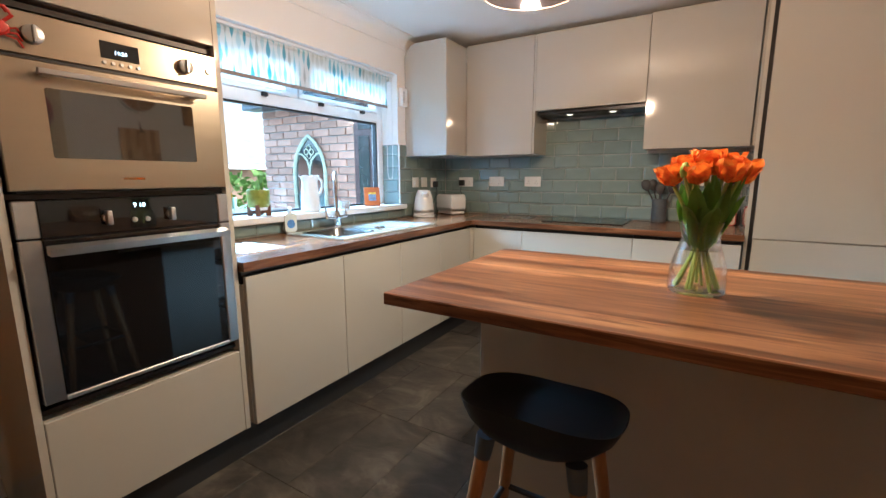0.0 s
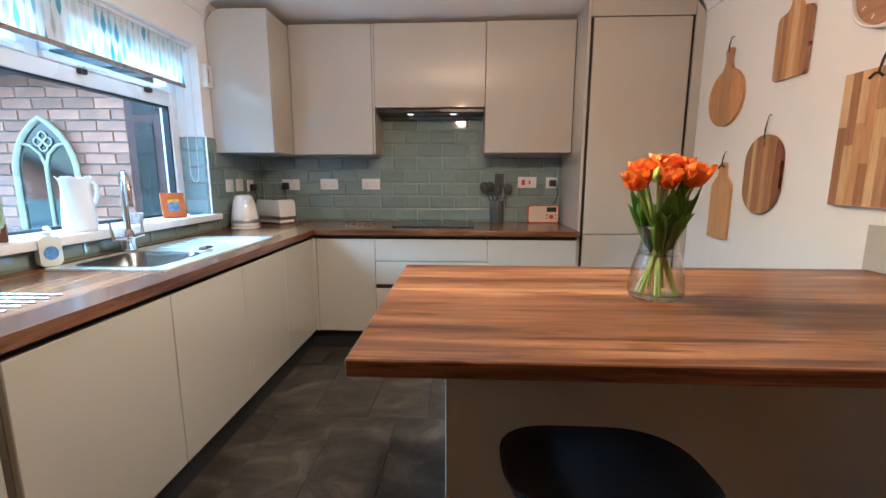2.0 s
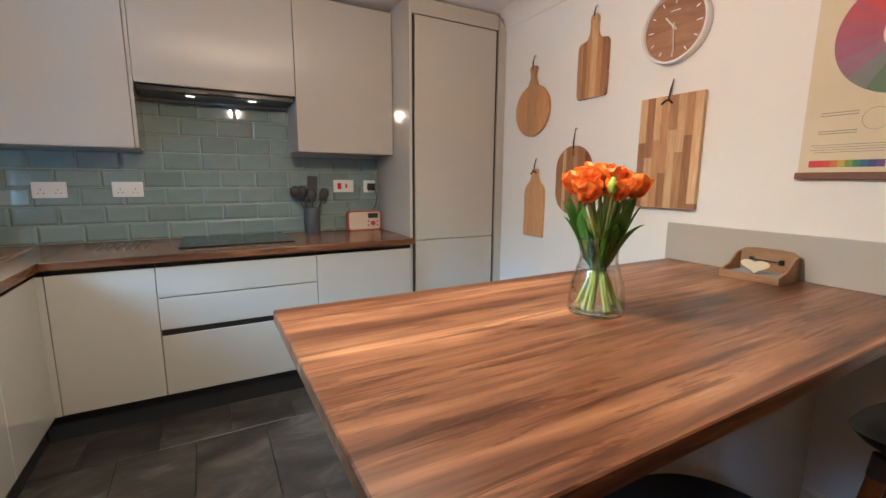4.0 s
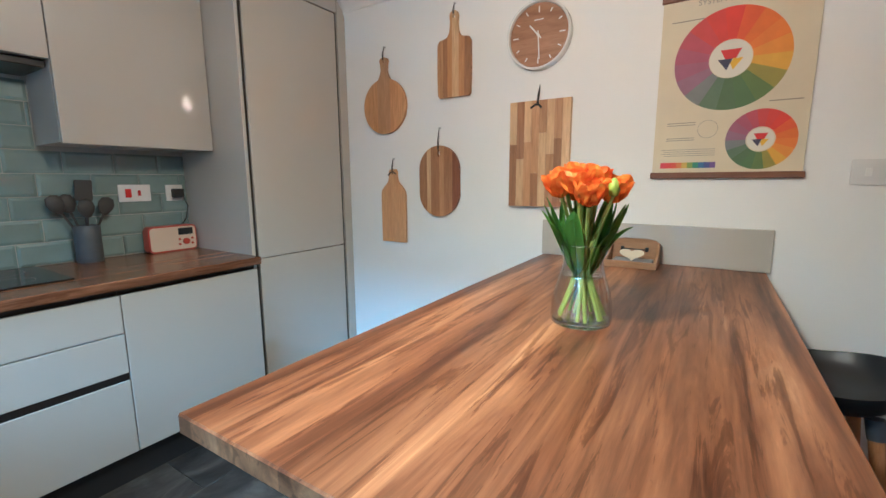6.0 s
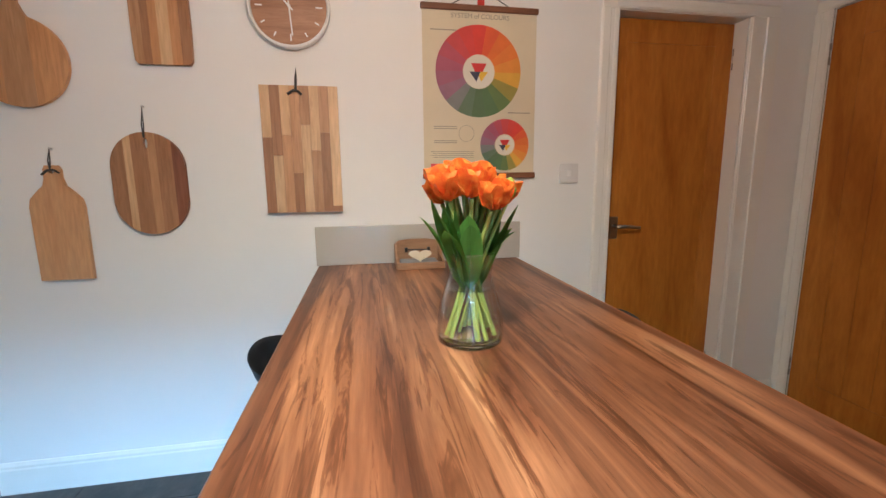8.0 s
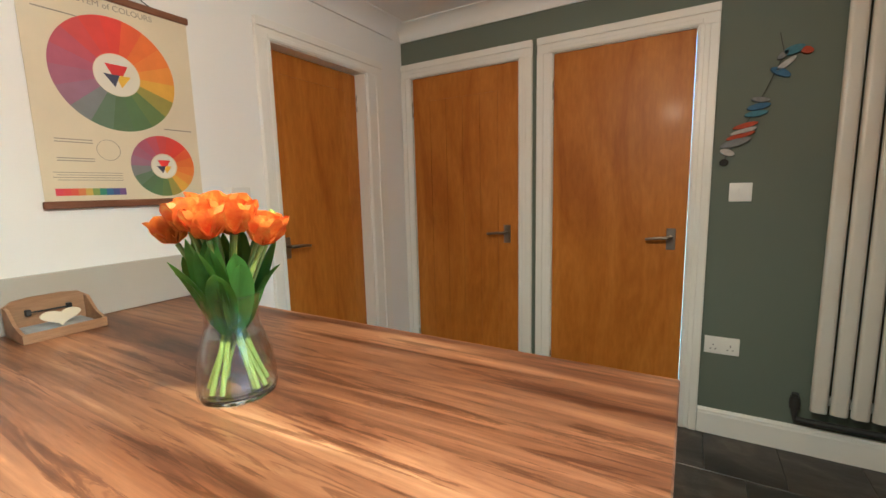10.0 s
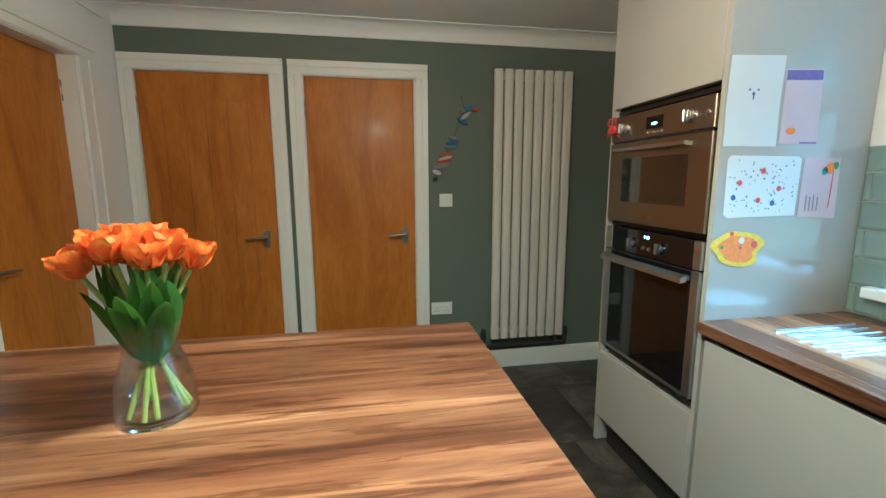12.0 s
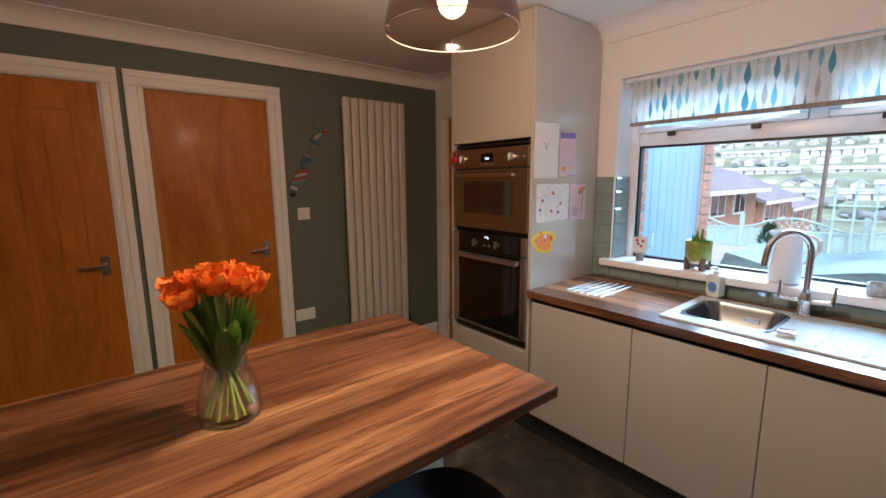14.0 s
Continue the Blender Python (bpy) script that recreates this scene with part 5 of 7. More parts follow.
# clock
ck = thing("wall_clock", (XR - 0.02, 2.458, 1.912), "round wall clock with walnut face and white rim", "clock")
CY, CZ = 2.458, 1.912
FLAT = Matrix.Rotation(radians(-90), 4, "Y")
CLOCKFACE = wood("clock_face_walnut", [(0.27, 0.13, 0.07), (0.36, 0.19, 0.105), (0.43, 0.24, 0.14)], "Y", 8, 2.2, 0.5)
part("rim", lathe([(0.139, 0.0), (0.151, 0.0), (0.153, 0.010), (0.152, 0.036), (0.148, 0.040), (0.142, 0.038), (0.139, 0.024)], (XR - 0.002, CY, CZ), 64, tilt=FLAT), CERAMIC, ck, "white rim", smooth=True)
part("face", lathe([(0, 0.022), (0.140, 0.022), (0.140, 0.002), (0, 0.002)], (XR - 0.002, CY, CZ), 64, tilt=FLAT), CLOCKFACE, ck, "walnut veneer face")
for h in range(12):
    a = radians(30 * h)
    L = 0.026 if h % 3 == 0 else 0.017
    o, s = Vector((0, -math.sin(a), math.cos(a))), Vector((0, math.cos(a), math.sin(a)))
    bm = bmesh.new()
    vs = [bm.verts.new(Vector((XR - 0.0245 - d, CY, CZ)) + o * r + s * w) for d in (0, 0.002) for r, w in ((0.124 - L, -0.0025), (0.124, -0.0025), (0.124, 0.0025), (0.124 - L, 0.0025))]
    for f in ((0, 1, 2, 3), (7, 6, 5, 4), (0, 4, 5, 1), (1, 5, 6, 2), (2, 6, 7, 3), (3, 7, 4, 0)):
        bm.faces.new([vs[i] for i in f])
    part("hour_mark", bm, CERAMIC, ck)
for nm, deg, L, w, d in (("hour_hand", 318, 0.062, 0.0035, 0.028), ("minute_hand", 176, 0.105, 0.0028, 0.031)):
    a = radians(deg)
    o = Vector((0, -math.sin(a), math.cos(a)))
    part(nm, tube([Vector((XR - d, CY, CZ)) - o * 0.018, Vector((XR - d, CY, CZ)) + o * L], w, 6), CERAMIC, ck, "white clock hand")
part("hub", lathe([(0, 0.034), (0.006, 0.034), (0.006, 0.022)], (XR - 0.002, CY, CZ), 14, tilt=FLAT), CERAMIC, ck)
part("maker_mark", box((XR - 0.0255, CY - 0.022, CZ + 0.066), (XR - 0.0245, CY + 0.022, CZ + 0.070)), CERAMIC, ck)

# colour-wheel chart
poster = thing("colour_chart_poster", (XR - 0.01, 1.69, 1.26), "cream hanging wall chart of two colour wheels", "poster")
PAPER = surface("cream_chart_paper", (0.66, 0.58, 0.42), 0.7, vary=0.05, scale=4)
BATTEN = wood("dark_stained_batten", [(0.14, 0.055, 0.025), (0.20, 0.085, 0.04), (0.25, 0.11, 0.055)], "Y", 8, 2.0, 0.45)
PY0, PY1 = 1.448, 1.944
part("paper", box((XR - 0.0075, PY0, 1.275), (XR - 0.0065, PY1, 1.950)), PAPER, poster)
part("batten", box((XR - 0.018, PY0 - 0.006, 1.940), (XR - 0.002, PY1 + 0.006, 1.964), 0.003), BATTEN, poster, "dark wooden batten")
part("batten", box((XR - 0.018, PY0 - 0.006, 1.256), (XR - 0.002, PY1 + 0.006, 1.280), 0.003), BATTEN, poster, "dark wooden batten")
part("string", tube([(XR - 0.008, PY1 - 0.12, 1.962), (XR - 0.006, 1.695, 2.03), (XR - 0.008, PY0 + 0.12, 1.962)], 0.002, 6), BLACK, poster, "hanging string")
part("clip", box((XR - 0.019, 1.682, 1.962), (XR - 0.004, 1.71, 1.985), 0.002), surface("red_clip", (0.5, 0.03, 0.02), 0.4), poster)
INK = surface("grey_print_ink", (0.30, 0.27, 0.22), 0.7)
PRINT_X = XR - 0.0079


def hue_print(name, rgb):
    return surface(name, rgb, 0.65, vary=0.08, scale=14)


def sector(cy, cz, r0, r1, a0, a1, x):
    bm = bmesh.new()
    n = 5
    angs = [radians(a0 + (a1 - a0) * i / n) for i in range(n + 1)]
    top = [bm.verts.new((x, cy - r1 * math.sin(a), cz + r1 * math.cos(a))) for a in angs]
    low = [bm.verts.new((x, cy - r0 * math.sin(a), cz + r0 * math.cos(a))) for a in angs]
    for i in range(n):
        bm.faces.new((low[i], low[i + 1], top[i + 1], top[i]))
    return bm


wheel = [(0.62, 0.045, 0.03), (0.66, 0.10, 0.025), (0.66, 0.15, 0.02), (0.68, 0.19, 0.025), (0.68, 0.26, 0.03), (0.66, 0.36, 0.035), (0.30, 0.26, 0.05), (0.13, 0.19, 0.06), (0.10, 0.17, 0.07), (0.10, 0.16, 0.075),
         (0.13, 0.19, 0.12), (0.20, 0.21, 0.21), (0.28, 0.14, 0.21), (0.32, 0.11, 0.18), (0.36, 0.09, 0.15), (0.42, 0.075, 0.11), (0.52, 0.06, 0.06), (0.58, 0.05, 0.04)]
inks = [hue_print("wheel_ink", c) for c in wheel]
for i, ink in enumerate(inks):
    a = -10 + 20 * i
    seg = part("colour_segment", sector(1.703, 1.703, 0.070, 0.187, a, a + 20.0, PRINT_X), ink, poster)
    part("colour_segment", sector(1.584, 1.400, 0.046, 0.111, a + 40, a + 60.0, PRINT_X), ink, poster)
WHITEINK = surface("white_print", (0.72, 0.68, 0.58), 0.7)
for cy, cz, r, k in ((1.703, 1.703, 0.068, 0.034), (1.584, 1.400, 0.042, 0.022)):
    part("wheel_centre", prism(ellipse(cy, cz, r, r, 32), "x", PRINT_X, PRINT_X + 0.0003), WHITEINK, poster)
    for pts, c in ((((-k, k), (k, k), (k * 0.5, 0), (-k * 0.5, 0)), (0.55, 0.03, 0.03)), (((-k * 1.2, 0), (k * 0.2, 0), (-k * 0.3, -k * 1.2)), (0.05, 0.05, 0.09)), (((k * 0.25, 0), (k * 1.2, 0), (k * 0.3, -k * 1.2), (k * 0.0, -k * 0.5)), (0.72, 0.45, 0.03))):
        part("colour_triangle", prism([(cy - p, cz + q) for p, q in pts], "x", PRINT_X - 0.0006, PRINT_X - 0.0003), hue_print("triangle_ink", c), poster)
ON_RIGHT = Matrix.Rotation(radians(-90), 4, "Z") @ Matrix.Rotation(radians(90), 4, "X")
lettering("title", "SYSTEM of COLOURS", 0.027, Matrix.Translation((PRINT_X, 1.697, 1.921)) @ ON_RIGHT, INK, poster, "printed title")
for y0, y1, z, h in ((1.80, 1.91, 1.862, 0.004), (1.47, 1.57, 1.535, 0.004), (1.80, 1.90, 1.475, 0.003), (1.80, 1.90, 1.466, 0.003), (1.80, 1.90, 1.415, 0.003), (1.80, 1.90, 1.407, 0.003)) + tuple((1.725, 1.915 - 0.01 * (i % 2), 1.37 - 0.008 * i, 0.002) for i in range(4)):
    part("print_line", box((PRINT_X, y0, z), (PRINT_X + 0.0003, y1, z + h)), INK, poster)
part("small_dial", tube([(PRINT_X, 1.757 + 0.034 * math.cos(k * math.pi / 12), 1.448 + 0.034 * math.sin(k * math.pi / 12)) for k in range(24)], 0.0009, 4, closed=True), INK, poster)
for i, c in enumerate(((0.6, 0.05, 0.08), (0.62, 0.06, 0.06), (0.62, 0.09, 0.05), (0.60, 0.20, 0.06), (0.55, 0.38, 0.07), (0.22, 0.30, 0.07), (0.06, 0.22, 0.14), (0.05, 0.13, 0.28), (0.06, 0.08, 0.24), (0.14, 0.08, 0.24))):
    part("spectrum_swatch", box((PRINT_X, 1.915 - 0.0195 * (i + 1), 1.297), (PRINT_X + 0.0003, 1.915 - 0.0195 * i, 1.320)), hue_print("spectrum_ink", c), poster)


# ---- switches and sockets ----
def wall_plate(name, label, category, face, u, z, w, h, kind="switch", group="", finish=None):
    """Plastic plate on a wall. face: (axis of the wall's run, plane, inward)."""
    axis, c, inward = face
    def P(du, d, dz):
        return (u + du, c + inward * d, z + dz) if axis == "x" else (c + inward * d, u + du, z + dz)
    def B(u0, u1, d0, d1, z0, z1, bevel=0.0):
        p, q = P(u0, d0, z0), P(u1, d1, z1)
        return box([min(s) for s in zip(p, q)], [max(s) for s in zip(p, q)], bevel, steps=2)
    ob = thing(name, P(0, 0, 0), label, category, group)
    part("plate", B(-w / 2, w / 2, 0.0005, 0.010, -h / 2, h / 2, 0.003), finish or PLASTIC, ob, smooth=True)
    if kind == "switch":
        part("rocker", B(-0.009, 0.009, 0.010, 0.0145, -0.014, 0.014, 0.002), PLASTIC, ob)
    elif kind in ("double", "single", "plug"):
        for s in ((-0.036, 0.036) if w > 0.12 else (0.0,)):
            for du, dz, ww, hh in ((0, 0.008, 0.004, 0.008), (-0.011, -0.012, 0.007, 0.004), (0.011, -0.012, 0.007, 0.004)):
                part("pin_hole", B(s + du - ww / 2, s + du + ww / 2, 0.0098, 0.0104, dz - hh / 2 - 0.006, dz + hh / 2 - 0.006), BLACK, ob)
            part("rocker", B(s + (0.018 if s > 0 else -0.018 if s < 0 else 0.02) - 0.005, s + (0.018 if s > 0 else -0.018 if s < 0 else 0.02) + 0.005, 0.010, 0.013, 0.014, 0.030, 0.001), PLASTIC, ob)
    elif kind == "cooker":
        part("rocker", B(-0.045, -0.018, 0.010, 0.015, -0.022, 0.022, 0.002), surface("red_switch", (0.55, 0.02, 0.02), 0.35), ob, "red cooker switch")
        part("rocker", B(0.012, 0.026, 0.010, 0.014, -0.014, 0.014, 0.002), surface("red_switch", (0.45, 0.03, 0.03), 0.35), ob, "small red switch")
    return ob


HOBF, WINF, GREENF, RIGHTF = ("x", YH - 0.0105, -1), ("y", 0.0105, 1), ("x", 0.0, 1), ("y", XR, -1)
wall_plate("light_switch", "satin steel light switch on the white wall", "light switch", RIGHTF, 1.274, 1.274, 0.090, 0.088, finish=surface("satin_switch_steel", (0.68, 0.67, 0.65), 0.45, 0.0, vary=0.03))
wall_plate("light_switch", "white plastic light switch on the green wall", "light switch", GREENF, 1.253, 1.240, 0.090, 0.088)
wall_plate("power_socket", "white double power socket on the green wall", "power socket", GREENF, 1.285, 0.476, 0.148, 0.088, "double")
wall_plate("power_socket", "white double power socket on the tiles", "power socket", HOBF, 0.915, 1.178, 0.148, 0.088, "double", "sockets over the worktop")
wall_plate("power_socket", "white double power socket on the tiles", "power socket", HOBF, 0.567, 1.177, 0.148, 0.088, "double", "sockets over the worktop")
wall_plate("power_socket", "white double power socket with a black plug in it", "power socket", HOBF, 0.245, 1.172, 0.148, 0.088, "double", "sockets over the worktop")
wall_plate("cooker_switch", "white cooker switch plate with red rockers", "switch", HOBF, 2.190, 1.195, 0.148, 0.088, "cooker")
wall_plate("power_socket", "white single socket with a black charger in it", "power socket", HOBF, 2.385, 1.192, 0.088, 0.088, "single", "sockets over the worktop")
wall_plate("light_switch", "white plastic switch on the tiles by the window", "light switch", WINF, 3.755, 1.172, 0.088, 0.088)
wall_plate("light_switch", "white plastic switch on the tiles in the corner", "light switch", WINF, 3.895, 1.173, 0.088, 0.088)
wall_plate("power_socket", "white single socket with a kettle plug in it", "power socket", WINF, 4.055, 1.168, 0.088, 0.088, "single", "sockets over the worktop")


def black_plug(at, lo, hi, lead):
    p = thing("power_plug", at, "black mains plug with its lead", "plug")
    part("plug_body", box(lo, hi, 0.006, steps=2), BLACK, p, smooth=True)
    part("lead", tube(lead, 0.0032, 8), BLACK, p, "black mains lead", smooth=True)


black_plug((0.21, 4.26, 1.16), (0.185, 4.245, 1.135), (0.235, 4.279, 1.190), [(0.21, 4.25, 1.14), (0.212, 4.235, 1.09), (0.23, 4.245, 1.0), (0.265, 4.25, 0.93), (0.28, 4.22, ZW + 0.004), (0.25, 4.1, ZW + 0.004)])
black_plug((0.03, 4.055, 1.15), (0.021, 4.03, 1.125), (0.055, 4.08, 1.18), [(0.05, 4.055, 1.13), (0.065, 4.04, 1.08), (0.06, 3.98, 0.98), (0.05, 3.85, ZW + 0.004), (0.06, 3.75, ZW + 0.004), (0.12, 3.68, ZW + 0.004)])
black_plug((2.385, 4.26, 1.19), (2.365, 4.235, 1.165), (2.415, 4.279, 1.215), [(2.41, 4.25, 1.18), (2.43, 4.24, 1.12), (2.42, 4.25, 1.05), (2.37, 4.26, 0.98), (2.34, 4.27, 0.93)])
thermo = thing("door_chime_box", (0.02, 3.60, 1.85), "white plastic chime box on the wall", "wall box")
part("casing", box((0.0005, 3.555, 1.80), (0.035, 3.628, 1.945), 0.006, steps=2), PLASTIC, thermo, smooth=True)
part("grille", box((0.0352, 3.572, 1.83), (0.037, 3.577, 1.915)), BLACK, thermo)

# ---- worktop things ----
kx, ky = 0.140, 3.700
kettle = thing("kettle", (kx, ky, ZW), "white kettle with a steel band near its base", "kettle")
part("body", lathe([(0, 0.018), (0.078, 0.018), (0.080, 0.03), (0.078, 0.07), (0.073, 0.11), (0.064, 0.155), (0.052, 0.190), (0.045, 0.200), (0.03, 0.205), (0, 0.206)], (kx, ky, ZW), 40), CERAMIC, kettle, "white enamel body", smooth=True)
part("band", lathe([(0.0795, 0.034), (0.0808, 0.036), (0.0800, 0.056), (0.0785, 0.058)], (kx, ky, ZW), 40), STEEL, kettle, "steel band", smooth=True)
part("power_base", lathe([(0, 0.0005), (0.083, 0.0005), (0.085, 0.006), (0.083, 0.016), (0, 0.017)], (kx, ky, ZW), 40), CERAMIC, kettle, smooth=True)
part("spout", lathe([(0.0, 0.0), (0.030, 0.0), (0.020, 0.028), (0.0, 0.03)], (kx + 0.035, ky - 0.038, ZW + 0.165), 16, tilt=Matrix.Rotation(radians(35), 4, Vector((1, 1, 0)))), CERAMIC, kettle, smooth=True)
part("handle", tube([(kx - 0.035, ky + 0.045, ZW + 0.195), (kx - 0.065, ky + 0.085, ZW + 0.190), (kx - 0.078, ky + 0.100, ZW + 0.14), (kx - 0.072, ky + 0.090, ZW + 0.08), (kx - 0.055, ky + 0.062, ZW + 0.055)], 0.011, 10), CERAMIC, kettle, smooth=True)
for ob in kettle.children:
    ob.data.transform(Matrix.Scale(1.14, 4))
toaster = thing("toaster", (0.205, 4.06, ZW), "white two-slot toaster with a steel band", "toaster")
tm = Matrix.Translation((0.205, 4.06, 0)) @ Matrix.Rotation(radians(-28), 4, "Z")


def turned(bm, m):
    bmesh.ops.transform(bm, matrix=m, verts=bm.verts)
    return bm


part("body", turned(prism(rounded(-0.135, 0.135, ZW + 0.030, ZW + 0.185, 0.03), "y", -0.075, 0.075, 0.012), tm), CERAMIC, toaster, "white enamel body", smooth=True)
part("base", turned(box((-0.128, -0.07, ZW + 0.006), (0.128, 0.07, ZW + 0.030), 0.006), tm), CERAMIC, toaster)
part("band", turned(prism(rounded(-0.1365, 0.1365, ZW + 0.035, ZW + 0.062, 0.012), "y", -0.0765, 0.0765, 0.010), tm), STEEL, toaster, "steel band", smooth=True)
for s in (-0.028, 0.028):
    part("slot", turned(box((-0.10, s - 0.010, ZW + 0.183), (0.10, s + 0.010, ZW + 0.1862)), tm), BLACK, toaster)
part("lever", turned(box((-0.155, -0.012, ZW + 0.115), (-0.134, 0.012, ZW + 0.130), 0.004), tm), CHROME, toaster)
for sx in (-0.1, 0.1):
    for sy in (-0.05, 0.05):
        part("foot", turned(box((sx - 0.012, sy - 0.012, ZW + 0.0003), (sx + 0.012, sy + 0.012, ZW + 0.006)), tm), BLACK, toaster)

POTGREY = surface("slate_grey_stoneware", (0.075, 0.083, 0.092), 0.5, vary=0.15, scale=12)
UTENSIL = surface("grey_silicone", (0.045, 0.042, 0.040), 0.5, vary=0.1)
px, py = 1.945, 4.215
pot = thing("utensil_pot", (px, py, ZW), "slate grey cylindrical utensil pot", "utensil pot")
part("pot", lathe([(0, 0.0005), (0.050, 0.0005), (0.052, 0.004), (0.052, 0.172), (0.050, 0.175), (0.047, 0.173), (0.047, 0.012), (0, 0.012)], (px, py, ZW), 32), POTGREY, pot, smooth=True)
for k, (dx, dy, h, style) in enumerate(((-0.085, 0.0, 0.300, "spoon"), (-0.045, 0.02, 0.30, "ladle"), (0.012, 0.02, 0.355, "spatula"), (0.070, -0.01, 0.285, "spoon"), (0.0, -0.03, 0.275, "spoon"))):
    ut = thing("kitchen_utensil", (px, py, ZW + 0.02), {"spoon": "dark grey silicone spoon standing in the pot", "ladle": "dark grey silicone ladle standing in the pot", "spatula": "dark slotted turner standing in the pot"}[style], "utensil", "utensils in the pot")
    a, b = Vector((px - dx * 0.3, py - dy * 0.3, ZW + 0.014)), Vector((px + dx, py + dy, ZW + h - 0.06))
    part("handle", tube([a, (a + b) / 2, b], 0.005, 8), UTENSIL, ut, smooth=True)
    lean = Matrix.Rotation(math.atan2(dx * 1.3, h), 4, "Y")
    if style == "spatula":
        head = prism(rounded(-0.034, 0.034, 0.0, 0.098, 0.008), "y", -0.002, 0.002)
    else:
        head = lathe([(0, 0.0), (0.016, 0.006), (0.031, 0.034), (0.034, 0.056), (0.024, 0.082), (0, 0.091)], segs=18)
        bmesh.ops.scale(head, vec=(1, 0.30 if style == "spoon" else 0.8, 1), verts=head.verts)
    bmesh.ops.transform(head, matrix=Matrix.Translation(b - Vector((0, 0, 0.006))) @ lean, verts=head.verts)
    part("head", head, UTENSIL, ut, smooth=True)

RED = surface("red_radio_shell", (0.42, 0.05, 0.03), 0.35, vary=0.1)
CREAMPL = surface("cream_radio_front", (0.66, 0.52, 0.38), 0.4, vary=0.04)
rx0, rx1, ry, rz0 = 2.190, 2.435, 4.190, ZW
radio = thing("radio", (2.31, 4.22, ZW), "cream portable radio with a red rim and dial", "radio")
part("casing", prism(rounded(rx0, rx1, rz0 + 0.0005, rz0 + 0.140, 0.022), "y", ry, ry + 0.06, 0.004), RED, radio, "red case", smooth=True)
part("front_panel", prism(rounded(rx0 + 0.007, rx1 - 0.007, rz0 + 0.008, rz0 + 0.133, 0.018), "y", ry - 0.004, ry + 0.001), CREAMPL, radio, "cream front")
part("screen", box((rx1 - 0.098, ry - 0.006, rz0 + 0.088), (rx1 - 0.022, ry - 0.0042, rz0 + 0.124)), BLACK, radio)
part("dial", lathe([(0, 0.012), (0.016, 0.011), (0.018, 0.0)], (rx1 - 0.060, ry - 0.0042, rz0 + 0.050), 24, tilt=Matrix.Rotation(radians(90), 4, "X")), RED, radio, "red dial", smooth=True)
for dx in (-0.034, 0.034):
    for dz in (0.036, 0.064):
        part("button", lathe([(0, 0.004), (0.006, 0.004), (0.007, 0)], (rx1 - 0.060 + dx, ry - 0.0042, rz0 + dz), 12, tilt=Matrix.Rotation(radians(90), 4, "X")), RED, radio)
part("aerial", tube([(rx1 - 0.02, ry + 0.045, rz0 + 0.138), (rx1 + 0.005, ry + 0.055, rz0 + 0.22)], 0.0015, 6), CHROME, radio, smooth=True)

sx_, sy_ = 0.062, 2.335
soap = thing("soap_dispenser", (sx_, sy_, ZW), "clear bottle of milky hand soap with a blue label", "soap bottle")
part("bottle", turned(prism(rounded(-0.036, 0.036, 0.0005, 0.115, 0.014), "x", -0.019, 0.019, 0.008), Matrix.Translation((sx_, sy_, ZW + 0.0085)) @ Matrix.Rotation(radians(-22), 4, "Z")), surface("milky_soap_bottle", (0.66, 0.72, 0.70), 0.2, vary=0.03, coat=0.3), soap, smooth=True)
part("label", turned(prism(ellipse(0.0, 0.052, 0.024, 0.027, 24), "x", 0.0195, 0.0202), Matrix.Translation((sx_, sy_, ZW + 0.0085)) @ Matrix.Rotation(radians(-22), 4, "Z")), surface("blue_soap_label", (0.10, 0.25, 0.58), 0.4, vary=0.4, scale=60), soap, "blue printed label")
part("collar", lathe([(0.015, 0.115), (0.015, 0.132), (0.006, 0.134), (0.005, 0.150), (0, 0.150)], (sx_, sy_, ZW + 0.0085), 18), PLASTIC, soap, smooth=True)
part("pump", tube([(sx_, sy_, ZW + 0.155), (sx_ + 0.012, sy_ - 0.006, ZW + 0.158), (sx_ + 0.036, sy_ - 0.016, ZW + 0.152)], [0.009, 0.008, 0.005], 10), PLASTIC, soap, "white pump head", smooth=True)

# ---- on the window sill ----
SZ = 0.9925
jug = thing("water_jug", (-0.03, 2.585, SZ), "tall white ceramic jug with a scalloped lip", "jug")
jx, jy = -0.028, 2.585
jp = [(0, 0.0), (0.055, 0.0), (0.062, 0.006), (0.064, 0.02), (0.060, 0.08), (0.056, 0.14), (0.052, 0.19), (0.054, 0.215), (0.060, 0.235), (0.057, 0.236), (0.050, 0.21), (0.048, 0.18), (0.055, 0.08), (0.055, 0.02), (0, 0.012)]
jb = lathe(jp, (jx, jy, SZ), 40)
for v in jb.verts:
    if v.co.z > SZ + 0.2:
        a = math.atan2(v.co.y - jy, v.co.x - jx)
        v.co.z += 0.006 * math.cos(6 * a)
        d = max(0, math.cos(a + math.pi / 2)) ** 6
        v.co.y -= 0.022 * d * (v.co.z - SZ - 0.2) / 0.036
part("body", jb, CERAMIC, jug, smooth=True)
part("handle", tube([(jx, jy + 0.052, SZ + 0.205), (jx, jy + 0.080, SZ + 0.222), (jx, jy + 0.108, SZ + 0.205), (jx, jy + 0.112, SZ + 0.165), (jx, jy + 0.092, SZ + 0.12), (jx, jy + 0.060, SZ + 0.095)], [0.008, 0.009, 0.009, 0.009, 0.008, 0.007], 10), CERAMIC, jug, smooth=True)

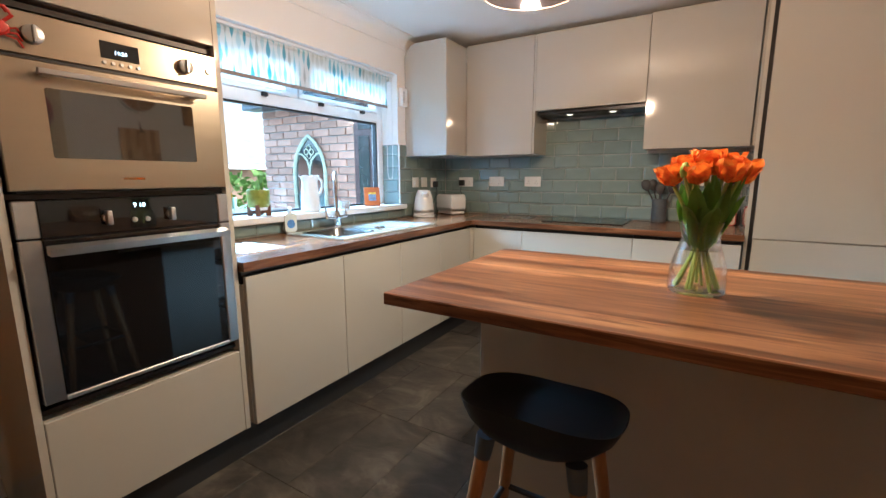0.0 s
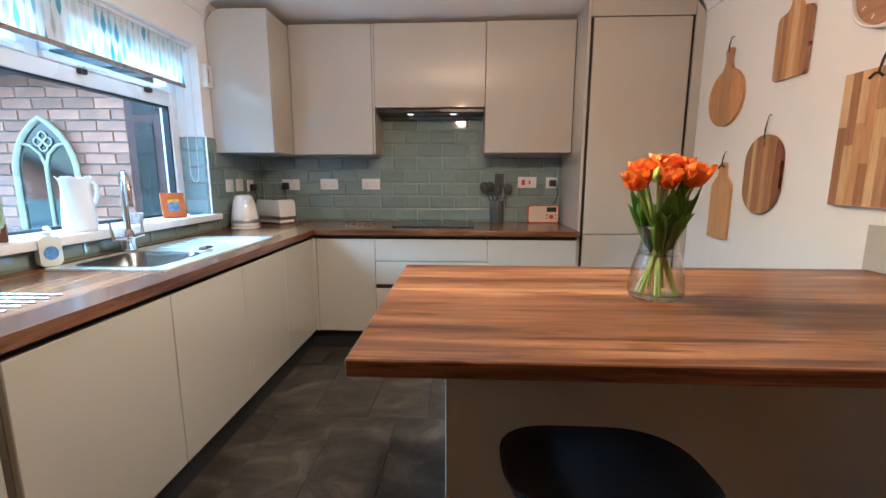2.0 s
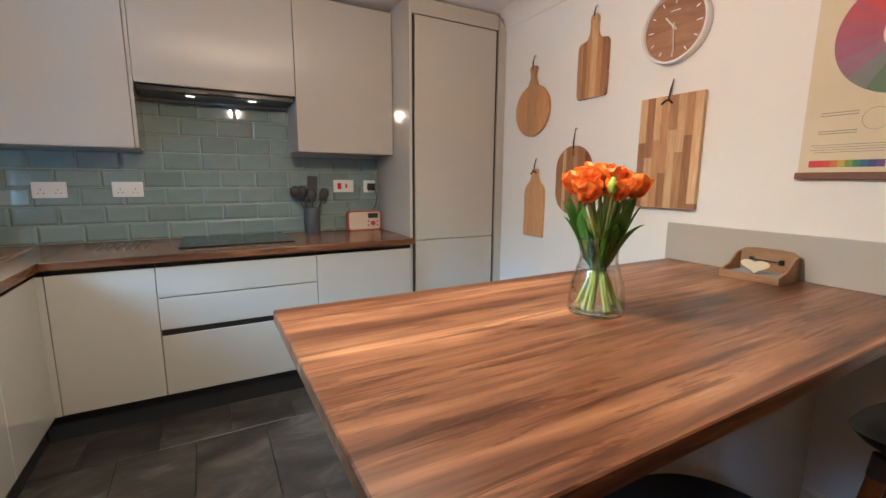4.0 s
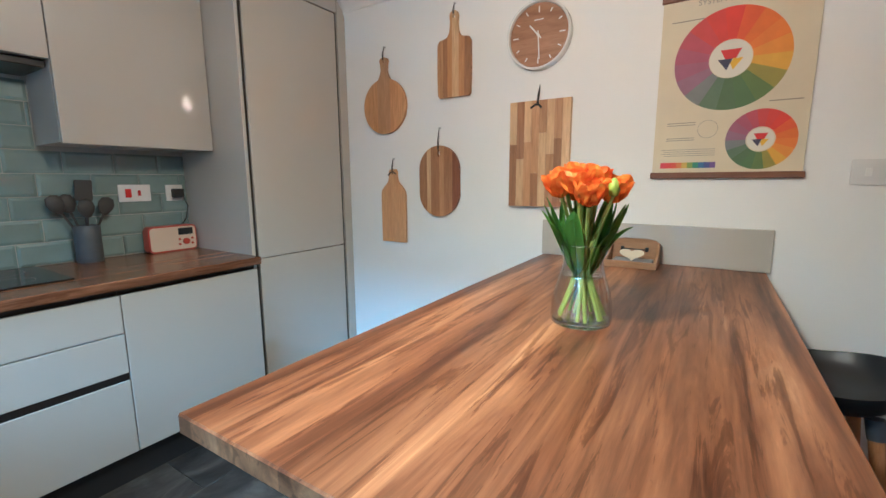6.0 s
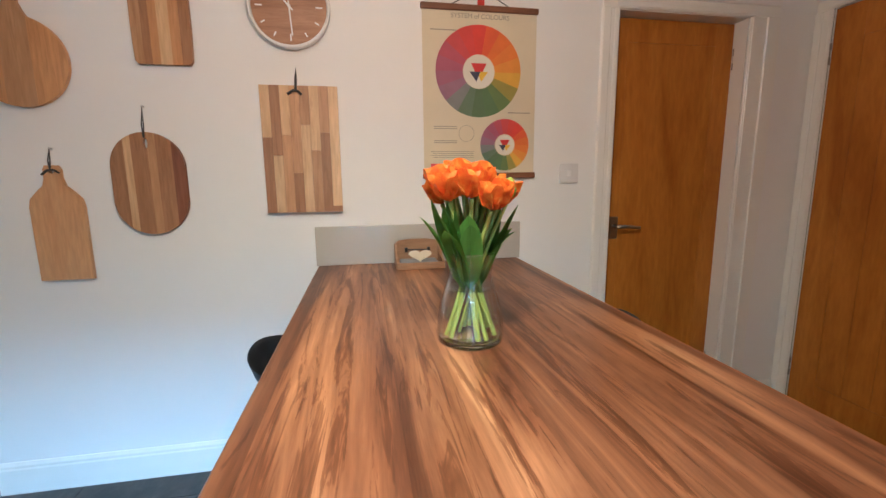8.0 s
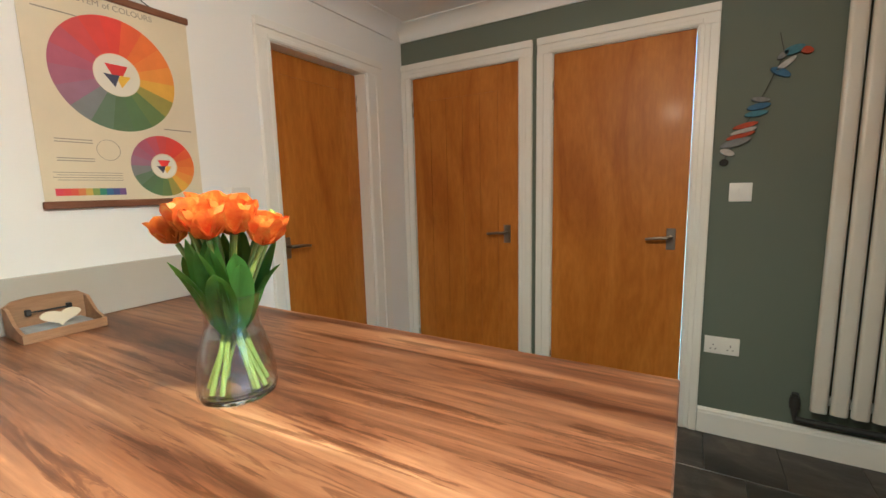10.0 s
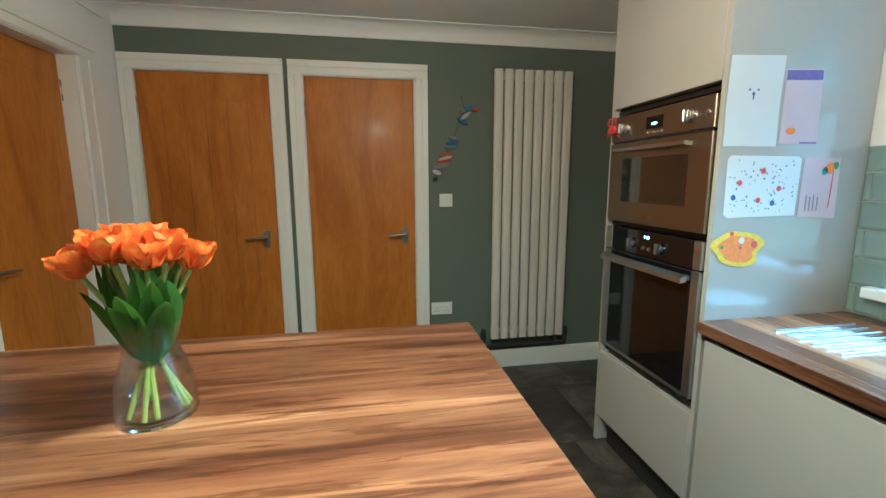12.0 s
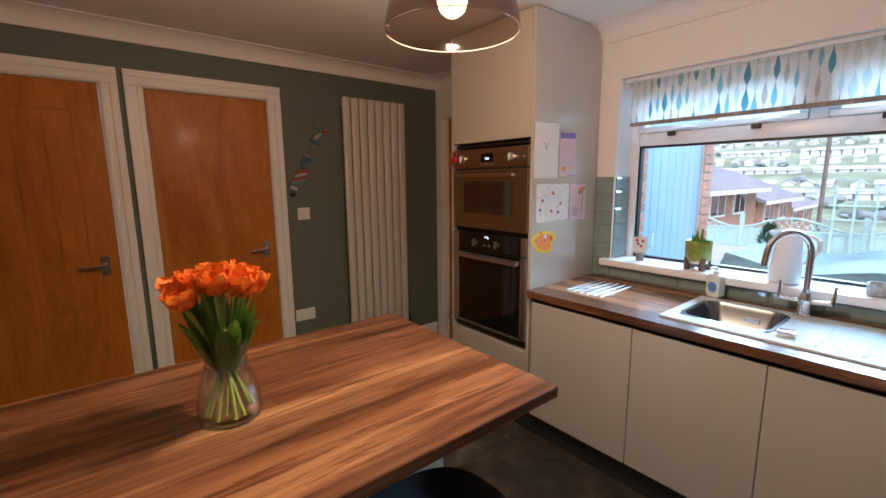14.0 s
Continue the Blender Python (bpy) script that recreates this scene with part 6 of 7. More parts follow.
gx, gy = -0.045, 2.205
planter = thing("plant_pot", (gx, gy, SZ), "olive green patterned pot on a dark wooden stand", "plant pot")
OLIVE = surface("olive_glazed_pot", (0.235, 0.270, 0.045), 0.35, vary=0.25, scale=35, grain=0.9, grain_scale=45)
part("pot", lathe([(0, 0.052), (0.058, 0.052), (0.062, 0.058), (0.064, 0.150), (0.062, 0.154), (0.057, 0.152), (0.056, 0.10), (0, 0.10)], (gx, gy, SZ), 36), OLIVE, planter, smooth=True)
part("soil", lathe([(0, 0.138), (0.056, 0.136), (0.056, 0.12)], (gx, gy, SZ), 24), surface("potting_soil", (0.03, 0.022, 0.016), 0.95), planter)
part("saucer", lathe([(0, 0.034), (0.050, 0.034), (0.052, 0.0515), (0, 0.0515)], (gx, gy, SZ), 30), CERAMIC, planter)
STANDW = wood("dark_walnut_stand", [(0.10, 0.042, 0.022), (0.15, 0.065, 0.035), (0.19, 0.085, 0.045)], "Z", 6, 3, 0.5)
for k in range(4):
    a = radians(45 + 90 * k)
    part("stand_leg", turned(box((0.038, -0.012, 0.0), (0.066, 0.012, 0.066), 0.003), Matrix.Translation((gx, gy, SZ)) @ Matrix.Rotation(a, 4, "Z")), STANDW, planter)
part("stand_cross", turned(box((-0.04, -0.011, 0.014), (0.04, 0.011, 0.033)), Matrix.Translation((gx, gy, SZ)) @ Matrix.Rotation(radians(45), 4, "Z")), STANDW, planter)
for k in range(11):
    a, r = rng.uniform(0, 6.28), rng.uniform(0.005, 0.038)
    h = rng.uniform(0.03, 0.095)
    base_p = Vector((gx + r * math.cos(a), gy + r * math.sin(a), SZ + 0.132))
    tip = base_p + Vector((0.25 * r * math.cos(a), 0.35 * r * math.sin(a), h))
    part("shoot", tube([base_p, (base_p + tip) / 2, tip], [0.0065, 0.006, 0.0012], 6), surface("fresh_green_shoot", (0.14, 0.27, 0.045), 0.5, vary=0.3, scale=40) if k == 0 else bpy.data.materials["fresh_green_shoot"], planter, "green bulb shoot", smooth=True)

pic = thing("photo_frame", (-0.035, 3.225, SZ), "small orange wooden frame with a bright picture", "picture frame")
pm_ = Matrix.Translation((-0.035, 3.225, SZ)) @ Matrix.Rotation(radians(-38), 4, "Z") @ Matrix.Rotation(radians(-12), 4, "Y")
ORANGEW = surface("orange_stained_wood", (0.50, 0.13, 0.03), 0.45, vary=0.15, scale=12)
part("frame", turned(box((-0.008, -0.062, 0.001), (0.008, 0.062, 0.148), 0.002), pm_), ORANGEW, pic)
part("picture", turned(box((0.0082, -0.030, 0.040), (0.0088, 0.030, 0.108)), pm_), surface("picture_print", (0.10, 0.22, 0.42), 0.4, vary=0.8, scale=45), pic, "small colourful picture")
part("picture", turned(box((0.0082, -0.030, 0.0905), (0.0092, 0.030, 0.108)), pm_), surface("yellow_print", (0.62, 0.45, 0.05), 0.4, vary=0.4, scale=45), pic)
part("prop", turned(box((-0.045, -0.012, 0.012), (-0.008, 0.012, 0.02)), pm_), ORANGEW, pic)

card = thing("card_holder", (-0.06, 1.885, SZ), "small floral card on a short wooden cork stand", "ornament")
part("stand", lathe([(0, 0.0), (0.022, 0.0), (0.021, 0.045), (0, 0.045)], (-0.06, 1.885, SZ), 20), surface("grey_cork", (0.24, 0.20, 0.16), 0.8, vary=0.2, scale=60), card, smooth=True)
cm = Matrix.Translation((-0.06, 1.885, SZ)) @ Matrix.Rotation(radians(38), 4, "Z") @ Matrix.Rotation(radians(-8), 4, "Y")
part("card", turned(box((-0.0015, -0.038, 0.045), (0.0015, 0.038, 0.140), 0.001), cm), surface("cream_card", (0.70, 0.62, 0.52), 0.6), card)
REDF = surface("red_flower_print", (0.48, 0.05, 0.05), 0.6)
for dy, dz in ((-0.012, 0.10), (0.014, 0.115), (0.004, 0.085), (-0.018, 0.12)):
    part("printed_flower", turned(prism(ellipse(dy, dz, 0.009, 0.009, 10), "x", 0.0016, 0.0020), cm), REDF, card)
cup = thing("candle_pot", (-0.03, 2.90, SZ), "small mottled grey stone candle pot", "candle holder")
part("pot", lathe([(0, 0.0), (0.036, 0.0), (0.040, 0.004), (0.041, 0.050), (0.038, 0.053), (0.033, 0.050), (0.033, 0.012), (0, 0.012)], (-0.03, 2.90, SZ), 28), surface("mottled_grey_stone", (0.38, 0.38, 0.38), 0.6, vary=0.4, scale=90), cup, smooth=True)
solid("pen", tube([(-0.06, 3.40, SZ + 0.006), (-0.02, 3.46, SZ + 0.006)], 0.0055, 8), surface("grey_blue_plastic", (0.10, 0.15, 0.20), 0.4), "grey-blue pen lying on the sill", "pen", smooth=True)

# ---- green wall and tower side ----
rad = thing("tall_radiator", (0.66, 0.06, 0.25), "tall off-white flat-panel vertical radiator", "radiator")
R0, R1, RZ0, RZ1 = 0.388, 0.945, 0.25, 2.09
pw = (R1 - R0) / 8
for i in range(8):
    part("panel", prism(rounded(R0 + i * pw + 0.004, R0 + (i + 1) * pw - 0.004, 0.056, 0.090, 0.0155, 6), "z", RZ0, RZ1, 0.003), RADIATOR_PAINT, rad, smooth=True)
for z in (RZ0 + 0.03, RZ1 - 0.06):
    part("manifold", box((R0 + 0.01, 0.036, z), (R1 - 0.01, 0.0575, z + 0.04), 0.004), RADIATOR_PAINT, rad)
for x in (R0 + 0.12, R1 - 0.12):
    for z in (0.45, 1.85):
        part("bracket", box((x - 0.02, 0.0008, z), (x + 0.02, 0.0575, z + 0.04)), RADIATOR_PAINT, rad)
DARKPIPE = surface("dark_grey_pipe", (0.03, 0.03, 0.03), 0.45)
part("feed_pipe", tube([(R0 + 0.05, 0.047, RZ0 + 0.03), (R0 + 0.05, 0.047, 0.20), (R0 + 0.02, 0.047, 0.185), (0.92, 0.047, 0.182), (0.985, 0.047, 0.185), (0.99, 0.047, 0.22), (0.99, 0.047, 0.31)], 0.014, 10), DARKPIPE, rad, "dark feed pipe", smooth=True)
for x in (R0 - 0.025, 0.99):
    part("valve", lathe([(0, 0), (0.020, 0.002), (0.022, 0.03), (0.018, 0.06), (0, 0.064)], (x, 0.047, 0.235), 16), DARKPIPE, rad, smooth=True)
part("feed_pipe", tube([(R0 - 0.025, 0.047, 0.24), (R0 - 0.02, 0.047, 0.185), (R0 + 0.03, 0.047, 0.183)], 0.012, 10), DARKPIPE, rad, smooth=True)

FELT = {"grey": (0.20, 0.21, 0.22), "blue": (0.06, 0.14, 0.26), "red": (0.40, 0.07, 0.03), "white": (0.45, 0.44, 0.42), "teal": (0.08, 0.19, 0.25), "black": (0.03, 0.03, 0.03)}
felt = {k: surface("felt_" + k, c, 0.9, vary=0.15, scale=60) for k, c in FELT.items()}
gar = thing("wall_mobile", (1.2, 0.01, 1.9), "slanting string of small blue and red wooden fish", "wall ornament")
line = [(1.150, 0.012, 1.93), (1.130, 0.012, 1.84), (1.20, 0.012, 1.66), (1.29, 0.012, 1.47), (1.335, 0.012, 1.375)]
part("string", tube(line, 0.0015, 6), BLACK, gar)


def lump(cx, cz, w, h, turn, mat, nm):
    pts = [(w * 0.5 * math.cos(a) * (1 if math.cos(a) > -0.6 else 1.1), h * 0.5 * math.sin(a)) for a in [2 * math.pi * i / 14 for i in range(14)]]
    c, s = math.cos(radians(turn)), math.sin(radians(turn))
    part(nm, prism([(cx + p * c - q * s, cz + p * s + q * c) for p, q in pts], "y", 0.002, 0.022, 0.003), felt[mat], gar)


for cx, cz, w, h, turn, mat in ((1.055, 1.842, 0.045, 0.030, 20, "red"), (1.10, 1.850, 0.075, 0.038, -15, "teal"), (1.135, 1.835, 0.05, 0.025, -40, "grey"), (1.125, 1.795, 0.085, 0.024, -38, "white"), (1.14, 1.765, 0.08, 0.030, 30, "blue"),
                                (1.205, 1.655, 0.070, 0.022, 10, "grey"), (1.210, 1.625, 0.085, 0.028, -8, "blue"), (1.218, 1.595, 0.085, 0.026, -6, "teal"), (1.255, 1.545, 0.095, 0.022, -12, "red"), (1.262, 1.520, 0.10, 0.022, -15, "white"), (1.272, 1.500, 0.11, 0.022, -15, "red"), (1.29, 1.470, 0.12, 0.035, -15, "grey"), (1.318, 1.428, 0.06, 0.03, 20, "white"), (1.328, 1.382, 0.035, 0.03, 0, "black")):
    lump(cx, cz, w, h, turn, mat, "charm")

SHEET = surface("white_drawing_paper", (0.74, 0.74, 0.72), 0.8, vary=0.02)
PINKP = surface("pale_pink_paper", (0.66, 0.52, 0.55), 0.8, vary=0.06)
PF = T1 + 0.0012


def sheet(name, corners, material, label, marks=()):
    ob = thing(name, (corners[0][0], PF, corners[0][1]), label, "drawing", "drawings on the oven housing")
    part("paper", prism(corners, "y", PF, PF + 0.0012), material, ob)
    for pts, m in marks:
        part("drawn_mark", prism(pts, "y", PF + 0.0013, PF + 0.0018), m, ob)
    return ob


def crayon(name, c):
    return surface(name, c, 0.7, vary=0.15, scale=60)


BLUEC, ORANGEC, YELLOWC, PURPLEC, REDC, GREYC, GREENC, TEALC = (crayon(n, c) for n, c in (("blue_crayon", (0.08, 0.14, 0.30)), ("orange_crayon", (0.80, 0.26, 0.05)), ("yellow_crayon", (0.80, 0.58, 0.05)), ("purple_crayon", (0.20, 0.16, 0.42)), ("red_crayon", (0.62, 0.08, 0.08)), ("grey_crayon", (0.25, 0.25, 0.28)), ("green_crayon", (0.15, 0.35, 0.10)), ("teal_crayon", (0.10, 0.35, 0.38))))
sheet("child_drawing", [(0.402, 1.482), (0.608, 1.482), (0.612, 1.60), (0.606, 1.77), (0.400, 1.778), (0.405, 1.62)], SHEET, "tall white sheet with a tiny sketched face", [(ellipse(0.512, 1.652, 0.006, 0.006, 10), BLUEC), (ellipse(0.495, 1.665, 0.004, 0.004, 8), BLUEC), (ellipse(0.528, 1.665, 0.004, 0.004, 8), BLUEC), (ellipse(0.512, 1.640, 0.003, 0.008, 8), BLUEC)])
sheet("child_drawing", [(0.236, 1.492), (0.392, 1.492), (0.390, 1.735), (0.242, 1.742)], PINKP, "pink sheet with a purple painted band", [([(0.244, 1.705), (0.389, 1.700), (0.388, 1.732), (0.244, 1.738)], PURPLEC), (ellipse(0.35, 1.535, 0.02, 0.012, 12), ORANGEC), ([(0.238, 1.493), (0.31, 1.493), (0.31, 1.499), (0.238, 1.499)], PURPLEC)])
dots = []
for i in range(85):
    cx, cz = rng.uniform(0.298, 0.572), rng.uniform(1.257, 1.437)
    dots.append((ellipse(cx, cz, rng.uniform(0.0015, 0.0045), rng.uniform(0.0015, 0.005), 6), (GREYC, BLUEC, GREYC, GREYC, TEALC)[i % 5]))
for cx, cz, m in ((0.44, 1.40, REDC), (0.37, 1.34, REDC), (0.53, 1.36, REDC), (0.55, 1.31, BLUEC), (0.39, 1.29, BLUEC), (0.45, 1.30, REDC)):
    dots.append((ellipse(cx, cz, 0.010, 0.010, 10), m))
sheet("child_drawing", [(0.292, 1.245), (0.565, 1.240), (0.582, 1.252), (0.585, 1.44), (0.572, 1.452), (0.30, 1.450), (0.288, 1.44)], SHEET, "speckled drawing of many small coloured dots", dots)
sheet("child_drawing", [(0.118, 1.232), (0.278, 1.240), (0.275, 1.446), (0.124, 1.444)], PINKP, "pink sheet with a coloured flower drawn on it", [(ellipse(0.165, 1.41, 0.02, 0.02, 10), ORANGEC), (ellipse(0.140, 1.42, 0.012, 0.014, 10), GREENC), (ellipse(0.185, 1.40, 0.012, 0.014, 10), TEALC), ([(0.150, 1.27), (0.154, 1.27), (0.150, 1.40), (0.146, 1.40)], REDC)] + [([(0.20 + 0.016 * i, 1.26), (0.205 + 0.016 * i, 1.26), (0.205 + 0.016 * i, 1.31 + 0.01 * (i % 2)), (0.20 + 0.016 * i, 1.31)], GREYC) for i in range(4)])
blob = [(0.505 + (0.098 + 0.014 * math.sin(3 * a + 0.6) + 0.008 * math.sin(7 * a)) * math.cos(a), 1.130 + (0.070 + 0.010 * math.sin(2 * a + 1)) * math.sin(a)) for a in [2 * math.pi * i / 40 for i in range(40)]]
sheet("paper_cutout", blob, YELLOWC, "yellow and orange paper monster cut-out", [([(0.505 + (y - 0.505) * 0.74, 1.130 + (z - 1.130) * 0.76) for y, z in blob], ORANGEC)])
for cx, cz, m, r in ((0.498, 1.160, SHEET, 0.012), (0.50, 1.135, PURPLEC, 0.005), (0.445, 1.145, REDC, 0.012), (0.54, 1.185, REDC, 0.008), (0.575, 1.14, GREENC, 0.007)):
    solid("paper_scrap", prism(ellipse(cx, cz, r, r, 10), "y", PF + 0.0019, PF + 0.0025), m, "tiny coloured paper scrap glued to the cut-out", "paper scrap", "scraps on the cut-out")

CRAB = surface("glossy_red_crab", (0.55, 0.04, 0.03), 0.2, vary=0.2, scale=60, coat=0.4)
crab = thing("crab_magnet", (TX + 0.015, 0.995, 1.60), "glossy red crab magnet on the oven panel", "magnet")
cb = lathe([(0, -0.012), (0.020, -0.008), (0.028, 0.0), (0.022, 0.010), (0, 0.015)], segs=20)
bmesh.ops.scale(cb, vec=(0.8, 1.05, 1), verts=cb.verts)
bmesh.ops.transform(cb, matrix=Matrix.Translation((TX + 0.020, 0.997, 1.602)) @ Matrix.Rotation(radians(90), 4, "Y"), verts=cb.verts)
part("shell", cb, CRAB, crab, smooth=True)
for s in (-1, 1):
    for k in range(3):
        part("crab_leg", tube([(TX + 0.016, 0.997 + s * 0.02, 1.60 - 0.008 * k), (TX + 0.022, 0.997 + s * 0.040, 1.606 - 0.014 * k), (TX + 0.012, 0.997 + s * 0.052, 1.594 - 0.016 * k)], 0.0028, 6), CRAB, crab)
    cl_ = part("claw_arm", tube([(TX + 0.02, 0.997 + s * 0.018, 1.618), (TX + 0.026, 0.997 + s * 0.034, 1.634), (TX + 0.024, 0.997 + s * 0.026, 1.648)], [0.004, 0.005, 0.003], 8), CRAB, crab, smooth=True)
    part("claw", tube([(TX + 0.024, 0.997 + s * 0.028, 1.642), (TX + 0.026, 0.997 + s * 0.020, 1.652), (TX + 0.024, 0.997 + s * 0.008, 1.655)], [0.007, 0.006, 0.002], 8), CRAB, cl_, smooth=True)

# ---- outside the window ----
GZ = -0.25


def land(d):
    """Height of the ground at a distance from the house: terrace, a fall to the valley, the hillside beyond."""
    for (d0, h0), (d1, h1) in zip(((-40, GZ), (12, GZ), (14, -1.2), (60, -7.0), (120, -8.0), (380, 27.0), (1500, 60.0)), ((12, GZ), (14, -1.2), (60, -7.0), (120, -8.0), (380, 27.0), (1500, 60.0), (4000, 60.0))):
        if d <= d1:
            u = (d - d0) / (d1 - d0)
            return h0 + (h1 - h0) * (u * u * (3 - 2 * u) if d1 - d0 > 30 else u)
    return 60.0


gm = bmesh.new()
xs = [30, 0, -3, -6, -9, -12, -13, -14, -18, -24, -32, -42, -52, -62, -80, -100, -120, -145, -170, -200, -230, -260, -290, -320, -350, -380, -450, -600, -900, -1500]
ys = [-1500, -800, -500, -350, -250, -180, -130, -100, -75, -55, -40, -28, -18, -10, -4, 0, 4, 10, 18, 28, 45, 70, 110, 170, 260, 400, 800, 1500]
gv = [[gm.verts.new((x, y, land(math.hypot(min(x, 0), 0.25 * y)) + (0.8 * math.sin(x * 0.05 + y * 0.037) if x < -60 else 0))) for y in ys] for x in xs]
for a, b in zip(gv, gv[1:]):
    for i in range(len(ys) - 1):
        gm.faces.new((a[i], a[i + 1], b[i + 1], b[i]))
# grass colour paled to stand in for haze over the hillside
GRASS = surface("haze_tinted_hillside_grass", (0.22, 0.28, 0.20), 0.95, vary=0.45, scale=0.05)
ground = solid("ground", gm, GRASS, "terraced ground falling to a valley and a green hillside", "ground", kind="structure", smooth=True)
PAVING = surface("pale_wet_paving", (0.38, 0.385, 0.39), 0.45, vary=0.12, scale=1.2)
solid("patio", box((-9.8, -3.0, GZ + 0.002), (-TH - 0.001, 3.70, GZ + 0.03)), PAVING, "pale paved terrace outside the window", "patio", kind="structure")

BRICK = surface("pinkish_brown_brick", (0.40, 0.205, 0.135), 0.85, vary=0.18, scale=14, grain=0.5, grain_scale=90, spread=0.25)
MORTAR = surface("pale_mortar", (0.38, 0.34, 0.30), 0.95, vary=0.1, scale=30)
BROWNFRAME = surface("dark_brown_window_frame", (0.085, 0.042, 0.036), 0.35, vary=0.1)
SLATEROOF = surface("grey_roof_slate", (0.25, 0.26, 0.29), 0.7, vary=0.25, scale=2.0)
FASCIA = surface("dark_fascia", (0.035, 0.037, 0.045), 0.4)

annexe = thing("brick_annexe", (-1.15, 4.6, GZ), "low brick annexe with a slate roof beside the terrace", "building")
AY = 3.72
part("wall", box((-2.0, AY + 0.012, GZ), (-TH - 0.002, 5.6, 1.93)), MORTAR, annexe, "pale mortar behind the bricks")
part("fascia", box((-2.12, AY - 0.16, 1.93), (-TH - 0.002, AY - 0.12, 2.06), 0.004), FASCIA, annexe, "dark fascia board")
part("soffit", box((-2.12, AY - 0.12, 1.932), (-TH - 0.002, AY + 0.02, 1.945)), FASCIA, annexe)
part("roof", prism([(AY - 0.20, 2.03), (AY - 0.20, 2.07), (5.6, 3.0), (5.6, 2.96)], "x", -2.2, -TH - 0.002), SLATEROOF, annexe)
aw = part("window", box((-0.66, AY - 0.01, 0.85), (-0.33, AY + 0.03, 1.90), 0.004), BROWNFRAME, annexe, "dark brown framed window")
part("pane", box((-0.60, AY - 0.016, 0.93), (-0.47, AY - 0.0105, 1.60)), surface("dark_window_glass", (0.02, 0.025, 0.03), 0.04, vary=0.1, spec=0.8), aw)
part("pane", box((-0.60, AY - 0.016, 1.66), (-0.40, AY - 0.0105, 1.86)), bpy.data.materials["dark_window_glass"], aw)

shed = thing("brick_outhouse", (-1.1, 1.4, GZ), "brick outhouse with a pale blue boarded door", "building")
SY = 1.57
part("wall", box((-0.74, 1.30, GZ), (-TH - 0.002, SY - 0.012, 2.35)), MORTAR, shed)
part("wall", box((-1.98, 1.30, GZ), (-1.79, SY - 0.012, 2.35)), MORTAR, shed)
part("lintel", box((-1.79, 1.30, 2.02), (-0.74, SY - 0.012, 2.35)), MORTAR, shed)
part("roof", box((-2.1, 0.9, 2.352), (-TH - 0.002, SY + 0.08, 2.44)), FASCIA, shed)
BLUEPAINT = surface("pale_blue_door_paint", (0.26, 0.38, 0.50), 0.5, vary=0.06, scale=6)
sd = part("door", box((-1.788, SY - 0.07, GZ + 0.03), (-0.742, SY - 0.04, 2.018)), BLUEPAINT, shed, "pale blue boarded door")
for i in range(8):
    w = 1.044 / 8
    part("board", box((-1.787 + i * w + 0.003, SY - 0.0395, GZ + 0.03), (-1.787 + (i + 1) * w - 0.003, SY - 0.026, 2.016), 0.003), BLUEPAINT, sd)
part("handle", tube([(-0.86, SY - 0.026, 0.95), (-0.86, SY + 0.014, 0.96), (-0.86, SY + 0.014, 1.06), (-0.86, SY - 0.026, 1.07)], 0.006, 8), CHROME, sd, smooth=True)

# gothic arched garden mirror on the annexe wall
gcx, gz0, gz1, gw = -1.262, 0.60, 1.655, 0.245
STONEP = surface("weathered_cream_stone", (0.44, 0.43, 0.31), 0.75, vary=0.2, scale=12)
goth = thing("arched_mirror", (gcx, AY - 0.03, gz0), "cream gothic arched garden mirror with tracery", "mirror")


def arch(w, z0, spring, top, n=10):
    """Points of a pointed arch in (x, z), from the foot on one side to the other."""
    pts = [(gcx - w, z0)]
    for i in range(n + 1):
        a = radians(60 * i / n)
        pts.append((gcx + w - 2 * w * math.cos(a), spring + (top - spring) * math.sin(a) / math.sin(radians(60))))
    right = [(2 * gcx - x, z) for x, z in pts[:-1]]
    return pts + right[::-1]


mirror_glass = surface("dull_mirror", (0.24, 0.28, 0.33), 0.06, 1.0, vary=0.05)
part("mirror_glass", prism(arch(gw - 0.03, gz0 + 0.03, 1.25, gz1 - 0.045), "y", AY - 0.020, AY - 0.014), mirror_glass, goth)
part("frame", tube([(x, AY - 0.030, z) for x, z in arch(gw - 0.02, gz0, 1.25, gz1 - 0.02)], 0.018, 8), STONEP, goth, smooth=True)
part("foot", box((gcx - gw, AY - 0.05, gz0 - 0.02), (gcx + gw, AY - 0.012, gz0 + 0.03), 0.004), STONEP, goth)
part("mullion", tube([(gcx, AY - 0.028, gz0 + 0.03), (gcx, AY - 0.028, 1.34)], 0.011, 8), STONEP, goth, smooth=True)
for s in (-1, 1):
    part("tracery", tube([(gcx, AY - 0.028, 1.30), (gcx + s * 0.03, AY - 0.028, 1.39), (gcx + s * 0.10, AY - 0.028, 1.45), (gcx + s * 0.16, AY - 0.028, 1.46)], 0.010, 8), STONEP, goth, smooth=True)
for dx, dz in ((0, 0.036), (0, -0.036), (0.036, 0), (-0.036, 0)):
    part("quatrefoil", tube([(gcx + dx + 0.030 * math.cos(k * math.pi / 8), AY - 0.028, 1.475 + dz + 0.030 * math.sin(k * math.pi / 8)) for k in range(16)], 0.006, 6, closed=True), STONEP, goth, smooth=True)


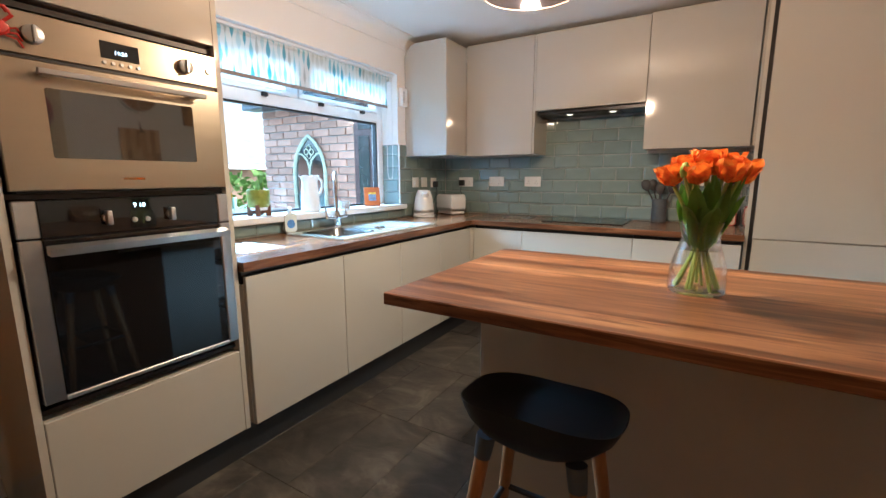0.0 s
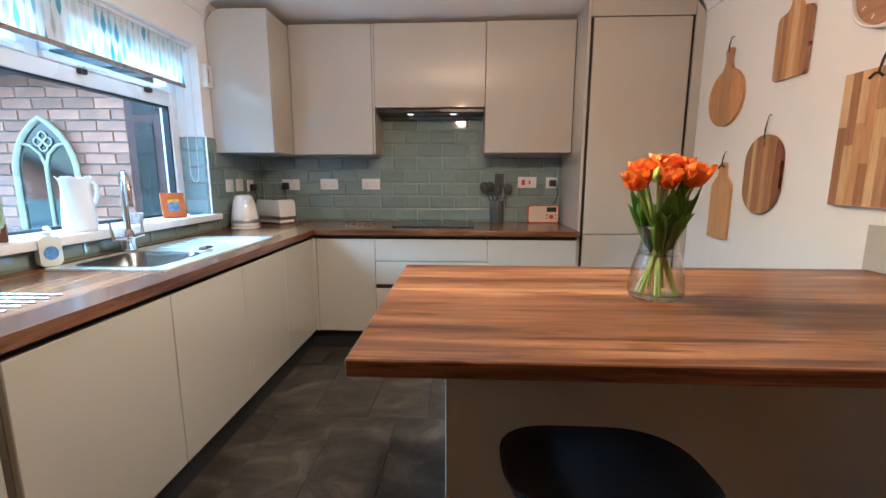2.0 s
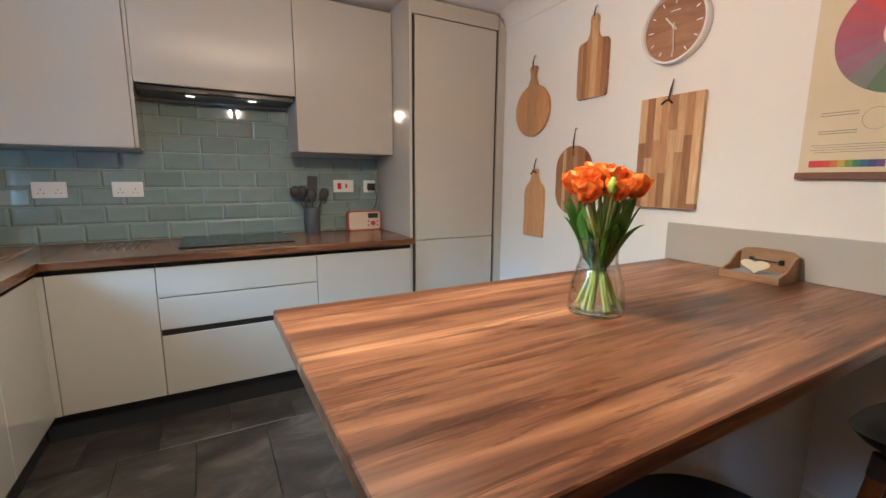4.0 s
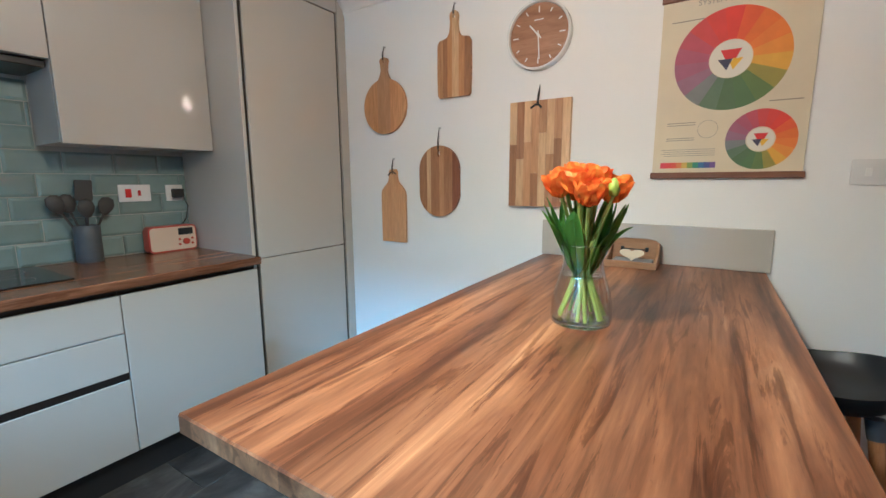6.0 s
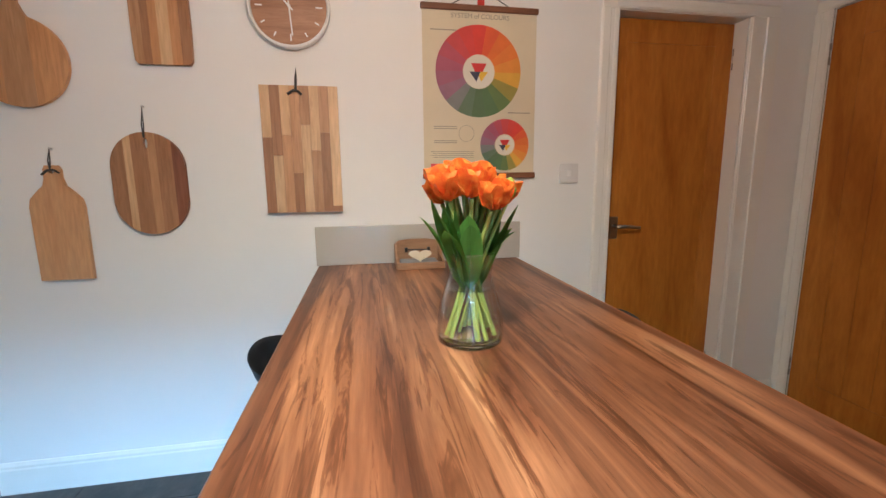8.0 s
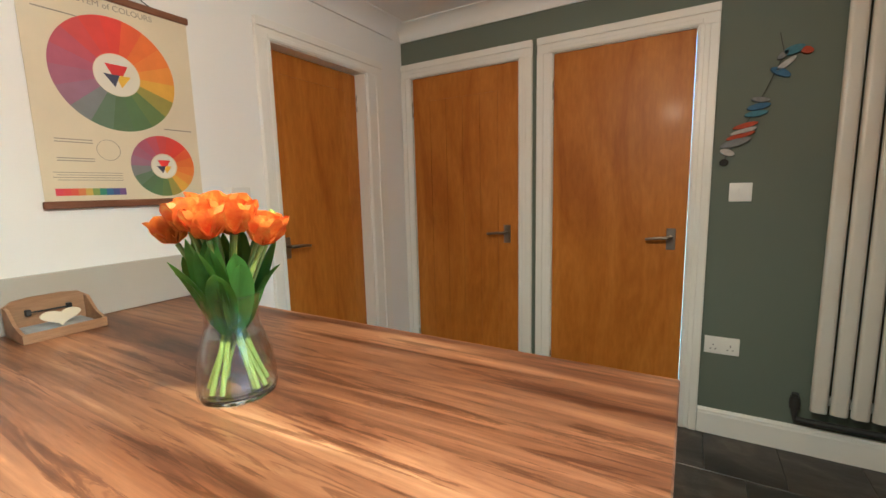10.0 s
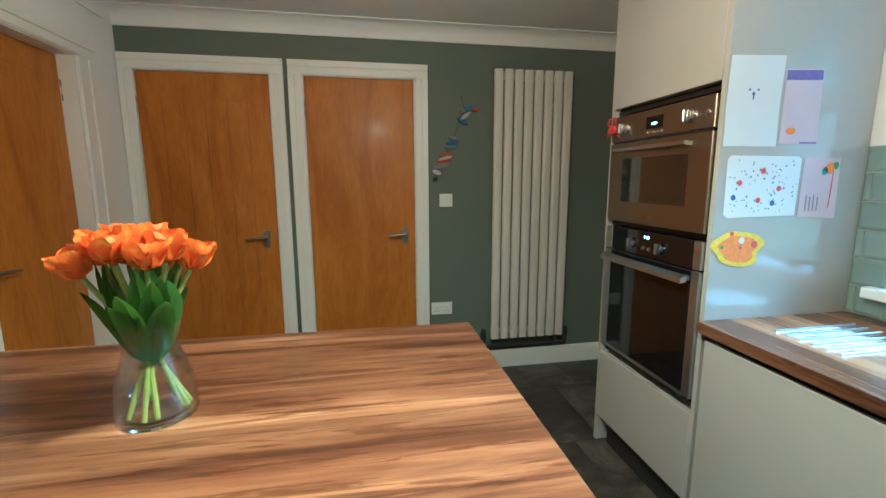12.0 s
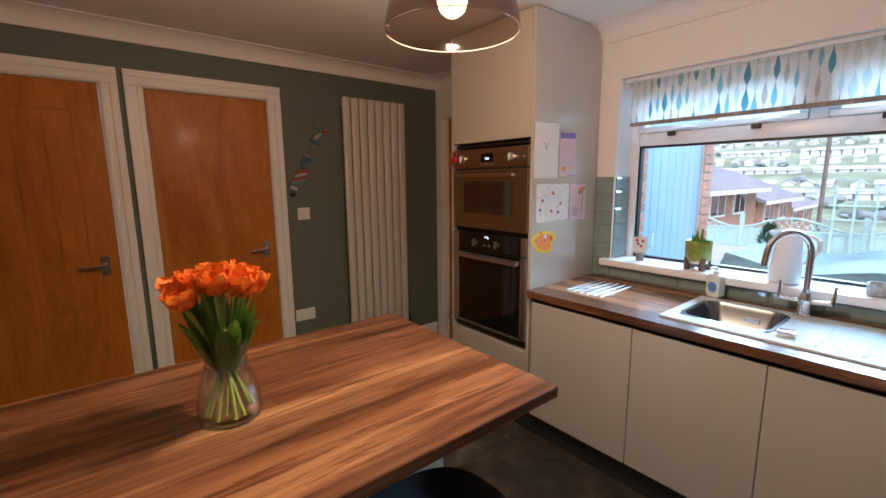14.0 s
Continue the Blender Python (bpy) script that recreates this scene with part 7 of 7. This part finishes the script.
def roofed(name, x0, x1, y0, y1, z0, eave, ridge, along, wall, roof, label, group="", trim=None, windows=()):
    """A gabled house: walls, pitched roof, windows as (face, u, z, w, h)."""
    h = thing(name, ((x0 + x1) / 2, (y0 + y1) / 2, z0), label, "house", group)
    if along == "y":
        xm = (x0 + x1) / 2
        part("wall", prism([(x0, z0), (x1, z0), (x1, eave), (xm, ridge - 0.1), (x0, eave)], "y", y0, y1), wall, h)
        part("roof", prism([(x0 - 0.35, eave - 0.2), (xm, ridge), (x1 + 0.35, eave - 0.2), (x1 + 0.35, eave - 0.05), (xm, ridge + 0.18), (x0 - 0.35, eave - 0.05)], "y", y0 - 0.3, y1 + 0.3), roof, h)
    else:
        ym = (y0 + y1) / 2
        part("wall", prism([(y0, z0), (y1, z0), (y1, eave), (ym, ridge - 0.1), (y0, eave)], "x", x0, x1), wall, h)
        part("roof", prism([(y0 - 0.35, eave - 0.2), (ym, ridge), (y1 + 0.35, eave - 0.2), (y1 + 0.35, eave - 0.05), (ym, ridge + 0.18), (y0 - 0.35, eave - 0.05)], "x", x0 - 0.3, x1 + 0.3), roof, h)
    if trim:
        part("gutter", box((x0 - 0.40, y0 - 0.3, eave - 0.22), (x0 - 0.33, y1 + 0.3, eave - 0.08)) if along == "y" else box((x0 - 0.3, y1 + 0.33, eave - 0.24), (x1 + 0.3, y1 + 0.40, eave - 0.08)), trim, h, "white gutter")
        if along == "y":
            part("gutter", box((x1 + 0.33, y0 - 0.3, eave - 0.24), (x1 + 0.40, y1 + 0.3, eave - 0.06)), trim, h)
    for face, u, z, w, hh in windows:
        if face == "x":
            f = part("window", box((x1, u - w / 2, z), (x1 + 0.06, u + w / 2, z + hh), 0.004), UPVC, h, "white framed window")
            for k in range(2):
                part("pane", box((x1 + 0.061, u - w / 2 + 0.07 + k * (w / 2 - 0.03), z + 0.08), (x1 + 0.065, u - 0.05 + k * (w / 2 - 0.03), z + hh - 0.08)), bpy.data.materials["dark_window_glass"], f)
        else:
            f = part("window", box((u - w / 2, y1, z), (u + w / 2, y1 + 0.06, z + hh), 0.004), UPVC, h, "white framed window")
            for k in range(2):
                part("pane", box((u - w / 2 + 0.07 + k * (w / 2 - 0.03), y1 + 0.061, z + 0.08), (u - 0.05 + k * (w / 2 - 0.03), y1 + 0.065, z + hh - 0.08)), bpy.data.materials["dark_window_glass"], f)
    return h


FARBRICK = surface("far_red_brick", (0.46, 0.26, 0.19), 0.9, vary=0.15, scale=1.5)
BROWNROOF = surface("brown_grey_roof_tile", (0.32, 0.23, 0.21), 0.85, vary=0.2, scale=1.0)
# far roofs: the haze of distance is put into this pale blue-grey
HAZYROOF = surface("haze_tinted_far_roof", (0.46, 0.48, 0.52), 0.9, vary=0.25, scale=0.15, spread=0.3)
RENDERED = surface("pale_house_render", (0.74, 0.75, 0.76), 0.9, vary=0.08, scale=0.6)
roofed("house", -17.6, -12.0, -8.0, -2.2, -4.0, 1.15, 2.3, "x", FARBRICK, SLATEROOF, "brick neighbour house with slate roof and white windows", "", UPVC, (("y", -13.5, 0.15, 1.35, 0.9), ("y", -15.6, 0.15, 1.15, 0.9)))
roofed("house", -25.0, -19.4, -8.4, -2.6, -6.0, 0.55, 1.65, "x", FARBRICK, SLATEROOF, "brick neighbour house lower down the slope", "", UPVC, (("y", -21.0, -0.5, 1.4, 0.9), ("y", -23.2, -0.5, 1.2, 0.9)))
roofed("house", -33.0, -27.0, -9.0, -3.2, -7.0, -0.15, 0.95, "x", FARBRICK, SLATEROOF, "brick neighbour house at the foot of the slope", "", UPVC, (("y", -28.8, -1.2, 1.4, 0.9), ("y", -31.2, -1.2, 1.2, 0.9)))
roofed("house", -17.5, -12.5, 8.5, 16.0, GZ - 1, 1.75, 3.0, "y", FARBRICK, SLATEROOF, "bungalow with a grey slate roof beyond the hedge", "", UPVC)
for x, y, w in ((-62, 3, 9), (-66, 18, 10), (-60, -14, 9), (-74, 32, 10), (-78, -32, 9)):
    roofed("house", x - 4, x + 4, y - w / 2, y + w / 2, land(-x) - 1, land(-x) + 4.0, land(-x) + 6.3, "y", FARBRICK, BROWNROOF, "red brick house with a brown tiled roof in the valley", "valley houses", UPVC, (("x", y - 2, land(-x) + 1.2, 1.4, 1.2), ("x", y + 2, land(-x) + 1.2, 1.4, 1.2)))
proto = None
rh = random.Random(5)
for row, (d, n, gap) in enumerate(((168, 40, 6.3), (186, 26, 9.5), (215, 42, 6.2), (240, 28, 10.5), (262, 46, 6.2), (290, 30, 11), (318, 48, 6.4), (345, 34, 10), (370, 40, 8))):
    for i in range(n):
        if gap < 6.6 and i % 9 == 8:
            continue   # gaps between the terraces
        y = -88 + i * gap * 0.6 + rh.uniform(-0.3, 0.3) * (gap - 6) - row * 7
        z = land(math.hypot(d, 0.25 * y))
        if proto is None:
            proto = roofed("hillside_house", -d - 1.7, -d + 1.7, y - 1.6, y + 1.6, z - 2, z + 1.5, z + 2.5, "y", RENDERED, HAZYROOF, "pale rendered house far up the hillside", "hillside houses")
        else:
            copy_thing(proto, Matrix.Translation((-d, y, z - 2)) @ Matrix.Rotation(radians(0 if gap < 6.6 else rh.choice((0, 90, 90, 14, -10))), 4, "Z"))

# woods on the crest and hedges between the houses
wm = bmesh.new()
for i in range(620):
    d = rh.choice((385, 400, 420, 345, 305, 268, 232, 195, 160, 150, 130, 100))
    y = rh.uniform(-150, 230)
    z = land(math.hypot(d, 0.25 * y))
    r = rh.uniform(0.7, 2.0) * (1.4 if d > 380 else 0.75)
    m = Matrix.Translation((-d + rh.uniform(-8, 8), y, z + r * 0.5)) @ Matrix.Diagonal((r * 1.3, r * 1.6, r * rh.uniform(0.7, 1.2), 1))
    bmesh.ops.create_icosphere(wm, subdivisions=1 if d > 200 else 2, radius=1.0, matrix=m)
for v in wm.verts:
    v.co += Vector((noise.noise(v.co * 0.35), noise.noise(v.co * 0.35 + Vector((9, 0, 0))), noise.noise(v.co * 0.35 + Vector((0, 9, 0))))) * 0.9
# bluish grey tree colour includes the haze between here and the hill
solid("hillside_trees", wm, surface("haze_tinted_bare_woodland", (0.21, 0.25, 0.26), 0.95, vary=0.35, scale=0.3), "bare trees and hedges on the far hillside, tinted with haze", "trees", kind="stuff", smooth=True)

# pale turquoise fence with a lattice top along the terrace's edge
TURQ = surface("pale_turquoise_fence_paint", (0.36, 0.52, 0.50), 0.6, vary=0.08, scale=3)
fence = thing("garden_fence", (-9.9, 3.0, GZ), "pale turquoise boarded fence with a wavy lattice top", "fence")
FXX = -9.9


def wave(y):
    return 0.40 + 0.13 * math.cos(2 * math.pi * (y - 0.6) / 2.2)


y = -2.6
while y < 11.0:
    part("slat", box((FXX, y, GZ), (FXX + 0.02, y + 0.142, 0.22)), TURQ, fence)
    y += 0.147
for k in range(7):
    yp = -2.6 + 2.2 * k
    part("post", box((FXX - 0.05, yp - 0.045, GZ), (FXX + 0.05, yp + 0.045, 0.62), 0.005), TURQ, fence)
part("lattice_rail", box((FXX - 0.015, -2.6, 0.22), (FXX + 0.035, 11.0, 0.26)), TURQ, fence)
part("lattice_cap", tube([(FXX + 0.01, -2.6 + 0.11 * i, wave(-2.6 + 0.11 * i)) for i in range(124)], 0.022, 6), TURQ, fence, smooth=True)
lat = bmesh.new()
for i in range(96):
    y0 = -2.6 + i * 0.14
    for s in (1, -1):
        p0, p1 = Vector((FXX + 0.01, y0, 0.25)), Vector((FXX + 0.01, y0 + s * 0.2, wave(y0 + s * 0.2)))
        tube([p0, p1], 0.009, 4, lat)
part("lattice", lat, TURQ, fence, "criss-cross lattice")
trellis = thing("garden_trellis", (-9.75, 1.6, GZ), "pale turquoise upright trellis standing by the fence", "trellis")
for k, dy in enumerate((-0.32, 0.0, 0.32)):
    part("upright", box((-9.78, 1.6 + dy - 0.022, GZ + 0.03), (-9.74, 1.6 + dy + 0.022, (1.30, 1.42, 1.30)[k]), 0.004), TURQ, trellis)
for z in (0.55, 0.85, 1.15):
    part("crossbar", box((-9.739, 1.6 - 0.42, z), (-9.715, 1.6 + 0.42, z + 0.035), 0.003), TURQ, trellis)
side = thing("garden_fence", (-6.5, -2.9, GZ), "pale turquoise upright boarded side fence", "fence")
y = -9.8
while y < -2.2:
    part("slat", box((y, -2.95, GZ), (y + 0.142, -2.93, 0.72)), TURQ, side)
    y += 0.147

POLE = surface("weathered_timber_pole", (0.17, 0.14, 0.12), 0.85, vary=0.25, scale=4)
solid("telegraph_pole", tube([(-15.5, 0.10, -2.5), (-15.5, 0.10, 8.0)], [0.062, 0.055], 14), POLE, "weathered timber telegraph pole", "pole", smooth=True)
lp = thing("street_lamp", (-27, 3.6, -4.5), "tall pale grey street lamp", "street lamp")
LAMPGREY = surface("pale_grey_lamp_post", (0.42, 0.48, 0.52), 0.5)
part("post", tube([(-27, 3.6, -4.6), (-27, 3.6, 3.0), (-27, 3.75, 3.5), (-27, 4.3, 3.75)], [0.13, 0.09, 0.07, 0.05], 10), LAMPGREY, lp, smooth=True)
part("lantern", box((-27.12, 4.2, 3.65), (-26.88, 5.4, 3.82), 0.05), LAMPGREY, lp)

# covered garden furniture, planter and shrub on the terrace
COVER = surface("grey_green_tarpaulin", (0.045, 0.072, 0.066), 0.55, vary=0.25, scale=2.5, grain=0.3, grain_scale=12)
cv = bmesh.new()
nx, ny = 16, 30
cx0, cx1, cy0, cy1 = -4.4, -2.6, 1.25, 3.55
cg = []
for i in range(nx + 1):
    row = []
    for j in range(ny + 1):
        u, v = i / nx * 2 - 1, j / ny * 2 - 1
        edge = max(abs(u), abs(v))
        top = 0.62 + 0.06 * noise.noise(Vector((u * 2, v * 3, 0))) + 0.05 * math.sin(v * 5)
        hgt = top if edge < 0.82 else top - (edge - 0.82) / 0.18 * (top - GZ - 0.03)
        row.append(cv.verts.new(((cx0 + cx1) / 2 + u * (cx1 - cx0) / 2 + 0.04 * noise.noise(Vector((u * 4, v * 9, 3))), (cy0 + cy1) / 2 + v * (cy1 - cy0) / 2, hgt)))
    cg.append(row)
for a, b in zip(cg, cg[1:]):
    for j in range(ny):
        cv.faces.new((a[j], a[j + 1], b[j + 1], b[j]))
solid("furniture_cover", cv, COVER, "grey-green tarpaulin draped over garden furniture", "cover", smooth=True)
shrub = thing("potted_conifer", (-6.6, 0.95, GZ), "small clipped conifer in a grey planter", "shrub")
part("planter", box((-6.9, 0.65, GZ + 0.031), (-6.3, 1.25, 0.02), 0.02), surface("grey_planter", (0.36, 0.38, 0.40), 0.6), shrub)
part("trunk", tube([(-6.6, 0.95, 0.0), (-6.6, 0.95, 0.45)], [0.03, 0.015], 8), POLE, shrub)
cf = bmesh.new()
for i in range(420):
    h = rh.random() ** 0.8
    r = 0.26 * (1 - h) ** 0.7 * rh.uniform(0.55, 1.05) + 0.01
    a = rh.uniform(0, 6.283)
    c = Vector((-6.6 + r * math.cos(a), 0.95 + r * math.sin(a), 0.05 + 0.62 * h))
    o = Vector((math.cos(a), math.sin(a), 0.9)).normalized() * rh.uniform(0.05, 0.09)
    s = Vector((-math.sin(a), math.cos(a), 0)) * 0.022
    f = [cf.verts.new(q) for q in (c - s, c + s, c + o + s * 0.3, c + o - s * 0.3)]
    cf.faces.new(f)
part("crown", cf, surface("conifer_green", (0.055, 0.125, 0.07), 0.8, vary=0.4, scale=20), shrub, "dense green sprays")
hm = bmesh.new()
for i in range(900):
    c = Vector((rh.uniform(-11.6, -10.6), rh.uniform(3.5, 11), 0))
    c.z = rh.uniform(0.0, 1.35 + 0.1 * math.sin(c.y * 2))
    n_ = Vector((rh.uniform(-1, 1), rh.uniform(-1, 1), rh.uniform(-1, 1))).normalized()
    s = n_.orthogonal().normalized() * rh.uniform(0.08, 0.16)
    t_ = n_.cross(s)
    hm.faces.new([hm.verts.new(c + p) for p in (s, t_, -s, -t_)])
solid("garden_hedge", hm, surface("bright_hedge_leaf", (0.16, 0.26, 0.05), 0.8, vary=0.4, scale=3), "bright green garden hedge behind the fence", "hedge", kind="stuff")
par = thing("garden_parasol", (-2.6, 3.05, GZ), "folded grey garden parasol on a pole", "parasol")
part("pole", tube([(-2.6, 3.05, GZ + 0.03), (-2.6, 3.05, 2.3)], 0.022, 10), LAMPGREY, par, smooth=True)
pc = lathe([(0.03, 0.0), (0.17, 0.0), (0.13, 0.35), (0.05, 0.85), (0, 0.9)], (-2.6, 3.05, 1.38), 20)
for v in pc.verts:
    a = math.atan2(v.co.y - 3.05, v.co.x + 2.6)
    k = 1 + 0.16 * math.cos(5 * a)
    v.co.x, v.co.y = -2.6 + (v.co.x + 2.6) * k, 3.05 + (v.co.y - 3.05) * k
part("canopy", pc, surface("grey_blue_canvas", (0.17, 0.21, 0.26), 0.8, vary=0.1, scale=8), par, "folded grey canvas", smooth=True)

# ---- pieces: wall tiles, floor tiles, bricks ----
PIECES = {}


def piece(name, w, h, d, bevel, material, parent, m):
    """One tile or brick: a slab w by h whose face stands d proud, with sloping edges; alike ones share a mesh."""
    key = (name, round(w, 3), round(h, 3), material.name)
    if key not in PIECES:
        bm = bmesh.new()
        b = min(bevel, w * 0.3, h * 0.3)
        rim = [bm.verts.new((sx * w / 2, sy * h / 2, z)) for z in (0.0, d * 0.45) for sx, sy in ((-1, -1), (1, -1), (1, 1), (-1, 1))]
        top = [bm.verts.new((sx * (w / 2 - b), sy * (h / 2 - b), d)) for sx, sy in ((-1, -1), (1, -1), (1, 1), (-1, 1))]
        bm.faces.new(top)
        for i in range(4):
            j = (i + 1) % 4
            bm.faces.new((rim[i], rim[j], rim[4 + j], rim[4 + i]))
            bm.faces.new((rim[4 + i], rim[4 + j], top[j], top[i]))
        PIECES[key] = mesh_of(name, bm, material)
    ob = new(name, PIECES[key])
    ob.parent = parent
    ob.matrix_basis = Matrix.Translation(-ORIGIN[parent]) @ m
    return ob


def tiled(parent, material, name, u0, u1, z0, z1, at, w=0.2, h=0.1, gap=0.0035, start=None, zstart=None, d=0.0085, bevel=0.012, shift=0.5, jitter=0.0):
    """Fills a rectangle with pieces in running bond; at(u, z) gives the pose of a piece's middle."""
    zz = z0 if zstart is None else zstart
    k = 0
    while zz < z1 - 0.008:
        a0, a1 = max(zz, z0), min(zz + h, z1)
        uu = (u0 if start is None else start) - (w + gap) * (math.ceil(((u0 if start is None else start) - u0) / (w + gap)) + 1 + (shift if k % 2 else 0))
        while uu < u1:
            b0, b1 = max(uu, u0), min(uu + w, u1)
            if b1 - b0 > 0.008 and a1 - a0 > 0.008:
                m = at((b0 + b1) / 2, (a0 + a1) / 2)
                if jitter:
                    m = m @ Matrix.Translation((0, 0, rh.uniform(-jitter, jitter)))
                piece(name, b1 - b0, a1 - a0, d, bevel, material, parent, m)
            uu += w + gap
        zz += h + gap
        k += 1


def basis(x_axis, y_axis, place):
    xa, ya = Vector(x_axis), Vector(y_axis)
    za = xa.cross(ya)
    return Matrix.Translation(place) @ Matrix((xa, ya, za)).transposed().to_4x4()


wall_hob, wall_window = bpy.data.objects["wall_hob"], bpy.data.objects["wall_window"]
for w_ in (wall_hob, wall_window, floor):
    ORIGIN[w_] = Vector((0, 0, 0))
ZT1 = 1.487
part("grout", box((0.003, YH - 0.003, ZW - 0.03), (2.454, YH + 0.001, 1.72)), GROUT, wall_hob)
gb = bmesh.new()
for lo_, hi_ in (((-0.001, WY1, ZW - 0.03), (0.003, YH - 0.003, ZT1)), ((-0.001, T1, ZW - 0.03), (0.003, WY0, ZT1)), ((-0.001, WY0, ZW - 0.03), (0.003, WY1, WZ0)),
                 ((FX, WY1 - 0.003, 0.992), (-0.001, WY1 + 0.001, ZT1)), ((FX, WY0 - 0.001, 0.992), (-0.001, WY0 + 0.003, ZT1))):
    box(lo_, hi_, bm=gb)
part("grout", gb, GROUT, wall_window)
on_hob = lambda u, z: basis((1, 0, 0), (0, 0, 1), (u, YH - 0.003, z))
tiled(wall_hob, TILE, "tile", 0.012, 2.453, ZW + 0.003, 1.398, on_hob, start=1.10)
tiled(wall_hob, TILE, "tile", 1.012, 1.824, 1.398, 1.692, on_hob, start=1.10, zstart=ZW + 0.003 + 5 * 0.1035)
on_win = lambda u, z: basis((0, 1, 0), (0, 0, 1), (0.003, u, z))
tiled(wall_window, TILE, "tile", WY1 + 0.002, YH - 0.012, ZW + 0.003, ZT1, on_win, start=WY1 + 0.08)
tiled(wall_window, TILE, "tile", T1 + 0.002, WY0 - 0.002, ZW + 0.003, ZT1, on_win, start=T1 + 0.03)
tiled(wall_window, TILE, "tile", WY0, WY1, ZW + 0.003, WZ0 - 0.001, on_win, start=WY0)
tiled(wall_window, TILE, "tile", FX + 0.003, 0.002, 0.994, ZT1, lambda u, z: basis((-1, 0, 0), (0, 0, 1), (u, WY0 + 0.003, z)), start=FX + 0.003, shift=0.0)
tiled(wall_window, TILE, "tile", FX + 0.003, 0.002, 0.994, ZT1, lambda u, z: basis((1, 0, 0), (0, 0, 1), (u, WY1 - 0.003, z)), start=FX + 0.003, shift=0.0)
for y in (WY0 + 0.001, WY1 - 0.001):
    part("tile_trim", box((0.0005, y - 0.003, 0.994), (0.0135, y + 0.003, ZT1 + 0.004), 0.001), UPVC, wall_window)
part("tile_trim", box((0.0005, WY1 + 0.003, ZT1 + 0.0005), (0.0115, YH - 0.012, ZT1 + 0.0045)), UPVC, wall_window)
tiled(floor, SLATE, "floor_tile", 0.0, XR, 0.0, YH, lambda u, v: basis((1, 0, 0), (0, 1, 0), (u, v, -0.0042)), w=0.304, h=0.607, gap=0.002, start=0.12, zstart=-0.25, d=0.0042, bevel=0.002, shift=0.5)

on_annexe = lambda u, z: basis((1, 0, 0), (0, 0, 1), (u, AY + 0.0118, z))
tiled(annexe, BRICK, "brick", -2.0, -0.665, GZ, 1.925, on_annexe, w=0.215, h=0.065, gap=0.010, start=-2.0, d=0.014, bevel=0.002, jitter=0.0015)
tiled(annexe, BRICK, "brick", -0.325, -TH - 0.003, GZ, 1.925, on_annexe, w=0.215, h=0.065, gap=0.010, start=-2.0, d=0.014, bevel=0.002, jitter=0.0015)
on_shed = lambda u, z: basis((-1, 0, 0), (0, 0, 1), (u, SY - 0.0118, z))
tiled(shed, BRICK, "brick", -0.735, -TH - 0.003, 0.4, 2.34, on_shed, w=0.215, h=0.065, gap=0.010, start=-0.735, d=0.014, bevel=0.002, jitter=0.0015)
tiled(shed, BRICK, "brick", -1.98, -1.792, 0.4, 2.34, on_shed, w=0.215, h=0.065, gap=0.010, start=-1.98, d=0.014, bevel=0.002, jitter=0.0015)
